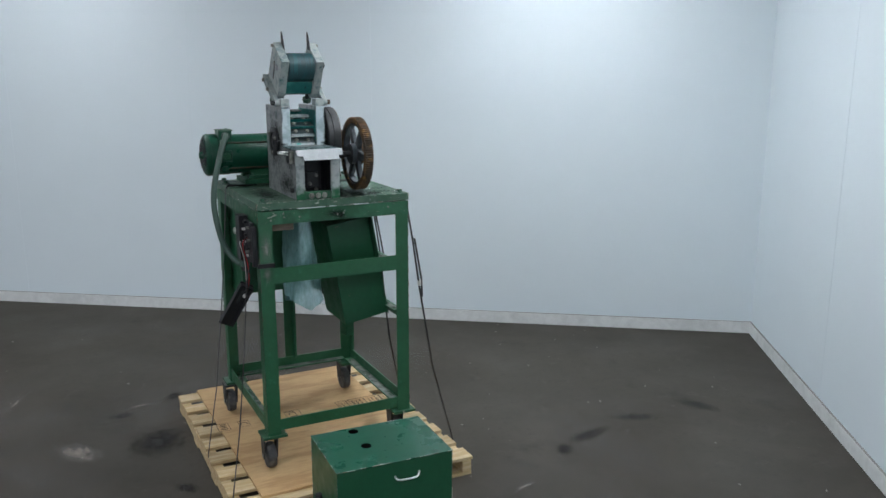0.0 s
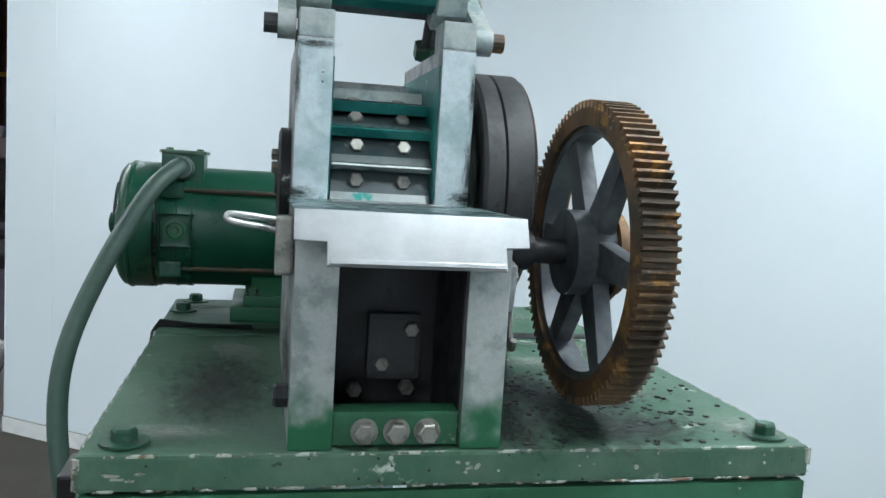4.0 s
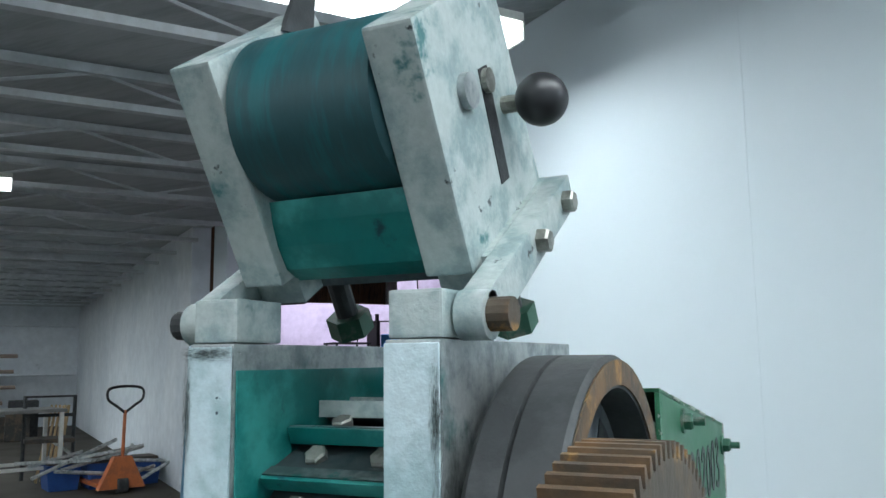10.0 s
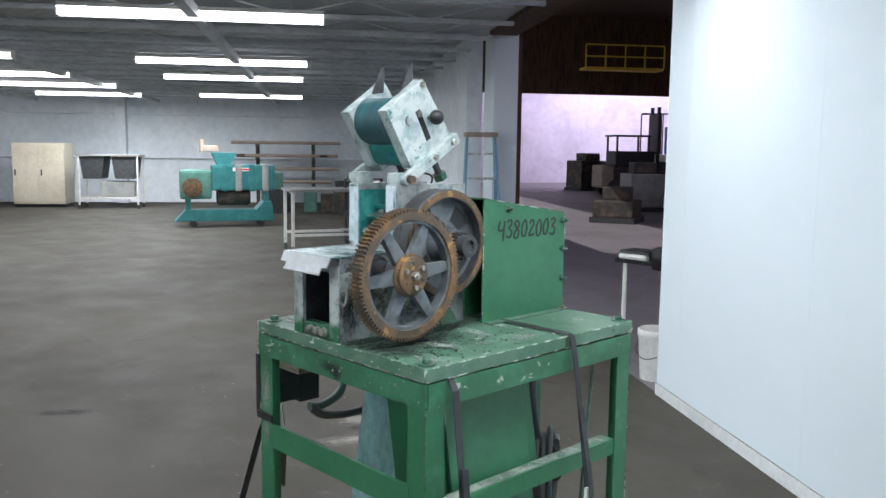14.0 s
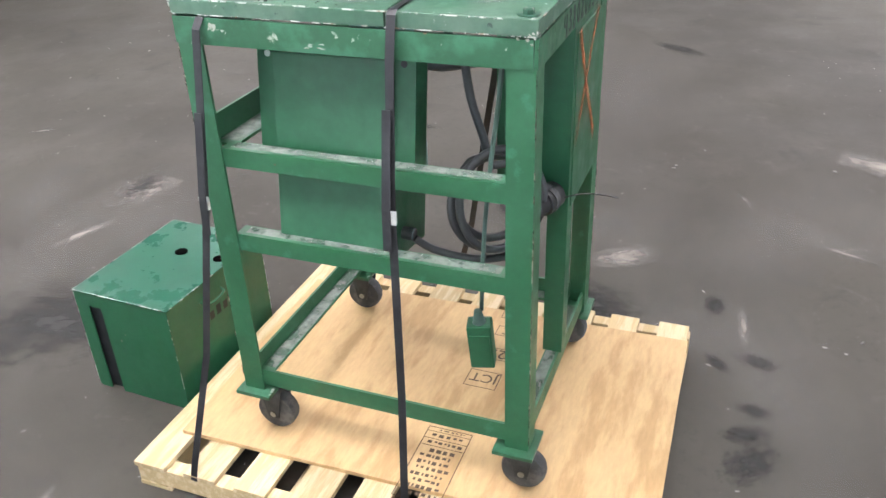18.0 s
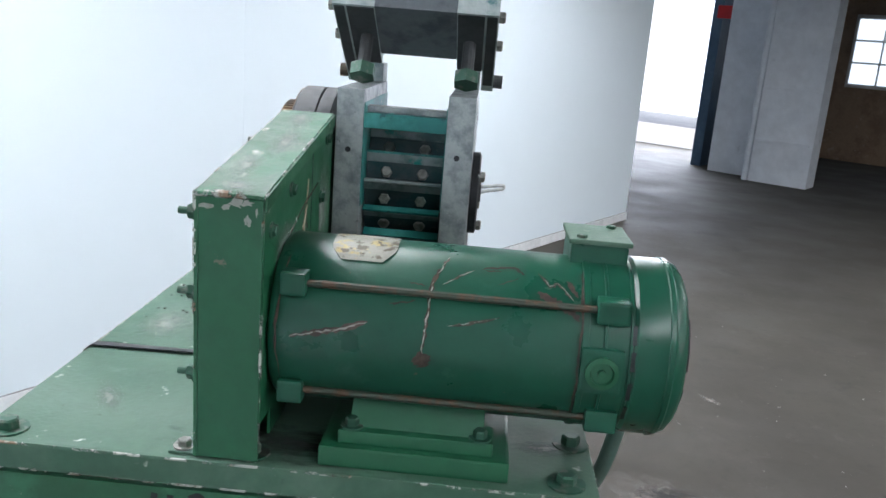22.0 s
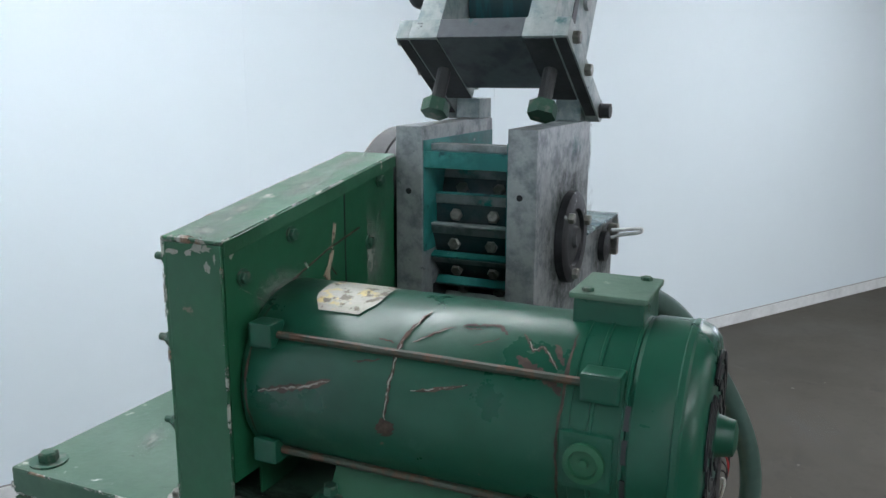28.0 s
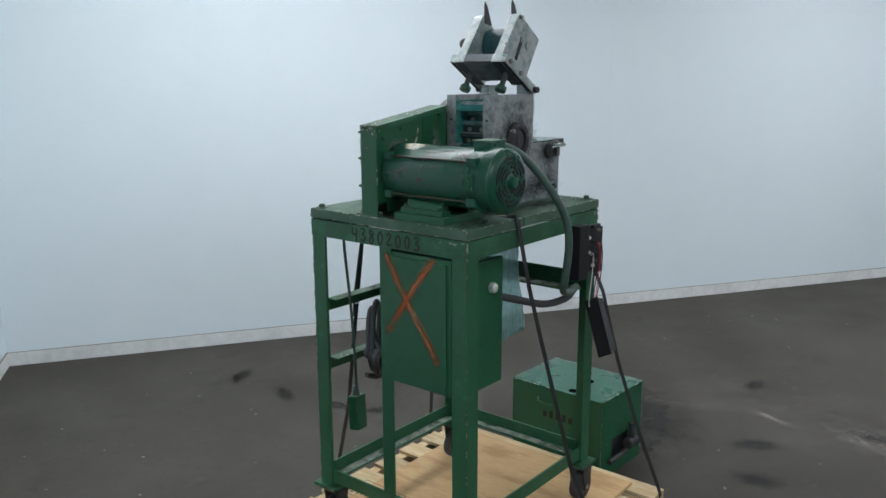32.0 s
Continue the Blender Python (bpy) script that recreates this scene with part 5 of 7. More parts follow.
for line, width in (([(0.0355, 66), (0.0350, 30), (0.0358, -4), (0.0350, -40)], 0.0016), ([(0.078, 47), (0.060, 41), (0.046, 36), (0.038, 30)], 0.0042), ([(0.050, 58), (0.040, 46)], 0.0030),
                    ([(0.130, 62), (0.100, 66), (0.090, 60)], 0.0018), ([(0.315, 60), (0.318, 10), (0.314, -30)], 0.0012), ([(0.215, 30), (0.19, 33)], 0.0012)):
    gouge(line, width, 0.0004 if line[0][0] > 0.036 else 0.0024, SCRATCH, "scratch", "brown rubbed-through paint")

# left cheek fittings: bearing ring, latch handle
br = part("bearing_ring", lathe(B(), [(0.1528, 0.057), (0.143, 0.057), (0.141, 0.052), (0.141, 0.036), (0.146, 0.034)], (0, RY - 0.012, RZ - 0.004), "x", 40), FLAKED, M, "oily black bearing ring with pale flakes", 40)
part("bearing_cap", lathe(B(), [(0.150, 0.032), (0.145, 0.032), (0.143, 0.014), (0.138, 0.012)], (0, RY - 0.012, RZ - 0.004), "x", 30), CAST, br, "", 40)
for k in range(3):
    w = radians(40 + 120 * k)
    part("ring_bolt", hexbolt(B(), (0.141, RY - 0.012 + 0.045 * math.cos(w), RZ - 0.004 + 0.045 * math.sin(w)), "-x", 0.007, 0.007), BOLT, br)
lt = part("side_latch", lathe(B(), [(0.1528, 0.022), (0.144, 0.022), (0.142, 0.010)], (0, 0.075, 0.155), "x", 20), DARK, M, "oily black side latch", 40)
part("latch_handle", sweep(B(), smooth_line([(0.142, 0.062, 0.166), (0.128, 0.055, 0.170), (0.104, 0.050, 0.174), (0.100, 0.049, 0.178), (0.106, 0.050, 0.180), (0.142, 0.058, 0.176)], 5), 0.0028, 8), ALU, lt, "bright bent wire handle", 60)
part("latch_clip", bx(0.138, 0.1525, 0.022, 0.038, 0.135, 0.182, 0.003), BOLT, lt)
part("cheek_bolt", hexbolt(B(), (0.153, 0.04, 0.035), "-x", 0.010, 0.012), CAST, M)
rl = part("toggle_latch", prism(B(), [(0.008, 0.150), (0.034, 0.156), (0.040, 0.140), (0.026, 0.118), (0.014, 0.112), (0.010, 0.130)], "x", 0.3247, 0.331, 0.001), STEEL, M, "small steel toggle latch")
part("latch_hook", sweep(B(), smooth_line([(0.330, 0.022, 0.120), (0.331, 0.020, 0.095), (0.331, 0.012, 0.082), (0.331, 0.006, 0.090)], 5), 0.003, 8), BOLT, rl, "", 60)
part("latch_rivet", hexbolt(B(), (0.331, 0.022, 0.140), "x", 0.006, 0.004), BOLT, rl)

# chute guard plate behind the gear, on the top
part("drip_plate", prism(B(), [(0.30, 0.0005), (0.36, 0.0005), (0.34, 0.03), (0.305, 0.07)], "x", 0.332, 0.336), GREEN_TOP, M)

# worn paint along the edges, grime and scuffs on the top
def worn(name, a, b, parent, r=0.0016, material=WEAR):
    part(name, sweep(B(), [Vector(a) + (Vector(b) - Vector(a)) * t / 6 for t in range(7)], r, 6), material, parent, "chipped pale paint along the edge")


for x in (0.3282, 0.3908):
    worn("worn_edge", (x, 0.3872, 0.3070), (x, 0.7020, 0.2602), gd)
    worn("worn_edge", (x, 0.7020, 0.010), (x, 0.7020, 0.2600), gd)
worn("worn_edge", (0.3908, 0.3872, 0.006), (0.3908, 0.3872, 0.305), gd)
worn("worn_edge", (0.330, 0.7020, 0.2604), (0.390, 0.7020, 0.2604), gd, 0.0038)
for y0, y1 in ((0.001, 0.001), (0.7062, 0.7062)):
    worn("worn_edge", (0.004, y0, -0.001), (0.606, y1, -0.001), M)
    worn("worn_edge", (0.004, y0, -0.0275), (0.606, y1, -0.0275), M)
for x in (0.001, 0.609):
    worn("worn_edge", (x, 0.004, -0.001), (x, 0.702, -0.001), M)
    worn("worn_edge", (x, 0.004, -0.0275), (x, 0.702, -0.0275), M)
    for y in (0.001, 0.7062):
        worn("worn_corner", (x, y, -0.026), (x, y, -0.002), M, 0.0032)
        worn("worn_corner", (x, y, -0.080), (x, y, -0.036), M, 0.0032, RUST_EDGE)
for x in (0.0025, 0.6075):
    for y in (0.0025, 0.7045):
        worn("worn_edge", (x, y, -0.90), (x, y, -0.09), M, 0.0014, RUST_EDGE)


def smudge(name, x, y, rx, ry, material, label, turn=0.0, z=0.0012):
    b = B()
    bmesh.ops.create_circle(b, cap_ends=True, segments=28, radius=1.0)
    part(name, b, material, M, label).matrix_local = pose(x, y, z, 0, 0, turn) @ Matrix.Diagonal((rx * 1.5, ry * 1.5, 1, 1))


for i, (x, y, rx, ry, a) in enumerate(((0.43, 0.13, 0.075, 0.13, 0), (0.36, 0.30, 0.035, 0.09, 10), (0.35, 0.06, 0.03, 0.07, 0), (0.47, 0.05, 0.06, 0.035, 20), (0.09, 0.20, 0.05, 0.12, 0), (0.20, 0.46, 0.12, 0.03, 0), (0.30, 0.66, 0.10, 0.035, 0))):
    smudge("grime_patch", x, y, rx, ry, GRIME, "dark oily grime on the top", a, 0.0014 + 0.0001 * i + (0.001 if y > 0.44 else 0))
for i, (x, y, rx, ry, a) in enumerate(((0.50, 0.16, 0.05, 0.022, 15), (0.45, 0.30, 0.05, 0.03, -10), (0.55, 0.36, 0.03, 0.05, 5), (0.06, 0.05, 0.05, 0.02, 0), (0.10, 0.35, 0.03, 0.05, 20), (0.52, 0.60, 0.012, 0.035, 30), (0.57, 0.05, 0.03, 0.03, 0), (0.54, 0.24, 0.03, 0.012, 40), (0.05, 0.62, 0.03, 0.015, 0), (0.44, 0.40, 0.06, 0.012, 3))):
    smudge("scuff", x, y, rx, ry, SCUFF, "whitish scuff on the top", a, 0.0022 + 0.0001 * i + (0.001 if y > 0.44 else 0))

# oil on the cheeks: discs that stand upright against the outer faces
def oil(x, y, z, ry, rz, i):
    b = B()
    bmesh.ops.create_circle(b, cap_ends=True, segments=28, radius=1.0)
    part("oil_streak", b, GRIME, M, "black oil on the cheek").matrix_local = pose(x, y, z, 0, 90, 0) @ Matrix.Diagonal((rz * 1.5, ry * 1.5, 1, 1))


for i, (y, z, ry, rz) in enumerate(((0.18, 0.20, 0.035, 0.075), (0.06, 0.16, 0.05, 0.035), (0.10, 0.10, 0.07, 0.06), (0.03, 0.07, 0.03, 0.06), (0.24, 0.06, 0.09, 0.05))):
    oil(0.3262 + 0.0002 * i, y, z, ry, rz, i)
for i, (y, z, ry, rz) in enumerate(((0.26, 0.20, 0.085, 0.085), (0.07, 0.15, 0.05, 0.04), (0.12, 0.05, 0.10, 0.04))):
    oil(0.1515 - 0.0002 * i, y, z, ry, rz, i)
for i, (x, z, rx, rz) in enumerate(((0.3235, 0.222, 0.006, 0.036), (0.320, 0.197, 0.014, 0.007), (0.156, 0.196, 0.016, 0.006), (0.1545, 0.30, 0.003, 0.03), (0.3225, 0.30, 0.0035, 0.025), (0.170, 0.335, 0.018, 0.004))):
    b = B()
    bmesh.ops.create_circle(b, cap_ends=True, segments=28, radius=1.0)
    part("oil_smear", b, GRIME, M, "ragged black oil on the post face").matrix_local = pose(x, 0.1630 - 0.0001 * i, z, 90, 0, 0) @ Matrix.Diagonal((rx * 1.5, rz * 1.5, 1, 1))
# chipped pale corners of the guard and missing paint on the apron
random.seed(88)
for nm, c, u, v, ru, rv, par in (("paint_chip", (0.360, 0.7030, 0.250), X, Z, 0.030, 0.012, gd), ("paint_chip", (0.338, 0.7031, 0.240), X, Z, 0.008, 0.016, gd), ("paint_chip", (0.3268, 0.690, 0.250), Y, Z, 0.012, 0.009, gd),
                                 ("paint_chip", (0.055, -0.0010, -0.050), X, Z, 0.030, 0.009, M), ("paint_chip", (0.028, -0.0011, -0.017), X, Z, 0.018, 0.005, M), ("paint_chip", (0.300, -0.0012, -0.012), X, Z, 0.010, 0.006, M),
                                 ("paint_chip", (0.6110, 0.690, -0.030), Y, Z, 0.016, 0.010, M), ("paint_chip", (0.6111, 0.30, -0.070), Y, Z, 0.030, 0.006, M), ("paint_chip", (0.045, 0.7082, -0.040), X, Z, 0.035, 0.008, M)):
    b, C_ = B(), Vector(c)
    out_ = Vector((0, -1 if c[1] < 0.3 else 1, 0)) if u is X else Vector((-1 if c[0] < 0.35 else 1, 0, 0))
    for k in range(7):
        o = C_ + u * random.gauss(0, ru * 0.45) + v * random.gauss(0, rv * 0.45) + out_ * 0.00012 * k
        vs = []
        for j in range(11):
            w, r = 2 * math.pi * j / 11, random.uniform(0.35, 1.0)
            vs.append(b.verts.new(o + u * math.cos(w) * ru * 0.26 * r + v * math.sin(w) * rv * 0.34 * r))
        b.faces.new(vs)
    tagged(part(nm, b, WEAR_PALE, par, "chipped paint showing pale primer"), kind="stuff")
# flecks of pale paint and dark resin along the front apron and the rim
random.seed(77)
WEAR_DOT = mat("pale_fleck", (0.40, 0.42, 0.38), 0.6, 0, (0.25, 0.28, 0.24), 60)
for nm, mt, cnt in (("paint_fleck", WEAR_DOT, 34), ("resin_fleck", INK, 40)):
    fb = B()
    for k in range(cnt):
        x = random.gauss(0.29, 0.15) if nm == "resin_fleck" else random.uniform(0.02, 0.59)
        z = random.choice((random.uniform(-0.080, -0.036), random.uniform(-0.026, -0.003)))
        r = random.uniform(0.0005, 0.0013) * (1 if random.random() < 0.85 else 1.7)
        if 0.01 < x < 0.60:
            lathe(fb, [(-0.0009, r), (0.0, r * 1.1)], (x, 0.0002 if z > -0.03 else 0.0, z), "y", 6)
    tagged(part(nm, fb, mt, M, "small flecks on the front apron"), kind="stuff")
for nm, mt, x, z, rx, rz, txt in (("leg_dust", SCUFF, 0.029, -0.17, 0.030, 0.085, "pale dust on the leg"), ("leg_dust", SCUFF, 0.029, -0.27, 0.024, 0.05, "pale dust on the leg"), ("apron_oil", GRIME, 0.300, -0.058, 0.050, 0.022, "dark oil run on the apron"), ("apron_oil", GRIME, 0.325, -0.066, 0.022, 0.022, "dark oil run on the apron")):
    b = B()
    bmesh.ops.create_circle(b, cap_ends=True, segments=28, radius=1.0)
    part(nm, b, mt, M, txt).matrix_local = pose(x, (0.0024 if nm == "leg_dust" else -0.0016) - 0.0003 * (x > 0.31 or z < -0.2), z, 90, 0, 0) @ Matrix.Diagonal((rx, rz, 1, 1))
part("wood_packing", bx(0.058, 0.142, 0.022, 0.085, -0.112, -0.086, 0.002), GREYWOOD, M, "grey-brown wood packing under the top")

for i, (x, y, rx, ry) in enumerate(((0.36, 0.43, 0.022, 0.05), (0.352, 0.53, 0.02, 0.06), (0.368, 0.62, 0.018, 0.05), (0.358, 0.685, 0.026, 0.02))):
    b = B()
    bmesh.ops.create_circle(b, cap_ends=True, segments=24, radius=1.0)
    part("guard_scuff", b, SCUFF, gd, "whitish dusty scuff").matrix_local = pose(x, y, 0.3092 - (y - 0.387) * 0.1492 + 0.0004 * i, -8.5, 0, 0) @ Matrix.Diagonal((rx, ry * 1.3, 1, 1))

for i, (y, z, ry, rz, a) in enumerate(((0.45, 0.20, 0.03, 0.05, 10), (0.55, 0.14, 0.05, 0.03, 30), (0.47, 0.10, 0.025, 0.05, -15), (0.62, 0.20, 0.04, 0.02, 0))):
    b = B()
    bmesh.ops.create_circle(b, cap_ends=True, segments=24, radius=1.0)
    part("guard_scuff", b, SCUFF, gd, "whitish rubbed scuff").matrix_local = pose(0.3274 - 0.0001 * i, y, z, a, 90, 0) @ Matrix.Diagonal((rz * 1.3, ry * 1.3, 1, 1))

# ---------------------------------------------------------------- things under, on and beside the machine
# pallet
PX0, PX1, PY0, PY1 = -0.185, 0.780, -0.230, 0.975
pal = thing("pallet", "pale pine shipping pallet under the machine", "pallet", pose(0, 0, 0))
for x in (PX0 + 0.022, (PX0 + PX1) / 2, PX1 - 0.022):
    part("stringer", bx(x - 0.02, x + 0.02, PY0, PY1, 0.012, 0.064, 0.003), PALLET, pal)
random.seed(11)
nb = 9
for k in range(nb):
    wd = 0.088 + random.uniform(-0.006, 0.006)
    y0 = PY0 + (PY1 - PY0 - 0.09) * k / (nb - 1)
    o = part("deck_board", bx(PX0 + random.uniform(-0.006, 0.006), PX1 + random.uniform(-0.006, 0.006), y0, y0 + wd, 0.064, 0.078, 0.002), PALLET, pal)
for k in range(4):
    y0 = PY0 + (PY1 - PY0 - 0.09) * k / 3
    part("bottom_board", bx(PX0, PX1, y0, y0 + 0.09, 0.0, 0.012, 0.002), PALLET, pal)
ply = B()
m = pose(0.255, 0.38, 0, 0, 0, 1.0)
box(ply, -0.343, 0.400, -0.560, 0.600, 0.0782, 0.0898, 0.002, m)
plysheet = solid("plywood_sheet", ply, PLY, "worn plywood sheet with printed grade stamps on the pallet", "plywood")

# ---- stamps on the plywood
for i, (x, w, h) in enumerate(((-0.075, 0.05, 0.075), (0.015, 0.045, 0.06), (0.125, 0.05, 0.075), (0.241, 0.068, 0.086), (0.572, 0.236, 0.112))):
    y = 0.468 if i == 4 else 0.480
    fr = B()
    for a, c in (((-w / 2, -h / 2), (w / 2, -h / 2)), ((-w / 2, h / 2), (w / 2, h / 2)), ((-w / 2, -h / 2), (-w / 2, h / 2)), ((w / 2, -h / 2), (w / 2, h / 2))):
        box(fr, x + min(a[0], c[0]) - 0.001, x + max(a[0], c[0]) + 0.001, y + min(a[1], c[1]) - 0.001, y + max(a[1], c[1]) + 0.001, 0.0899, 0.0903)
    for k in range(4):
        if i in (1, 2, 3, 4):
            break
        yy = y - h * 0.34 + k * h * 0.22
        box(fr, x - w * 0.30 + 0.006 * (k % 2), x + w * 0.30, yy, yy + h * 0.10, 0.0899, 0.0903)
    if i == 4:
        random.seed(52)
        for xx in (0.468, 0.493, 0.517):
            box(fr, xx, xx + 0.0015, y - h / 2, y + h / 2, 0.0899, 0.0903)
        for xx, ww_ in ((0.459, 0.005), (0.476, 0.011), (0.501, 0.010), (0.527, 0.013), (0.547, 0.013), (0.567, 0.012), (0.587, 0.012), (0.608, 0.010), (0.626, 0.010), (0.645, 0.012), (0.666, 0.012)):
            yy = y - h * 0.40 + random.uniform(0, 0.02)
            while yy < y + h * 0.34:
                k = random.uniform(0.004, 0.013)
                box(fr, xx, xx + ww_ * random.uniform(0.5, 1.0), yy, yy + k, 0.0899, 0.0903)
                yy += k + random.uniform(0.003, 0.008)
    part("stamp_frame", fr, STAMP, plysheet, "faded printed grade stamp")
for txt, x, y, s, turn in (("C", 0.000, 0.497, 0.045, -90), ("27", 0.106, 0.512, 0.055, -90), ("JCT", 0.221, 0.519, 0.048, -90)):
    cu = bpy.data.curves.new("stamp_text", "FONT")
    cu.body, cu.size, cu.extrude = txt, s, 0.0002
    tmp = new("stamp_text", cu)
    me = bpy.data.meshes.new_from_object(tmp)
    bpy.data.objects.remove(tmp)
    tb_ = B()
    tb_.from_mesh(me)
    bmesh.ops.transform(tb_, matrix=pose(x, y, 0.0902, 0, 0, turn), verts=tb_.verts)
    part("stamp_text", tb_, STAMP, plysheet, "printed stamp characters")

# ---- handwritten number, stroke by stroke
DIGITS = {"4": [[(0.1, 1), (0.05, 0.5), (0.6, 0.52)], [(0.55, 1.0), (0.5, -0.12)]],
          "3": [[(0.08, 0.9), (0.35, 1), (0.52, 0.8), (0.25, 0.55), (0.55, 0.35), (0.42, 0.03), (0.05, 0.1)]],
          "8": [[(0.5, 0.85), (0.25, 1), (0.1, 0.8), (0.48, 0.4), (0.42, 0.05), (0.15, 0.02), (0.1, 0.3), (0.45, 0.65), (0.5, 0.85)]],
          "0": [[(0.3, 0.95), (0.08, 0.6), (0.15, 0.1), (0.4, 0.05), (0.55, 0.45), (0.45, 0.85), (0.3, 0.95)]],
          "2": [[(0.08, 0.75), (0.3, 0.95), (0.5, 0.72), (0.08, 0.08), (0.6, 0.12)]]}


def number(text, origin, right, up, size, step, parent, lean=0.0, weight=0.13):
    o, r, u = Vector(origin), Vector(right), Vector(up)
    n = r.cross(u)
    random.seed(7)
    for i, ch in enumerate(text):
        for stroke in DIGITS[ch]:
            jit = random.uniform(-0.05, 0.05)
            pts = [o + r * (i * step + (p[0] + lean * p[1]) * size * 0.9) + u * (p[1] + jit) * size for p in stroke]
            b = B()
            sweep(b, smooth_line(pts, 4), 0, flat=(0.0005, size * weight), side=n)
            part("marker_stroke", b, INK, parent, "black marker handwriting")


number("43802003", (0.3915, 0.437, 0.206), (0, 1, 0), (0, 0, 1), 0.044, 0.0285, gd, 0.1)
number("43802003", (0.430, 0.7076, -0.076), (-1, 0, 0), (0, 0, 1), 0.038, 0.0345, M, 0.0, 0.17)

# ---- loose green steel box on the floor
gbx = thing("steel_box", "dented green steel box with two lid holes on the floor", "box", pose(0.297, -0.427, 0, 0, 0, -2.4))
bw, bd, bh = 0.21, 0.157, 0.327
part("front_panel", bx(-bw, bw, -bd, -bd + 0.003, 0.001, bh - 0.003, 0.001), GREEN, gbx)
part("back_panel", bx(-bw, bw, bd - 0.003, bd, 0.001, bh - 0.003, 0.001), GREEN, gbx)
part("side_panel", bx(-bw, -bw + 0.003, -bd, bd, 0.001, 0.07, 0.001), GREEN, gbx)
part("side_panel", bx(-bw, -bw + 0.003, -bd, bd, 0.15, bh - 0.003, 0.001), GREEN, gbx)
part("side_panel", bx(-bw, -bw + 0.003, 0.07, bd, 0.07, 0.15, 0.001), GREEN, gbx)
part("side_panel", bx(-bw, -bw + 0.003, -bd, -0.05, 0.07, 0.15, 0.001), GREEN, gbx)
part("side_panel", bx(bw - 0.003, bw, -0.072, bd, 0.001, bh - 0.003, 0.001), GREEN, gbx)
part("side_panel", bx(bw - 0.003, bw, -bd, -0.115, 0.001, bh - 0.003, 0.001), GREEN, gbx)
part("side_panel", bx(bw - 0.003, bw, -0.12, -0.070, bh - 0.045, bh - 0.003, 0.001), GREEN, gbx)
part("lid", bx(-bw - 0.002, bw + 0.002, -bd - 0.002, bd + 0.002, bh - 0.004, bh, 0.0018), GREEN_LID, gbx, "scuffed glossy green lid")
for x, y in ((-0.055, -0.005), (-0.06, 0.125)):
    part("lid_hole", lathe(B(), [(bh + 0.0004, 0.0185), (bh + 0.0016, 0.0185)], (x, y, 0), "z", 24), HOLE, gbx)
for s in (-1, 1):
    part("handle", sweep(B(), smooth_line([(-0.005, s * bd, bh - 0.055), (0.0, s * (bd + 0.014), bh - 0.062), (0.03, s * (bd + 0.017), bh - 0.065), (0.07, s * (bd + 0.017), bh - 0.062), (0.085, s * bd, bh - 0.052)], 4), 0.004, 8), ALU if s < 0 else GREEN, gbx, "bent wire carrying handle" if s < 0 else "", 50)
part("inside", bx(-bw + 0.01, bw - 0.01, -bd + 0.01, bd - 0.01, 0.005, bh - 0.01), DARK, gbx)
for y in (-bd - 0.001, bd + 0.001):
    part("worn_edge", sweep(B(), [(-bw + 2 * bw * k / 6, y, bh - 0.001) for k in range(7)], 0.0018, 6), WEAR, gbx, "chipped pale lid edge")
for x in (-bw - 0.001, bw + 0.001):
    part("worn_edge", sweep(B(), [(x, -bd + 2 * bd * k / 6, bh - 0.001) for k in range(7)], 0.0018, 6), WEAR, gbx, "chipped pale lid edge")
    for y in (-bd, bd):
        part("worn_edge", sweep(B(), [(x, y, 0.01 + 0.31 * k / 6) for k in range(7)], 0.0009, 6), WEAR, gbx, "chipped pale corner")
vb = B()
lathe(vb, [(-0.035, 0.016), (-0.03, 0.022), (0.03, 0.022), (0.035, 0.016)], (-bw - 0.03, -0.03, 0.115), "y", 18)
lathe(vb, [(0.0, 0.012), (0.065, 0.012)], (-bw - 0.03, -0.03, 0.13), "z", 12)
part("clamp_fitting", vb, CAST, gbx, "dull metal clamp fitting on the box side", 40)
part("clamp_rod", sweep(B(), [(-bw - 0.02, 0.12, 0.075), (-bw - 0.03, -0.10, 0.10)], 0.011, 10), CAST, gbx, "", 40)
for k in range(5):
    part("marking_bar", bx(-0.08 + k * 0.03, -0.062 + k * 0.03, bd + 0.0003, bd + 0.0008, 0.20, 0.225 + 0.006 * (k % 2)), INK, gbx)

# ---- tilted control enclosure hung under the top
en = thing("control_enclosure", "green steel control box hanging askew under the stand top", "control box", pose(0.405, 0.272, ZT - 0.10) @ pose(0, 0, 0, 0, -9.5, 0))
part("body", bx(-0.095, 0.095, -0.125, 0.125, -0.45, -0.02, 0.005), GREEN, en)
part("cover", bx(0.0955, 0.100, -0.128, 0.128, -0.455, -0.035, 0.002), GREEN_LIGHT, en)
part("mounting_plate", bx(0.082, 0.0855, -0.172, 0.172, -0.235, -0.012, 0.001), GREEN_LIGHT, en, "flat flange with keyholes")
part("top_fold", bx(0.086, 0.101, -0.128, 0.128, -0.034, -0.006, 0.002), GREEN_TOP, en)
for y in (-0.148, 0.148):
    part("keyhole", lathe(B(), [(0.0858, 0.007), (0.0864, 0.007)], (0, y, -0.042), "x", 14), DARK if y > 0 else WHITEP, en)
part("gland", lathe(B(), [(0.125, 0.014), (0.150, 0.014), (0.152, 0.010)], (0.03, 0, -0.40), "y", 14), CAST, en)
for y, z in ((-0.09, -0.435), (0.08, -0.44)):
    part("cover_screw", hexbolt(B(), (0.100, y, z), "x", 0.004, 0.002), BOLT, en)

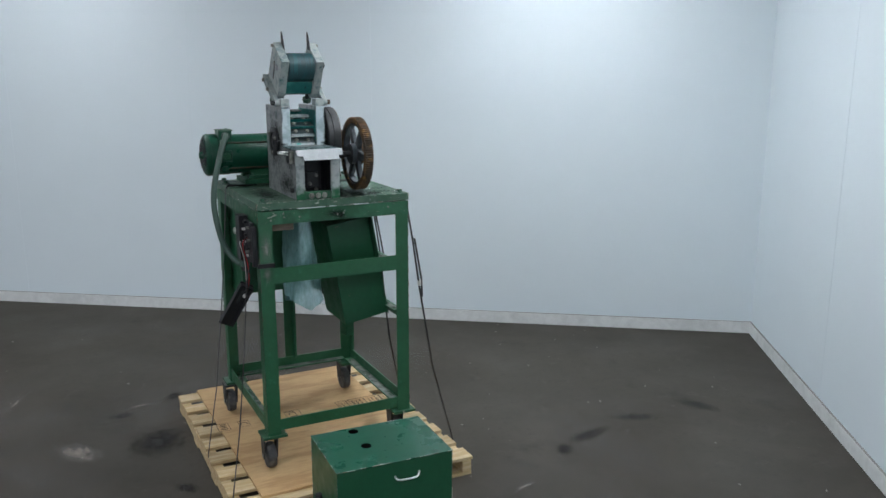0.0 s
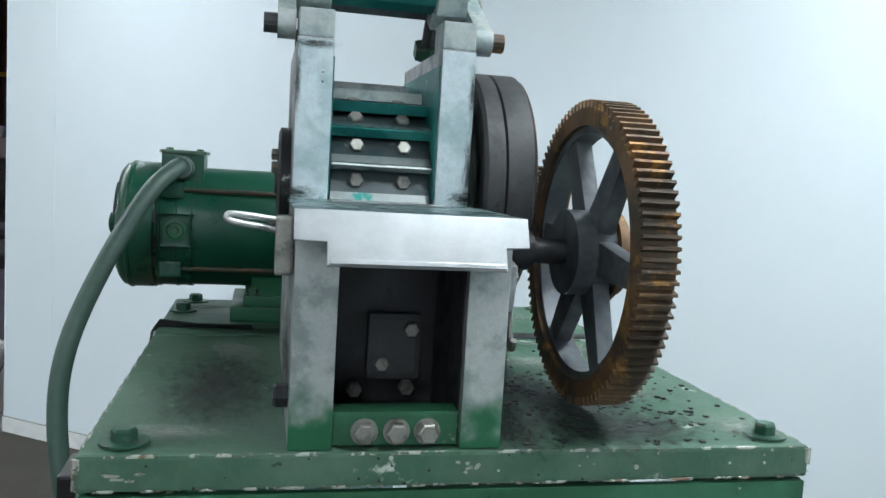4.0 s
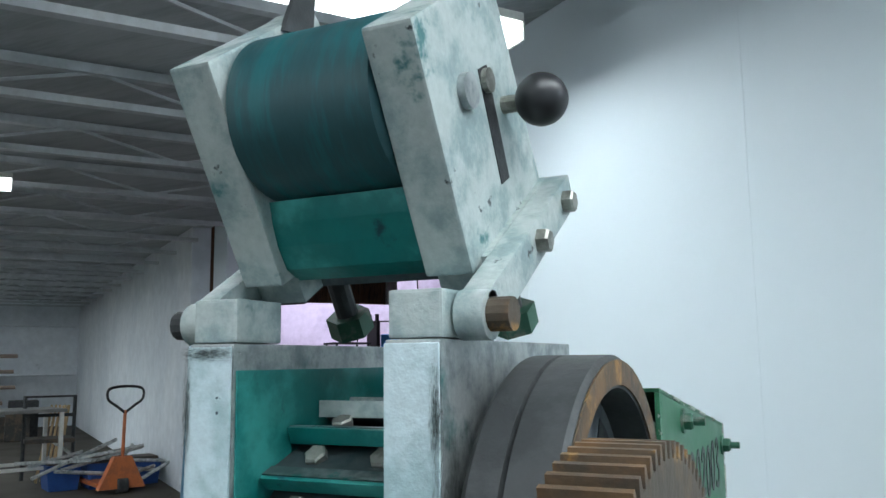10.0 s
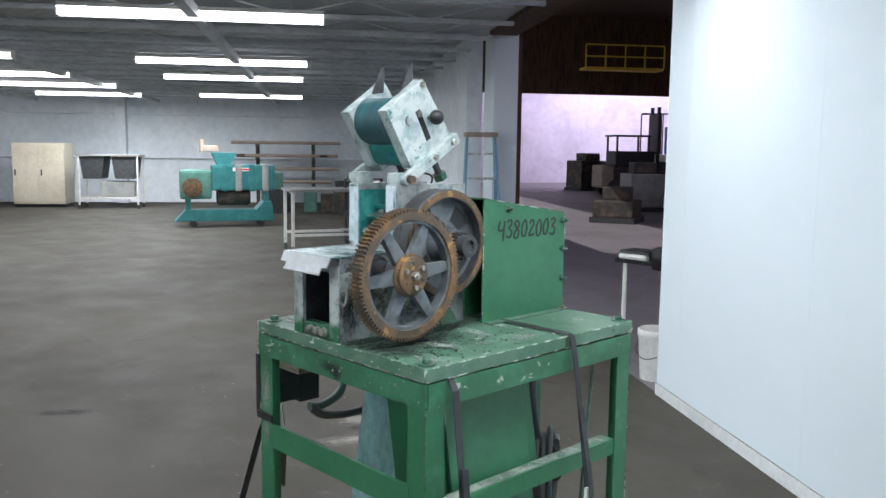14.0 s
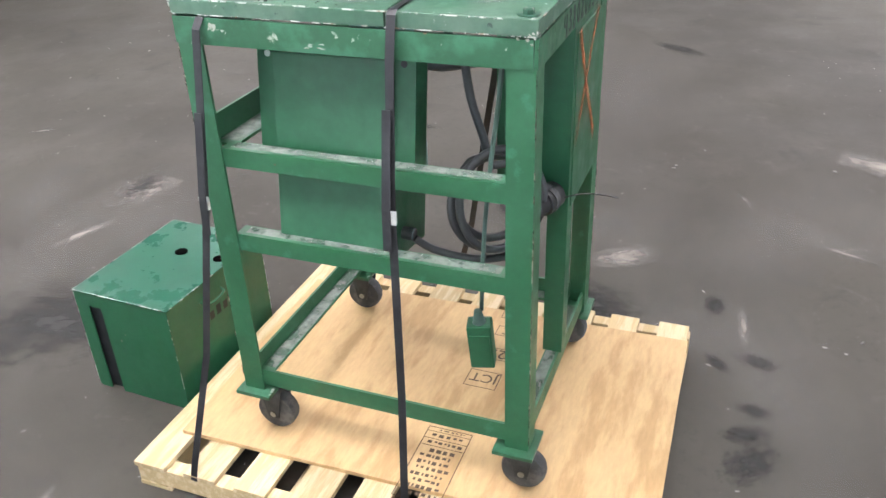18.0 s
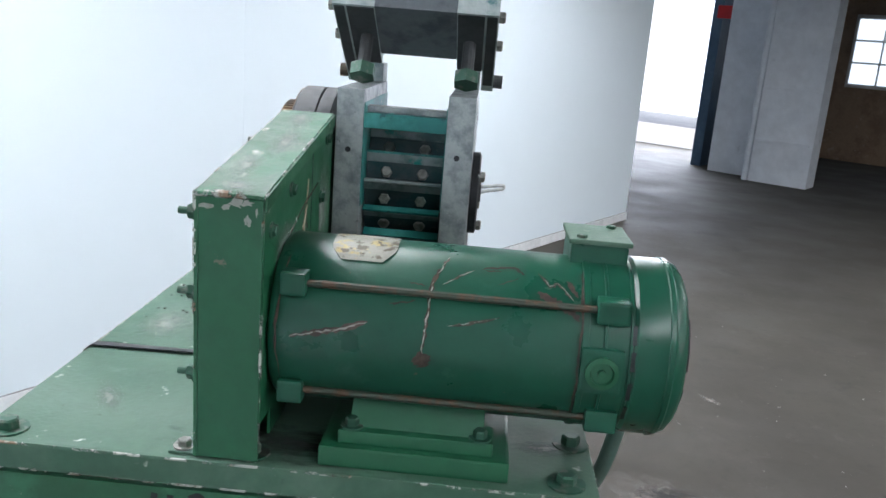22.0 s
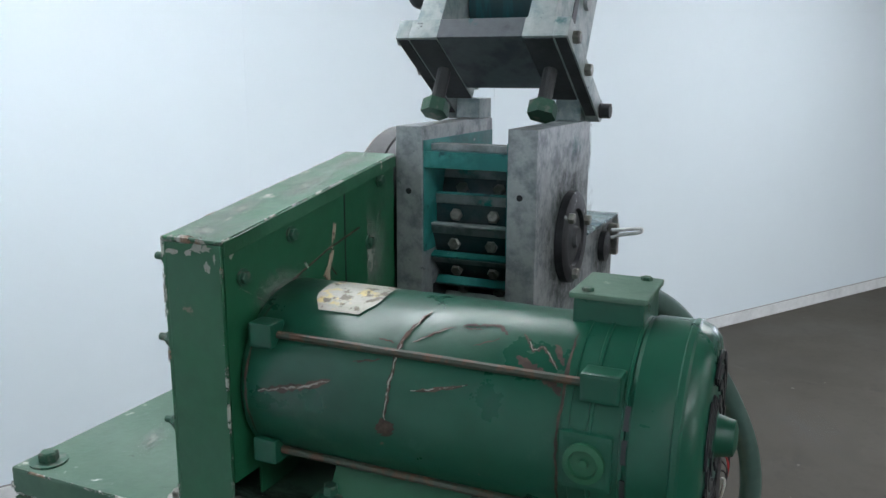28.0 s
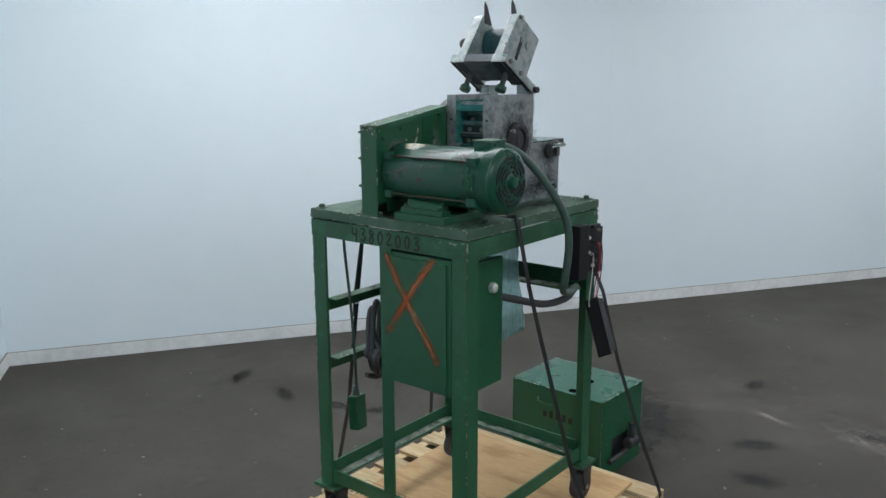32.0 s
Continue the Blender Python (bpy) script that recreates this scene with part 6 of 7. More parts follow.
# ---- plastic film discharge sleeve
random.seed(3)
sv = B()
rows_, ring = 15, 26
prev = None
for j in range(rows_):
    t = j / (rows_ - 1)
    z = ZT - 0.085 - 0.365 * t
    cx, cy = 0.222 + 0.008 * t, 0.245 - 0.004 * t
    rx, ry = 0.050 + 0.024 * t, 0.068 + 0.024 * t
    cur = []
    for i in range(ring):
        w = 2 * math.pi * i / ring
        f = 1 + 0.13 * math.sin(3 * w + 2.3 * t) * t + 0.08 * math.sin(7 * w + 5 * t) + random.uniform(-0.03, 0.03)
        cur.append(sv.verts.new((cx + rx * f * math.cos(w), cy + ry * f * math.sin(w), z + (0.03 * math.sin(w * 2 + 1) * t if j == rows_ - 1 else 0))))
    if prev:
        for i in range(ring):
            sv.faces.new((prev[i], prev[(i + 1) % ring], cur[(i + 1) % ring], cur[i]))
    prev = cur
solid("plastic_sleeve", sv, BAG, "crumpled clear bluish plastic sleeve hanging below the cutter", "plastic sleeve", smooth=80)

# ---- cables, straps, fittings
def cable(name, pts, r, material, label, category="cable", n=8, seg=10):
    return solid(name, sweep(B(), smooth_line([(p[0], p[1], p[2] + ZT) for p in pts], n), r, seg), material, label, category, smooth=60)


cable("motor_conduit", [(0.018, 0.552, 0.207), (0.012, 0.515, 0.206), (-0.016, 0.460, 0.170), (-0.055, 0.395, 0.085), (-0.082, 0.35, 0.0), (-0.086, 0.33, -0.08), (-0.070, 0.315, -0.18), (-0.045, 0.285, -0.243), (-0.028, 0.215, -0.264), (-0.022, 0.165, -0.258)], 0.0115, CONDUIT, "thick green-grey flexible conduit from the motor", "conduit")
gl = lathe(B(), [(0.0, 0.016), (-0.012, 0.016), (-0.014, 0.0135), (-0.03, 0.0135)], (0.018, 0.5515, 0.207), "y", 18)
part("conduit_gland", gl, CONDUIT, mo, "ribbed conduit gland", 40)
cable("lower_conduit", [(-0.018, 0.168, -0.262), (-0.01, 0.21, -0.288), (0.012, 0.30, -0.292), (0.05, 0.40, -0.262), (0.10, 0.48, -0.235)], 0.0115, CABLE, "thick dark conduit looping under the stand", "conduit")
loop = []
for i in range(46):
    w = radians(100 + i * 24)
    rr = (0.092 - 0.012 * math.sin(i * 0.21)) * math.cos(w)
    loop.append((0.425 + 0.0009 * i - 0.55 * rr, 0.572 + 0.0006 * i + 0.80 * rr, -0.415 + (0.105 - 0.012 * math.sin(i * 0.17)) * math.sin(w)))
cable("cable_coil", [(0.45, 0.52, -0.09), (0.44, 0.53, -0.20)] + loop, 0.0085, CABLE, "coil of thick dark rubber cable under the stand", n=4)
cable("enclosure_cable", [(0.505, 0.425, -0.497), (0.49, 0.46, -0.525), (0.47, 0.53, -0.545), (0.45, 0.59, -0.545), (0.44, 0.65, -0.52)], 0.0085, CABLE, "dark cable leaving the control box")
cable("plug_lead", [(0.44, 0.635, -0.36), (0.38, 0.66, -0.40), (0.34, 0.672, -0.425), (0.31, 0.68, -0.43)], 0.010, CABLE, "dark cable to the power plug")
plg = thing("power_plug", "large black power plug lying on the lower rail", "plug", pose(0.40, 0.655, ZT - 0.442) @ pose(0, 0, 0, 0, 0, 165))
part("body", lathe(B(), [(-0.04, 0.012), (-0.032, 0.020), (0.02, 0.024), (0.022, 0.029), (0.075, 0.029), (0.077, 0.024)], (0, 0, 0), "x", 24), BLACK, plg, "", 40)
part("collar", lathe(B(), [(0.035, 0.031), (0.052, 0.031)], (0, 0, 0), "x", 24), RUBBER, plg, "", 40)
part("tape_wrap", lathe(B(), [(-0.03, 0.022), (-0.012, 0.023)], (0, 0, 0), "x", 16), CABLE, plg)
cable("cable_tie", [(0.36, 0.68, -0.44), (0.30, 0.74, -0.445), (0.25, 0.80, -0.47)], 0.0018, BLACK, "loose black cable tie end", "cable tie", 5, 6)
pn = thing("pendant_plug", "green painted outlet box hanging on a cord", "outlet box", pose(0.553, 0.584, ZT - 0.69, 4, 6, 12))
part("body", bx(-0.019, 0.019, -0.026, 0.026, -0.062, 0.052, 0.006), GREEN, pn)
part("neck", lathe(B(), [(0.052, 0.014), (0.066, 0.011), (0.082, 0.008)], (0, 0, 0), "z", 14), CONDUIT, pn, "", 40)
cd_ = sweep(B(), smooth_line([(0.55, 0.628, ZT - 0.085), (0.551, 0.622, ZT - 0.16), (0.552, 0.605, ZT - 0.30), (0.553, 0.592, ZT - 0.45), (0.553, 0.585, ZT - 0.612)], 8), 0.0045, 8)
bmesh.ops.transform(cd_, matrix=pose(0.553, 0.584, ZT - 0.69, 4, 6, 12).inverted(), verts=cd_.verts)
part("cord", cd_, CONDUIT, pn, "thin green cord", 60)
part("face", bx(0.019, 0.0215, -0.021, 0.021, -0.055, 0.030, 0.001), GREEN, pn)


def strap(pts, label):
    st = thing("strap", label, "strap", pose(0, 0, 0), group="tie-down straps")
    part("band", sweep(B(), [(p[0], p[1], p[2] + ZT) for p in pts], 0, flat=(0.0014, 0.017), side=(1, 0, 0.15)), STRAP, st)
    return st


s1 = strap([(0.612, 0.066, -0.03), (0.628, 0.064, -0.05), (0.655, 0.058, -0.22), (0.675, 0.045, -0.40), (0.715, 0.0, -0.75), (0.775, -0.055, -1.045), (0.782, -0.06, -1.085)], "black plastic strap tying the stand to the pallet")
part("tail", sweep(B(), [(0.662, 0.060, ZT - 0.20), (0.688, 0.052, ZT - 0.37), (0.69, 0.048, ZT - 0.45)], 0, flat=(0.0014, 0.017), side=(1, 0, 0.15)), STRAP, s1)
part("seal", bx(0.672, 0.680, 0.035, 0.055, ZT - 0.40, ZT - 0.372, 0.001), WHITEP, s1, "crimped metal strap seal")
s2 = strap([(0.395, 0.448, 0.0035), (0.50, 0.451, 0.003), (0.606, 0.454, 0.0028), (0.616, 0.454, -0.004), (0.632, 0.453, -0.08), (0.668, 0.454, -0.33), (0.715, 0.468, -0.75), (0.775, 0.482, -1.045), (0.782, 0.484, -1.085)], "black plastic strap over the stand top")
part("tail", sweep(B(), [(0.650, 0.449, ZT - 0.16), (0.684, 0.450, ZT - 0.34), (0.69, 0.45, ZT - 0.42)], 0, flat=(0.0014, 0.017), side=(1, 0, 0.15)), STRAP, s2)
part("seal", bx(0.668, 0.676, 0.446, 0.464, ZT - 0.372, ZT - 0.345, 0.001), WHITEP, s2, "crimped metal strap seal")
s3 = strap([(0.12, 0.47, 0.0035), (0.05, 0.478, 0.003), (0.003, 0.482, 0.003), (-0.007, 0.482, -0.005), (-0.028, 0.450, -0.20), (-0.06, 0.405, -0.42), (-0.12, 0.33, -0.80), (-0.186, 0.25, -1.06), (-0.189, 0.248, -1.085)], "black plastic strap over the stand top")
s4 = strap([(-0.012, 0.060, -0.19), (-0.045, 0.030, -0.30), (-0.08, -0.03, -0.55), (-0.13, -0.11, -0.82), (-0.186, -0.185, -1.06), (-0.189, -0.19, -1.085)], "black plastic strap tying the stand to the pallet")

# open switch unit and the hanging pedal cover on the front left leg
sw = thing("switch_unit", "open black switch unit with bare wiring strapped to a stand leg", "switch", pose(0, 0, ZT))
part("back_plate", bx(-0.040, -0.006, 0.125, 0.185, -0.235, -0.062, 0.003), BLACK, sw)
part("front_plate", bx(-0.022, -0.004, 0.004, 0.024, -0.238, -0.086, 0.004), BLACK, sw)
part("board", bx(-0.022, -0.008, 0.020, 0.125, -0.225, -0.075, 0.002), DARK, sw)
random.seed(9)
for k in range(9):
    y, z = 0.03 + random.uniform(0, 0.08), -0.21 + k * 0.016
    part("terminal", bx(-0.034, -0.022, y, y + 0.010, z, z + 0.009, 0.001), (WHITEP, BOLT, DARK)[k % 3], sw)
for k, mt in enumerate((BLACK, RED, BLACK, DARK, WHITEP)):
    y = 0.035 + 0.015 * k
    pts = [(-0.030, y, ZT - 0.12 - 0.012 * k), (-0.045, y + 0.01, ZT - 0.16), (-0.034, y - 0.008, ZT - 0.23), (-0.030, y, ZT - 0.29 - 0.01 * k), (-0.035, 0.07, ZT - 0.35)]
    part("wire", sweep(B(), [Vector(p) - Vector((0, 0, ZT)) for p in smooth_line(pts, 5)], 0.0016, 6), mt, sw)
part("band", bx(-0.008, 0.058, -0.002, 0.0025, -0.245, -0.228), BLACK, sw)
pd = thing("pedal_cover", "scuffed black pedal trough hanging by its wires", "pedal", pose(-0.030, 0.085, ZT - 0.315) @ pose(0, 0, 0, 14, 27, 0))
tr = B()
box(tr, -0.026, 0.026, -0.006, 0.0, -0.19, 0.0, 0.002)
box(tr, -0.026, -0.022, -0.030, -0.006, -0.18, -0.005, 0.001)
box(tr, 0.022, 0.026, -0.030, -0.006, -0.18, -0.005, 0.001)
box(tr, -0.022, 0.022, -0.030, -0.006, -0.012, -0.005, 0.001)
part("trough", tr, BLACK, pd)
part("slot", bx(-0.006, 0.006, -0.0075, -0.0062, -0.09, -0.03), CAST, pd)
part("eyelet", lathe(B(), [(-0.010, 0.008), (-0.006, 0.008)], (0.014, 0, -0.05), "y", 14), WHITEP, pd)

# ---- marks and crumbs on the stand top, floor stains
random.seed(21)
cr = B()
for k in range(520):
    x, y = random.gauss(0.44, 0.09), random.gauss(0.12, 0.11)
    if not (0.335 < x < 0.60 and 0.005 < y < 0.43):
        continue
    s = random.uniform(0.0006, 0.0022)
    box(cr, x - s, x + s, y - s, y + s, 0.0002, s, 0, pose(0, 0, ZT))
solid("pellet_crumbs", cr, INK, "dark plastic crumbs scattered on the stand top", "crumbs", kind="stuff")


def blotch(name, x, y, rx, ry, material, label, z=0.0012, turn=0.0):
    b = B()
    bmesh.ops.create_circle(b, cap_ends=True, segments=32, radius=1.0)
    m = pose(x, y, z, 0, 0, turn) @ Matrix.Diagonal((rx * 1.5, ry * 1.5, 1, 1))
    return solid(name, b, material, label, "stain", group="floor stains", m=m)


for i, (x, y, rx, ry) in enumerate((
        (-0.64, -1.35, 0.11, 0.06), (-0.27, -0.97, 0.10, 0.05), (-0.18, 1.17, 0.05, 0.03), (0.14, 1.15, 0.055, 0.03), (0.24, 1.17, 0.08, 0.05), (-0.44, 1.03, 0.05, 0.03),
        (-0.14, 1.06, 0.04, 0.02), (0.04, 1.17, 0.04, 0.025), (2.12, -0.11, 0.10, 0.04), (1.75, -0.09, 0.10, 0.035), (1.43, -0.15, 0.10, 0.03), (1.25, -0.22, 0.05, 0.03),
        (-0.03, -1.66, 0.07, 0.04), (0.26, -0.93, 0.34, 0.20), (-0.33, 0.66, 0.10, 0.13), (-0.38, -0.66, 0.09, 0.055), (-1.83, 1.75, 0.055, 0.04), (-1.94, 2.17, 0.06, 0.03),
        (-0.29, 0.17, 0.05, 0.03), (0.45, 1.30, 0.05, 0.035), (-0.9, 0.2, 0.06, 0.03), (-3.2, 0.6, 0.16, 0.05), (-1.6, -0.5, 0.12, 0.04))):
    blotch("floor_stain", x, y, rx, ry, STAIN, "dark oily stain on the concrete floor", 0.0012 + 0.0001 * i, 37 * i)
for i, (x, y, rx, ry) in enumerate(((-1.87, 1.85, 0.30, 0.15), (-2.35, 2.42, 0.22, 0.10), (-1.70, 1.60, 0.20, 0.09), (-2.05, 2.15, 0.26, 0.07), (-0.66, 0.70, 0.13, 0.07), (-0.62, -1.33, 0.16, 0.12), (-0.35, 1.12, 0.10, 0.015), (-1.23, 1.08, 0.05, 0.008), (-0.90, 1.43, 0.12, 0.010), (-0.62, 0.71, 0.05, 0.02), (-1.04, -2.28, 0.05, 0.02), (-0.22, -1.30, 0.14, 0.03), (0.92, -0.42, 0.06, 0.012))):
    blotch("floor_dust", x, y, rx, ry, DUSTY, "pale dust patch round a hole in the floor", 0.0006 + 0.00005 * i, 31 * i)
for i, (x, y, rx, ry) in enumerate(((-0.45, -1.15, 0.45, 0.28), (-0.06, 1.22, 0.50, 0.20), (0.04, -1.30, 0.42, 0.22), (-0.28, 0.95, 0.28, 0.22), (0.95, -0.95, 0.55, 0.30), (-0.2, -2.57, 0.35, 0.18), (0.9, 1.3, 0.4, 0.25), (-1.0, 1.2, 0.5, 0.25), (-0.25, -1.45, 0.30, 0.12), (-0.50, -1.75, 0.35, 0.16), (0.05, -1.55, 0.22, 0.10), (-0.95, 1.45, 0.35, 0.10), (1.45, -0.25, 0.40, 0.16), (-0.85, 0.55, 0.40, 0.22), (-1.3, -0.9, 0.5, 0.2), (0.3, 1.75, 0.4, 0.2), (-2.4, 0.4, 0.8, 0.35), (-2.9, -1.6, 0.9, 0.3))):
    blotch("trodden_dust", x, y, rx, ry, DUST_FAINT, "faint trodden dust on the concrete floor", 0.0002 + 0.00004 * i, 23 * i)
random.seed(31)
cb = B()
for k in range(290):
    x, y = random.uniform(-3.5, 2.5), random.uniform(-3.5, 2.5)
    s = random.uniform(0.0015, 0.0045)
    box(cb, -s, s * random.uniform(1, 3), -s * 0.5, s * 0.5, 0.0002, s * 0.6, 0, pose(x, y, 0, 0, 0, random.uniform(0, 180)))
solid("floor_litter", cb, DUST, "small pale scraps scattered on the floor", "litter", kind="stuff")

# ---------------------------------------------------------------- equipment standing about the hall
def H(name, label, cat, u, v, turn=0.0, z=0.0, group=""):
    return thing(name, label, cat, hall_pose(u, v, z, turn), group)


def wtable(ob, w, d, h, top, leg, r=0.02):
    part("tabletop", bx(-d / 2, d / 2, -w / 2, w / 2, h - 0.04, h, 0.006), top, ob)
    for sx in (-1, 1):
        for sy in (-1, 1):
            part("leg", bx(sx * (d / 2 - 0.05) - r, sx * (d / 2 - 0.05) + r, sy * (w / 2 - 0.05) - r, sy * (w / 2 - 0.05) + r, 0.10, h - 0.04), leg, ob)
            part("caster", lathe(B(), [(-0.02, 0.05), (0.02, 0.05)], (sx * (d / 2 - 0.05), sy * (w / 2 - 0.05), 0.05), "y", 16), RUBBER, ob)
    part("lower_rail", bx(-d / 2 + 0.05, -d / 2 + 0.08, -w / 2 + 0.05, w / 2 - 0.05, 0.25, 0.29), leg, ob)
    part("lower_rail", bx(d / 2 - 0.08, d / 2 - 0.05, -w / 2 + 0.05, w / 2 - 0.05, 0.25, 0.29), leg, ob)


t = H("work_table", "pale steel work table on casters", "table", 13.1, 1.9, 12)
wtable(t, 1.32, 0.75, 0.96, GREYPAINT, WHITEP, 0.022)
for k in range(5):
    brd = sweep(B(), [hall(13.55 + 0.03 * k, 1.45 - 0.06 * k, 0.02), hall(14.05, 1.27 - 0.05 * k, 0.95)], 0, flat=(0.05, 0.02))
    solid("leaning_board", brd, PINE, "bare board leaning behind the work table", "board", group="leaning boards")

# pallet jack
pj = H("pallet_jack", "orange hand pallet jack with upright handle", "pallet jack", 12.25, 0.62, 10)
part("pump_body", prism(B(), [(-0.27, 0.05), (0.27, 0.05), (0.10, 0.42), (-0.10, 0.42)], "x", -0.06, 0.06, 0.01), JACK, pj)
part("handle_bar", sweep(B(), [(-0.02, 0, 0.40), (-0.05, 0, 0.95)], 0.02, 8), JACK, pj)
part("handle_loop", sweep(B(), smooth_line([(-0.05, 0, 0.92), (-0.05, -0.10, 1.0), (-0.05, -0.20, 1.08), (-0.05, -0.19, 1.20), (-0.05, 0, 1.23), (-0.05, 0.19, 1.20), (-0.05, 0.20, 1.08), (-0.05, 0.10, 1.0), (-0.05, 0, 0.92)], 4), 0.016, 8), BLACK, pj)
for s in (-1, 1):
    part("fork", bx(0.05, 1.15, s * 0.18 - 0.08, s * 0.18 + 0.08, 0.07, 0.12, 0.01), JACK, pj)
part("steer_wheel", lathe(B(), [(-0.06, 0.09), (0.06, 0.09)], (-0.02, 0, 0.09), "y", 18), RUBBER, pj)
# heap of pipes and bins behind the jack
hp = B()
random.seed(5)
for k in range(16):
    p = Vector((12.7 + random.uniform(-0.3, 0.5), 0.5 + random.uniform(-0.3, 0.9), 0.12 + random.uniform(0, 0.35)))
    d = Vector((random.uniform(-0.2, 0.2), random.uniform(-0.5, 0.5), random.uniform(-0.1, 0.2)))
    sweep(hp, [hall(*(p - d)), hall(*(p + d))], 0.022, 6)
solid("pipe_offcuts", hp, ALU, "heap of metal pipe offcuts by the wall", "pipes", kind="stuff")
for u, v, s in ((12.9, 0.75, 0.24), (12.95, 1.22, 0.20), (13.0, 0.3, 0.22)):
    bn = H("storage_bin", "blue plastic storage bin with metal parts", "bin", u, v, 8, group="storage bins")
    part("tub", prism(B(), [(-s * 0.8, 0), (s * 0.8, 0), (s, 0.30), (-s, 0.30)], "x", -0.2, 0.2, 0.01), BLUE, bn)
    part("fill", bx(-0.17, 0.17, -s * 0.85, s * 0.85, 0.27, 0.34, 0.03), SCRAP, bn)
hr = H("hand_rail_cart", "dark steel cart with a tall frame", "cart", 13.2, 1.35)
part("frame", sweep(B(), [(0, -0.28, 0.1), (0, -0.28, 1.10), (0, 0.28, 1.10), (0, 0.28, 0.1)], 0.025, 8), CAST, hr)
part("shelf", bx(-0.25, 0.25, -0.28, 0.28, 0.55, 0.60, 0.01), SCRAP, hr)
part("crossbar", bx(-0.02, 0.02, -0.28, 0.28, 0.85, 0.89), CAST, hr)

# ladder against the pier
ld = thing("stepladder", "blue fibreglass stepladder folded against the pier", "ladder", hall_pose(10.62, -0.02, 0, 0))
for s in (-1, 1):
    part("rail", sweep(B(), [(-0.10, s * 0.27, 0), (0.16, s * 0.18, 1.76)], 0, flat=(0.07, 0.03)), LADDER, ld)
    part("rear_rail", sweep(B(), [(0.16, s * 0.25, 0), (0.20, s * 0.18, 1.74)], 0, flat=(0.04, 0.025)), LADDER, ld)
for k in range(5):
    t_ = (k + 0.8) / 5.6
    w = 0.27 - 0.09 * t_
    part("tread", bx(-0.13 + 0.26 * t_, -0.05 + 0.26 * t_, -w, w, 1.76 * t_, 1.76 * t_ + 0.03, 0.004), ALU, ld)
part("cap", bx(0.06, 0.26, -0.21, 0.21, 1.74, 1.80, 0.015), TAN, ld, "tan ladder top cap")

# teal extruder
ex = H("extruder", "teal plastics extruder on a steel base", "extruder", 17.2, 3.9, 10)
part("base_frame", prism(B(), [(-0.95, 0.12), (0.95, 0.12), (0.75, 0.34), (-0.6, 0.34), (-0.75, 0.50), (-0.9, 0.50)], "x", -0.28, 0.28, 0.01), MACHTEAL, ex)
part("barrel_cover", bx(-0.26, 0.26, -0.98, 0.25, 0.72, 1.22, 0.05), MACHTEAL, ex)
part("gearbox", bx(-0.28, 0.28, 0.25, 0.85, 0.55, 1.12, 0.06), MACHGREEN, ex)
part("hopper", prism(B(), [(-0.09, 1.12), (0.09, 1.12), (0.24, 1.46), (-0.24, 1.46)], "x", -0.2, 0.2, 0.01), MACHTEAL, ex)
part("hopper_motor", bx(-0.1, 0.1, 0.10, 0.40, 1.48, 1.60, 0.03), TAN, ex)
part("hopper_post", lathe(B(), [(1.46, 0.05), (1.72, 0.05)], (0, 0.42, 0), "z", 12), TAN, ex)
part("fan_guard", lathe(B(), [(-0.30, 0.19), (-0.33, 0.19), (-0.34, 0.10)], (0, 0.62, 0.78), "x", 24), RUST, ex, "round orange fan guard")
part("label_plate", bx(-0.268, -0.262, -0.55, -0.15, 1.10, 1.17), WHITEP, ex)
part("label_bar", bx(-0.272, -0.2685, -0.50, -0.20, 1.12, 1.15), RED, ex)
for y in (-0.7, 0.6):
    part("caster", lathe(B(), [(-0.2, 0.06), (0.2, 0.06)], (0, y, 0.06), "x", 14), RUBBER, ex)
ex2 = H("hopper_stand", "open steel stand with two dark hoppers", "stand", 22.2, 7.2)
wtable(ex2, 1.5, 0.8, 1.35, GREYPAINT, WHITEP, 0.02)
for y in (-0.38, 0.38):
    part("hopper", prism(B(), [(y - 0.30, 1.30), (y + 0.30, 1.30), (y + 0.22, 0.75), (y - 0.22, 0.75)], "x", -0.35, 0.35, 0.01), CAST, ex2)
part("lower_bin", bx(-0.3, 0.3, -0.6, 0.2, 0.30, 0.68, 0.02), GREYPAINT, ex2)

# pipe rack by the far wall
rk = H("pipe_rack", "dark cantilever rack loaded with long pipes", "rack", 23.4, 2.9)
for y in (-0.75, 0.75):
    part("upright", bx(-0.05, 0.05, y - 0.05, y + 0.05, 0, 1.75), SCRAP, rk)
    for z in (0.55, 0.9, 1.25, 1.6):
        part("arm", bx(-0.55, 0.02, y - 0.03, y + 0.03, z, z + 0.06), SCRAP, rk)
random.seed(14)
for z in (0.61, 0.96, 1.31, 1.66):
    for k in range(4):
        L_ = random.uniform(0.9, 1.45)
        o = random.uniform(-0.25, 0.25)
        part("pipe", lathe(B(), [(-L_ + o, 0.045), (L_ + o, 0.045)], (-0.12 - 0.11 * k, 0, z + 0.045), "y", 10), (SCRAP, TAN)[k % 2], rk, "", 50)
mc = H("scrap_machine", "dark greasy machine parts on the floor", "machine parts", 20.6, 2.2)
random.seed(15)
for k in range(9):
    x, y, s = random.uniform(-0.4, 0.4), random.uniform(-0.9, 0.9), random.uniform(0.12, 0.3)
    part("lump", bx(x - s, x + s, y - s, y + s, 0, random.uniform(0.3, 1.0), 0.03), (SCRAP, CAST, MACHGREEN)[k % 3], mc)

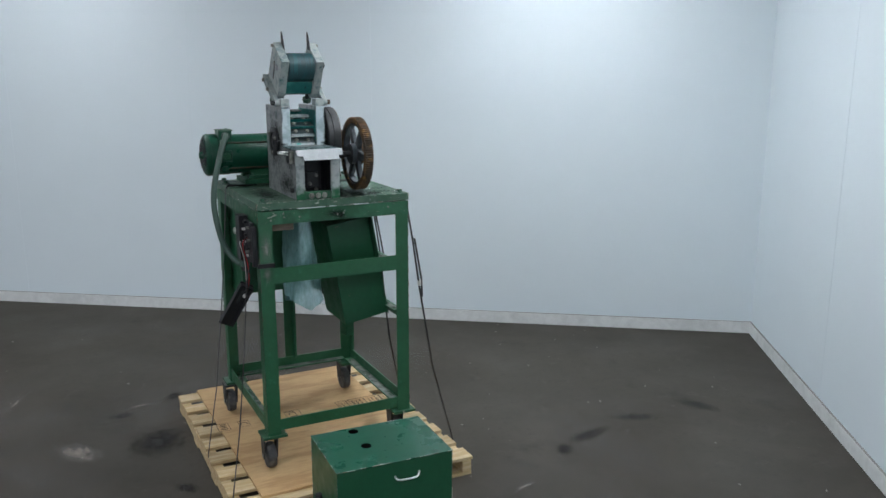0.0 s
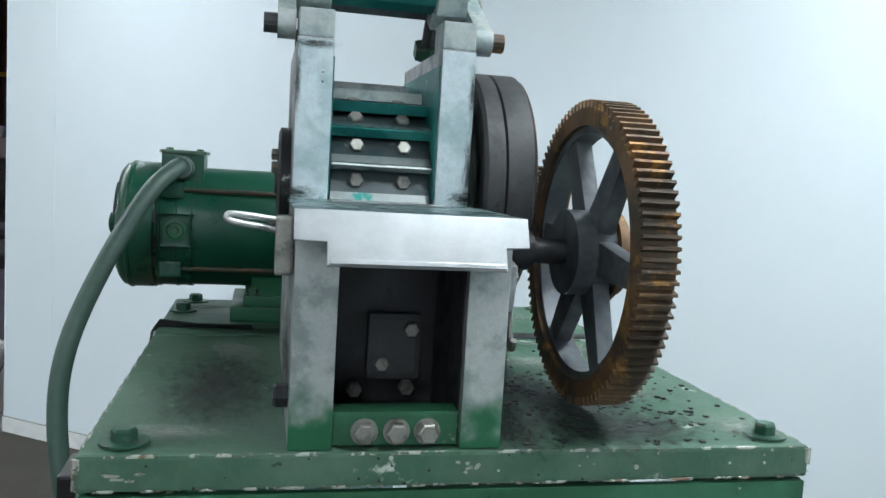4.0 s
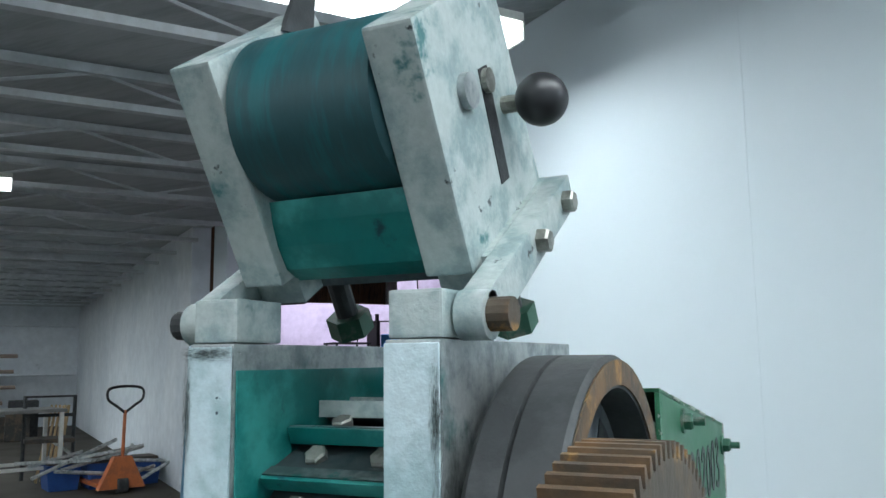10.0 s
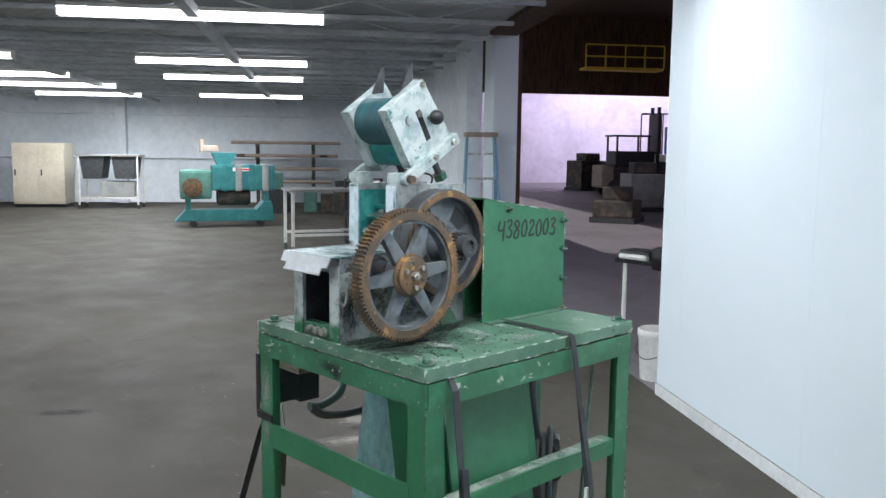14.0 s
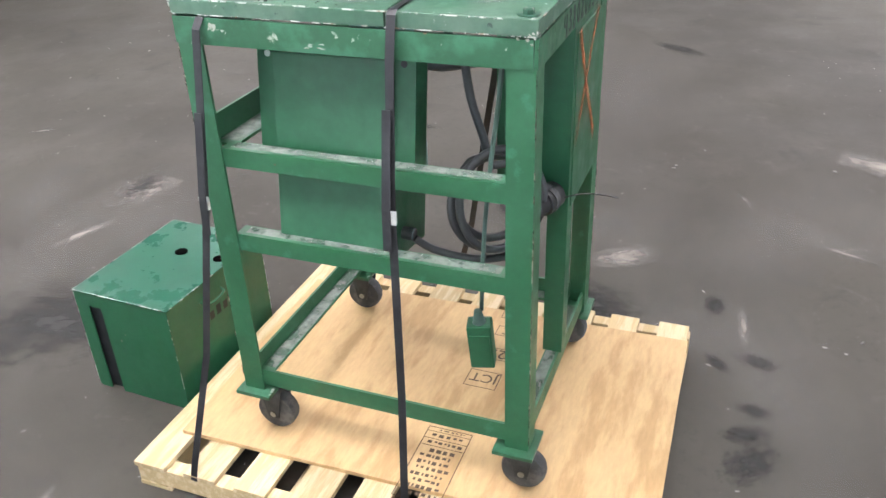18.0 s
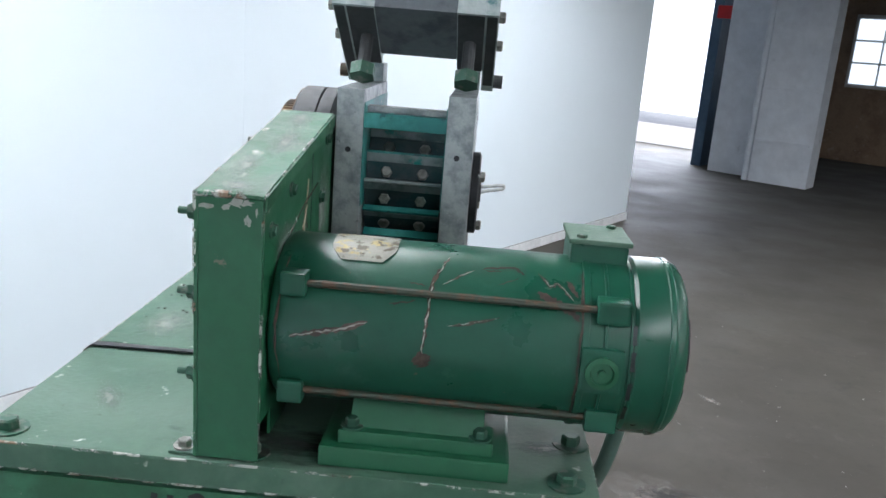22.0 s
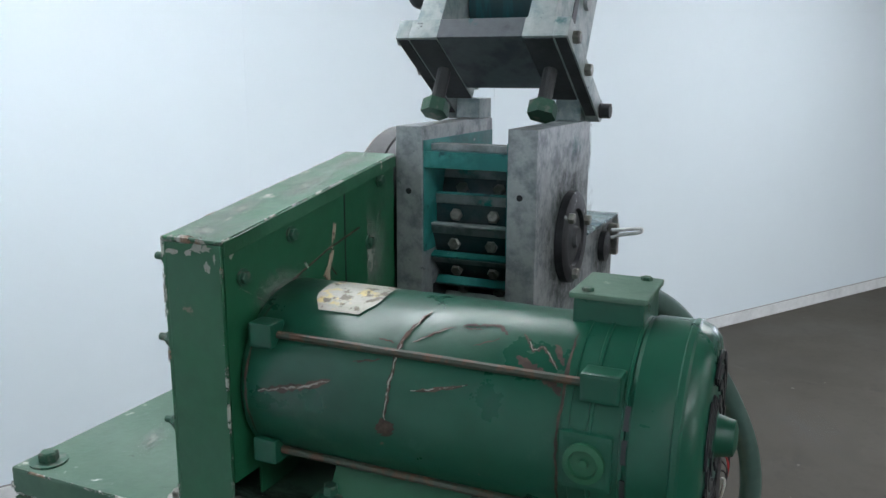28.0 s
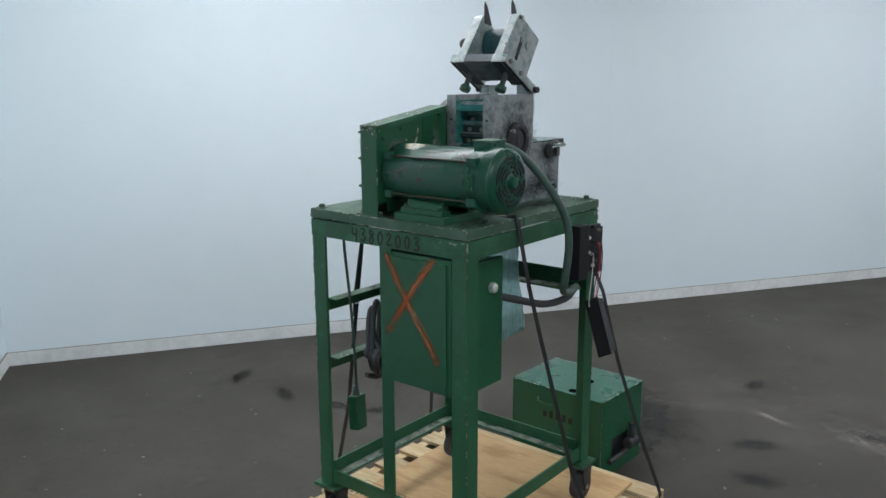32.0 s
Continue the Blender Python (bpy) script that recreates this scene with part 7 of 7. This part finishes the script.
# cream cabinets
cc = H("oven_cabinet", "large cream two-door cabinet on skids", "cabinet", 18.2, 10.0)
part("body", bx(-0.7, 0.7, -1.05, 1.05, 0.12, 1.82, 0.015), CREAM, cc)
part("upper_door", bx(-0.725, -0.701, -0.98, 0.98, 1.02, 1.74, 0.01), CREAM, cc)
part("lower_door", bx(-0.725, -0.701, -0.98, 0.98, 0.20, 0.96, 0.01), CREAM, cc)
part("gap_shadow", bx(-0.712, -0.7015, -0.92, 0.92, 0.965, 1.015), DARK, cc)
part("skid", bx(-0.6, 0.6, -0.95, 0.95, 0.0, 0.12), SCRAP, cc)
part("port", lathe(B(), [(-1.052, 0.16), (-1.12, 0.14)], (0.2, 0, 0.72), "y", 20), DARK, cc)
part("film_roll", bx(-0.2, 0.1, -0.5, -0.2, 1.82, 1.92, 0.03), BLUE, cc)
cb2 = H("cream_cabinet", "cream painted two-door electrical cabinet", "cabinet", 22.8, 9.0)
part("body", bx(-0.4, 0.4, -0.62, 0.62, 0.08, 1.62, 0.012), CREAM, cb2)
for y in (-0.31, 0.31):
    d_ = part("door", bx(-0.42, -0.401, y - 0.30, y + 0.30, 0.14, 1.58, 0.008), CREAM, cb2)
    part("handle", bx(-0.44, -0.421, y + 0.22, y + 0.25, 0.8, 0.95), DARK, d_)
part("plinth", bx(-0.38, 0.38, -0.6, 0.6, 0, 0.08), DARK, cb2)
gc = H("tall_cabinet", "tall grey cabinet with a blue-grey door standing open", "cabinet", 14.7, 12.15)
part("body", bx(-0.24, 0.24, -0.35, 0.35, 0.1, 2.15, 0.01), CREAM, gc)
part("door", bx(-0.28, -0.242, -0.33, 0.33, 0.14, 2.1, 0.01), GREYPAINT, gc)
part("open_door", bx(0.24, 0.28, -0.95, -0.35, 0.14, 2.1, 0.01), BLUEGREY, gc, "blue-grey open door")
part("skid", bx(-0.6, 0.6, -0.5, 0.4, 0, 0.1), PALLET, gc)
for k in range(5):
    part("panel_meter", bx(0.10 + 0.001 * k, 0.239, -0.356, -0.351, 1.3 + 0.15 * k, 1.38 + 0.15 * k), DARK, gc)
wb = H("wall_box", "cream steel box fixed to the wall", "wall box", 13.2, 12.45)
part("body", bx(-0.5, 0.5, -0.2, 0.24, 0.95, 1.62, 0.01), CREAM, wb)
part("cover", bx(-0.47, 0.47, -0.215, -0.201, 1.0, 1.57, 0.006), CREAM, wb)
lg_ = H("low_machine", "low grey machine with pale fittings below the wall box", "machine", 13.2, 12.25)
part("base", bx(-0.55, 0.55, -0.25, 0.25, 0.0, 0.12, 0.01), SCRAP, lg_)
part("body", bx(-0.50, 0.50, -0.20, 0.30, 0.12, 0.82, 0.02), GREYPAINT, lg_)
part("motor", lathe(B(), [(-0.30, 0.10), (-0.27, 0.13), (0.0, 0.13), (0.03, 0.09)], (0, -0.30, 0.30), "x", 18), ALU, lg_, "pale pump motor", 40)
part("valve", lathe(B(), [(0.25, 0.05), (0.52, 0.05), (0.54, 0.08), (0.58, 0.08)], (0.28, -0.27, 0.0), "z", 14), BOLT, lg_, "", 40)
part("pipe", sweep(B(), smooth_line([(0.0, -0.28, 0.42), (0.10, -0.28, 0.60), (0.28, -0.27, 0.62)], 5), 0.02, 8), ALU, lg_, "", 60)
gb_ = H("grey_bin_cabinet", "pale grey steel cabinet against the wall", "cabinet", 11.9, 12.3)
part("body", bx(-0.55, 0.55, -0.30, 0.30, 0.15, 1.55, 0.012), GREYPAINT, gb_)
part("door", bx(-0.52, 0.52, -0.318, -0.301, 0.20, 1.50, 0.006), CREAM, gb_)
part("plinth", bx(-0.5, 0.5, -0.26, 0.26, 0.0, 0.15), SCRAP, gb_)
dp = H("drill_press", "grey pedestal drill press with a white column", "drill press", 18.4, 12.25)
part("foot", bx(-0.3, 0.3, -0.25, 0.25, 0, 0.08, 0.01), CAST, dp)
part("column", lathe(B(), [(0.08, 0.09), (1.35, 0.09)], (0, 0, 0), "z", 16), WHITEP, dp)
part("head", bx(-0.2, 0.15, -0.14, 0.14, 1.32, 1.62, 0.04), CAST, dp)
part("motor", lathe(B(), [(1.6, 0.1), (1.88, 0.1)], (-0.05, 0, 0), "z", 14), CAST, dp)
part("table", bx(-0.25, 0.25, -0.2, 0.2, 0.7, 0.74, 0.01), CAST, dp)
sb_ = H("side_bench", "green machine bench with loose fittings", "bench", 16.8, 11.9)
part("top", bx(-0.4, 0.4, -0.3, 0.3, 0.70, 0.76, 0.01), MACHGREEN, sb_)
for x in (-0.35, 0.35):
    for y in (-0.25, 0.25):
        part("leg", bx(x - 0.03, x + 0.03, y - 0.03, y + 0.03, 0, 0.70), MACHGREEN, sb_)
part("vice", bx(-0.1, 0.15, -0.15, 0.1, 0.76, 0.98, 0.03), SCRAP, sb_)
part("pump", lathe(B(), [(0.05, 0.16), (0.35, 0.16)], (0, 0, 0), "z", 16), SCRAP, sb_)

# green lathe near the south wall
la = thing("machine_tool", "long pale green machine tool with tanks and handwheels", "machine tool", Matrix.Translation(Vector((-10.4, -3.1, 0))) @ Matrix.Rotation(radians(97), 4, "Z"))
part("bed", bx(-1.3, 1.3, -0.3, 0.3, 0.50, 0.95, 0.03), MINT, la)
part("headstock", bx(0.75, 1.4, -0.35, 0.35, 0.0, 1.15, 0.03), MINT, la)
part("tank", lathe(B(), [(-1.7, 0.16), (-1.62, 0.25), (-1.0, 0.25), (-0.95, 0.2)], (0, 0, 0.55), "x", 20), MINT, la, "", 40)
part("pedestal", bx(-0.6, -0.1, -0.28, 0.28, 0, 0.5, 0.02), GREYPAINT, la)
part("pedestal", bx(0.3, 0.7, -0.28, 0.28, 0, 0.5, 0.02), MINT, la)
part("flange", lathe(B(), [(-1.95, 0.12), (-1.90, 0.18), (-1.80, 0.18), (-1.75, 0.1)], (0, 0, 0.5), "x", 16), SCRAP, la, "", 40)
for x, z in ((-0.9, 1.0), (0.2, 1.02), (0.6, 0.6)):
    part("handwheel", lathe(B(), [(-0.36, 0.13), (-0.33, 0.13)], (x, 0, z), "y", 20), SCRAP, la)
part("skid", bx(-0.3, 1.4, -0.4, 0.4, 0.0, 0.06), MINT, la)
cm = H("dark_control_cabinet", "tall cabinet with a dark control panel", "cabinet", 10.6, 12.2)
part("body", bx(-0.45, 0.45, -0.3, 0.3, 0.5, 1.75, 0.01), CREAM, cm)
part("panel", bx(-0.2, 0.2, -0.315, -0.301, 1.2, 1.7, 0.004), DARK, cm)
part("stand", bx(-0.4, 0.4, -0.25, 0.25, 0, 0.5, 0.01), SCRAP, cm)
# wheeled old machine by the south wall
ct = H("wheeled_machine", "old grey machine on iron wheels", "machine", 6.3, 12.0)
part("bed", bx(-1.0, 1.0, -0.3, 0.3, 0.72, 1.10, 0.02), GREYPAINT, ct)
part("frame", bx(-1.0, 1.0, -0.25, 0.25, 0.30, 0.38, 0.01), SCRAP, ct)
for x in (-0.9, -0.3, 0.3, 0.9):
    part("post", bx(x - 0.04, x + 0.04, -0.28, 0.28, 0.1, 0.72), SCRAP, ct)
for x in (-0.62, 0.05, 0.62):
    part("wheel", lathe(B(), [(-0.36, 0.06), (-0.36, 0.17), (-0.30, 0.17), (-0.30, 0.06)], (x, 0, 0.20), "y", 22), SCRAP, ct)
part("crank", sweep(B(), [(-0.7, 0, 1.1), (-0.7, 0, 1.3), (-0.9, 0, 1.35)], 0.04, 8), SCRAP, ct)
part("lever", sweep(B(), [(0.5, 0, 1.1), (0.5, 0, 1.4)], 0.025, 8), SCRAP, ct)

# ---- behind the end of the white wall
bt = thing("folding_bench", "folding bench with white legs piled with black gear", "bench", Matrix.Translation((-1.62, 4.75, 0)))
part("top", bx(-0.38, 0.5, -0.3, 0.3, 0.70, 0.735, 0.005), DARK, bt)
for x in (-0.32, 0.12):
    part("leg", lathe(B(), [(0.0, 0.018), (0.70, 0.018)], (x, -0.24, 0), "z", 10), WHITEP, bt)
part("black_bag", bx(-0.05, 0.45, -0.34, 0.2, 0.66, 0.86, 0.09), BLACK, bt)
part("tools", bx(-0.36, -0.08, -0.28, -0.05, 0.735, 0.80, 0.02), CAST, bt)
part("white_tube", lathe(B(), [(-0.33, 0.022), (-0.08, 0.022)], (0, -0.30, 0.755), "x", 12), WHITEP, bt)
bk = thing("bucket", "white plastic bucket with a wire handle", "bucket", Matrix.Translation((-1.27, 3.92, 0)))
part("pail", lathe(B(), [(0.0, 0.105), (0.30, 0.125), (0.31, 0.132), (0.345, 0.132), (0.355, 0.128), (0.355, 0.118), (0.02, 0.098)], (0, 0, 0), "z", 28), WHITEP, bk, "", 40)
part("handle", sweep(B(), smooth_line([(-0.128, 0, 0.28), (-0.10, -0.10, 0.20), (0.0, -0.14, 0.16), (0.10, -0.10, 0.20), (0.128, 0, 0.28)], 4), 0.003, 6), CAST, bk)
cbx = thing("cardboard_box", "brown cardboard carton behind the bucket", "carton", Matrix.Translation((-1.10, 4.10, 0)))
part("carton", bx(-0.10, 0.10, -0.12, 0.12, 0, 0.32, 0.004), PINE, cbx)

# ---- the next hall
g = thing("grey_cabinet", "tall grey machine cabinet with a louvre", "cabinet", Matrix.Translation((-6.2, 16.9, 0)) @ Matrix.Rotation(radians(12), 4, "Z"))
part("body", bx(-0.55, 0.55, -0.4, 0.4, 0, 2.0, 0.02), GREYPAINT, g)
part("louvre", bx(0.1, 0.42, -0.415, -0.401, 0.15, 0.75), DARK, g)
part("side_unit", bx(0.55, 0.95, -0.3, 0.4, 0, 1.75, 0.02), GREYPAINT, g)
r_ = thing("rusty_press", "rusty brown press with a heavy frame", "press", Matrix.Translation((-4.2, 15.9, 0)) @ Matrix.Rotation(radians(10), 4, "Z"))
part("table", bx(-1.1, 1.1, -0.5, 0.5, 1.15, 1.5, 0.03), TAN, r_)
for x in (-0.9, -0.3, 0.35, 0.95):
    part("column", bx(x - 0.12, x + 0.12, -0.4, 0.4, 0, 1.15, 0.02), SCRAP, r_)
part("cylinder", lathe(B(), [(-1.2, 0.28), (-0.7, 0.28)], (0, -0.45, 0.9), "x", 20), SCRAP, r_, "", 40)
part("bin", bx(-0.5, 0.6, -0.4, 0.4, 0.0, 0.6, 0.05), SCRAP, r_)
for k, x in enumerate((-0.6, 0.1, 0.7)):
    part("load", bx(x - 0.25, x + 0.25, -0.3, 0.3, 1.5, 1.72 + 0.08 * k, 0.05), (GREYPAINT, YELLOW, SCRAP)[k], r_)
g2 = thing("control_desk", "grey sloped control desk", "desk", Matrix.Translation((-2.9, 13.6, 0)))
part("body", prism(B(), [(-0.4, 0), (0.4, 0), (0.4, 1.15), (-0.1, 1.15), (-0.4, 0.95)], "x", -0.42, 0.42, 0.01), GREYPAINT, g2)
part("panel", bx(-0.3, 0.3, -0.3, 0.2, 1.155, 1.165), WHITEP, g2)
ot = thing("orange_truck", "orange industrial tug behind the wall end", "tug", Matrix.Translation((-1.75, 11.6, 0)))
part("body", bx(-0.5, 0.9, -0.8, 0.8, 0.35, 1.0, 0.08), JACK, ot)
for y in (-0.6, 0.6):
    part("wheel", lathe(B(), [(-0.1, 0.3), (0.1, 0.3)], (-0.5, y, 0.3), "x", 20), RUBBER, ot)
sg = thing("screen_cart", "cart with a pale lit control screen", "control cart", Matrix.Translation((-8.2, 18.2, 0)))
part("body", bx(-0.5, 0.5, -0.3, 0.3, 0.2, 1.2, 0.03), SCRAP, sg)
part("panel", bx(-0.45, 0.45, -0.2, 0.0, 1.2, 2.1, 0.03), WHITEP, sg)
part("panel_face", bx(-0.38, 0.38, -0.21, -0.201, 1.5, 2.0), BLUEGREY, sg)
fl = thing("forklift", "dark forklift with a tall mast", "forklift", Matrix.Translation((-14.9, 24.3, 0)) @ Matrix.Rotation(radians(55), 4, "Z"))
part("chassis", bx(-0.9, 0.7, -0.55, 0.55, 0.25, 1.05, 0.08), SCRAP, fl)
part("counterweight", bx(-1.35, -0.9, -0.55, 0.55, 0.3, 1.1, 0.1), TAN, fl)
for x in (-0.8, 0.35):
    for y in (-0.48, 0.48):
        part("guard_post", bx(x - 0.03, x + 0.03, y - 0.03, y + 0.03, 1.0, 2.1), BLACK, fl)
part("mast_carriage", bx(0.70, 0.84, -0.42, 0.42, 1.5, 2.9, 0.02), BLACK, fl)
part("engine_cover", bx(-0.85, 0.6, -0.5, 0.5, 1.05, 1.6, 0.05), DARK, fl)
part("guard_roof", bx(-0.9, 0.45, -0.52, 0.52, 2.1, 2.16, 0.01), BLACK, fl)
for y in (-0.3, 0.3):
    part("mast", bx(0.72, 0.82, y - 0.05, y + 0.05, 0.1, 3.15), BLACK, fl)
    part("fork", bx(0.82, 1.9, y - 0.06, y + 0.06, 0.1, 0.16), BLACK, fl)
for x in (-0.85, 0.45):
    for y in (-0.55, 0.55):
        part("wheel", lathe(B(), [(-0.1, 0.3), (0.1, 0.3)], (x, y, 0.3), "y", 20), RUBBER, fl)
cg = thing("tan_machine", "tall tan machine housing with handrails on top", "machine", Matrix.Translation((-14.85, 30.1, 0)) @ Matrix.Rotation(radians(117), 4, "Z"))
part("housing", bx(-0.6, 0.8, -0.85, 0.85, 0.55, 2.85, 0.03), TAN, cg)
for x in (-0.5, 0.7):
    for y in (-0.75, 0.75):
        part("leg", bx(x - 0.06, x + 0.06, y - 0.06, y + 0.06, 0, 0.55), CAST, cg)
part("dark_side", bx(-0.2, 0.8, -2.5, -0.86, 0.1, 2.3, 0.03), SCRAP, cg)
part("column", bx(-0.45, -0.22, -1.65, -1.30, 0.0, 2.45, 0.02), TAN, cg)
part("hopper", prism(B(), [(-1.6, 2.95), (-0.9, 2.95), (-0.8, 3.35), (-1.7, 3.35)], "x", 0.1, 0.7), TAN, cg)
for z in (3.05, 3.72):
    part("handrail", sweep(B(), [(0.8, 0.4, z), (0.05, 0.4, z), (0.05, -2.5, z)], 0.03, 6), CAST, cg)
for y in (0.4, -0.4, -1.3, -2.2):
    part("rail_post", sweep(B(), [(0.05, y, 2.3 if y < -0.85 else 2.85), (0.05, y, 3.72)], 0.025, 6), CAST, cg)
bl = thing("blue_tank", "bright blue plastic tank", "tank", Matrix.Translation((-16.26, 29.3, 0)) @ Matrix.Rotation(radians(119), 4, "Z"))
part("tank", bx(-0.4, 0.4, -0.38, 0.38, 1.5, 2.6, 0.06), BLUE_BRIGHT, bl)
part("stand", bx(-0.5, 0.5, -0.5, 0.6, 0, 1.2, 0.02), SCRAP, bl)
part("tray", bx(-0.8, 0.4, -0.35, 0.95, 1.2, 1.49, 0.02), WHITEP, bl)
for y in (-0.45, 0.45, 1.3):
    part("upright", sweep(B(), [(-0.7, y, 1.0), (-0.7, y, 3.1)], 0.03, 6), CAST, bl)
part("crossbar", sweep(B(), [(-0.7, -0.45, 3.1), (-0.7, 1.3, 3.1)], 0.03, 6), CAST, bl)
for i, (x, y, w, h, mt) in enumerate(((-11.6, 28.6, 1.2, 1.5, TAN), (-8.8, 21.6, 1.4, 1.3, SCRAP), (-18.5, 26.5, 1.5, 1.2, SCRAP), (-8.9, 14.6, 0.9, 0.5, SCRAP), (-10.6, 18.2, 1.1, 1.0, GREYPAINT))):
    q = thing("stored_machine", "dusty stored machine on the next hall's floor", "machine", Matrix.Translation((x, y, 0)) @ Matrix.Rotation(radians(20 + 30 * i), 4, "Z"), group="stored machines")
    part("body", bx(-w / 2, w / 2, -0.45, 0.45, 0.12, h, 0.04), mt, q)
    part("top_unit", bx(-w / 4, w / 4, -0.3, 0.3, h, h + 0.3, 0.04), SCRAP, q)
    part("base", bx(-w / 2 - 0.05, w / 2 + 0.05, -0.5, 0.5, 0, 0.12), CAST, q)
ww = thing("walkway", "yellow railed walkway high on the timber front", "walkway", hall_pose(24.0, -14.2, 3.3), group="walkways")
part("deck", bx(-1.6, 1.6, 0, 0.8, 0.0, 0.1), YELLOW, ww)
for z in (0.5, 0.95):
    part("rail", sweep(B(), [(-1.6, 0.8, z), (1.6, 0.8, z)], 0.03, 6), YELLOW, ww)
for x in (-1.6, -0.8, 0, 0.8, 1.6):
    part("post", sweep(B(), [(x, 0.8, 0.1), (x, 0.8, 0.95)], 0.03, 6), YELLOW, ww)
copy_thing(ww, hall_pose(32.4, -9.9, 4.75, 90))
hc = sweep(B(), smooth_line([hall(32.9, -13.9, 6.4), hall(32.9, -13.95, 5.0), hall(32.9, -14.0, 3.7), hall(32.9, -13.7, 2.9), hall(32.9, -13.6, 1.9)], 5), 0.03, 6)
solid("hanging_cable", hc, BLACK, "black cable hanging from the timber roof", "cable")
for u in (14, 18.5, 23, 28):
    tp = slab(u - 0.14, u + 0.14, -14.4, -14.12, 0, 7)
    solid("timber_post", tp, WOOD_DARK, "old dark timber post", "post", kind="structure")

# ---- at the doorway: steps of the white piers, exit sign, window in the brick
for z in (0.55, 1.25):
    part("ledge", box(B(), -0.60, 0.10, 12.515, 12.548, z, z + 0.025, 0, hall_pose(0, 0)), WALL_OLD, bpy.data.objects["pillar_south"])
ps = sweep(B(), [hall(-0.68, 12.6, 0.0), hall(-0.66, 12.6, CEIL)], 0.05, 8)
solid("drain_pipe", ps, WALL_OLD, "pale vertical pipe between the piers", "pipe", kind="structure")
xs = H("exit_sign", "small red exit sign on the door partition", "sign", -1.5, 13.2, 0, 2.25)
part("plate", bx(-0.14, 0.14, -0.02, 0.02, -0.08, 0.10, 0.004), RED, xs)
wi = tagged(hw := thing("window_1", "small barred window in the brick wall", "window", hall_pose(-0.15, 17.19, 1.35)), kind="structure")
part("window_frame", bx(-0.5, 0.5, -0.05, 0.0, -0.05, 1.2, 0.01), WHITEP, hw)
SKYPANE = mat("bright_sky_pane", (0.8, 0.9, 1.0), 0.4, emit=(0.75, 0.88, 1.0), power=2.2)
for i in range(2):
    for j in range(3):
        part("pane", bx(-0.44 + 0.46 * i, -0.02 + 0.46 * i, -0.06, -0.052, 0.02 + 0.38 * j, 0.36 + 0.38 * j), SKYPANE, hw)
bp_ = H("wall_panel", "dark square panel on the brick wall", "panel", 3.4, 17.1, 0, 1.9)
part("panel", bx(-0.22, 0.22, -0.03, 0.08, 0, 0.45, 0.01), DARK, bp_)
# bright yard beyond the doorway
SHINE = mat("bright_yard", (0.9, 0.92, 0.95), 0.8, emit=(0.90, 0.95, 1.0), power=2.6)
solid("backdrop", slab(-9, 6, 23.9, 24.0, -0.1, 6), SHINE, "overexposed daylight outside the doorway", "backdrop", kind="structure")

# stores on the south wall behind the machine tool
sh_ = H("wall_shelf", "dark steel wall shelf with boxes and papers", "shelf", 9.1, 12.52, 0, 1.33)
for x in (-0.36, 0.36):
    part("side", bx(x - 0.012, x + 0.012, -0.16, 0.17, 0.0, 0.68), SCRAP, sh_)
for z in (0.0, 0.32, 0.66):
    part("board", bx(-0.348, 0.348, -0.16, 0.17, z, z + 0.02), SCRAP, sh_)
random.seed(41)
for z in (0.02, 0.34):
    x = -0.33
    while x < 0.25:
        w, h = random.uniform(0.06, 0.16), random.uniform(0.10, 0.24)
        part("carton", bx(x, x + w, -0.13, 0.12, z, z + h, 0.004), random.choice((WHITEP, CREAM, TAN, GREYPAINT, BLUEGREY)), sh_)
        x += w + 0.015
for x0, x1, z0, z1 in ((-1.0, -0.75, 0.08, 0.45), (-0.05, 0.25, 0.06, 0.46)):
    part("recess", bx(x0, x1, -0.305, -0.301, z0, z1, 0.001), DARK, la, "dark open recess")
    part("recess", bx(x0, x1, 0.301, 0.305, z0, z1, 0.001), DARK, la, "dark open recess")
part("carriage", bx(-0.35, 0.1, -0.36, 0.36, 0.90, 1.16, 0.03), GREYPAINT, la)
part("oil_pan", bx(-1.2, 0.7, -0.40, 0.40, 0.44, 0.50, 0.01), SCRAP, la)
part("splash_guard", bx(-0.9, 0.6, -0.34, -0.32, 0.95, 1.25, 0.006), MINT, la)
# saddle, belt cover and cables of the extruder
for k in range(4):
    part("heater_band", bx(-0.272, 0.272, -0.85 + 0.26 * k, -0.72 + 0.26 * k, 0.70, 1.235, 0.03), (GREYPAINT, MACHTEAL)[k % 2], ex)
part("drive_motor", lathe(B(), [(-0.5, 0.15), (-0.45, 0.17), (0.1, 0.17), (0.15, 0.13)], (0, 0, 0.58), "y", 18), SCRAP, ex, "", 40)
for y in (-0.8, 0.7):
    part("frame_leg", bx(-0.24, 0.24, y - 0.05, y + 0.05, 0.30, 0.72, 0.01), MACHTEAL, ex)
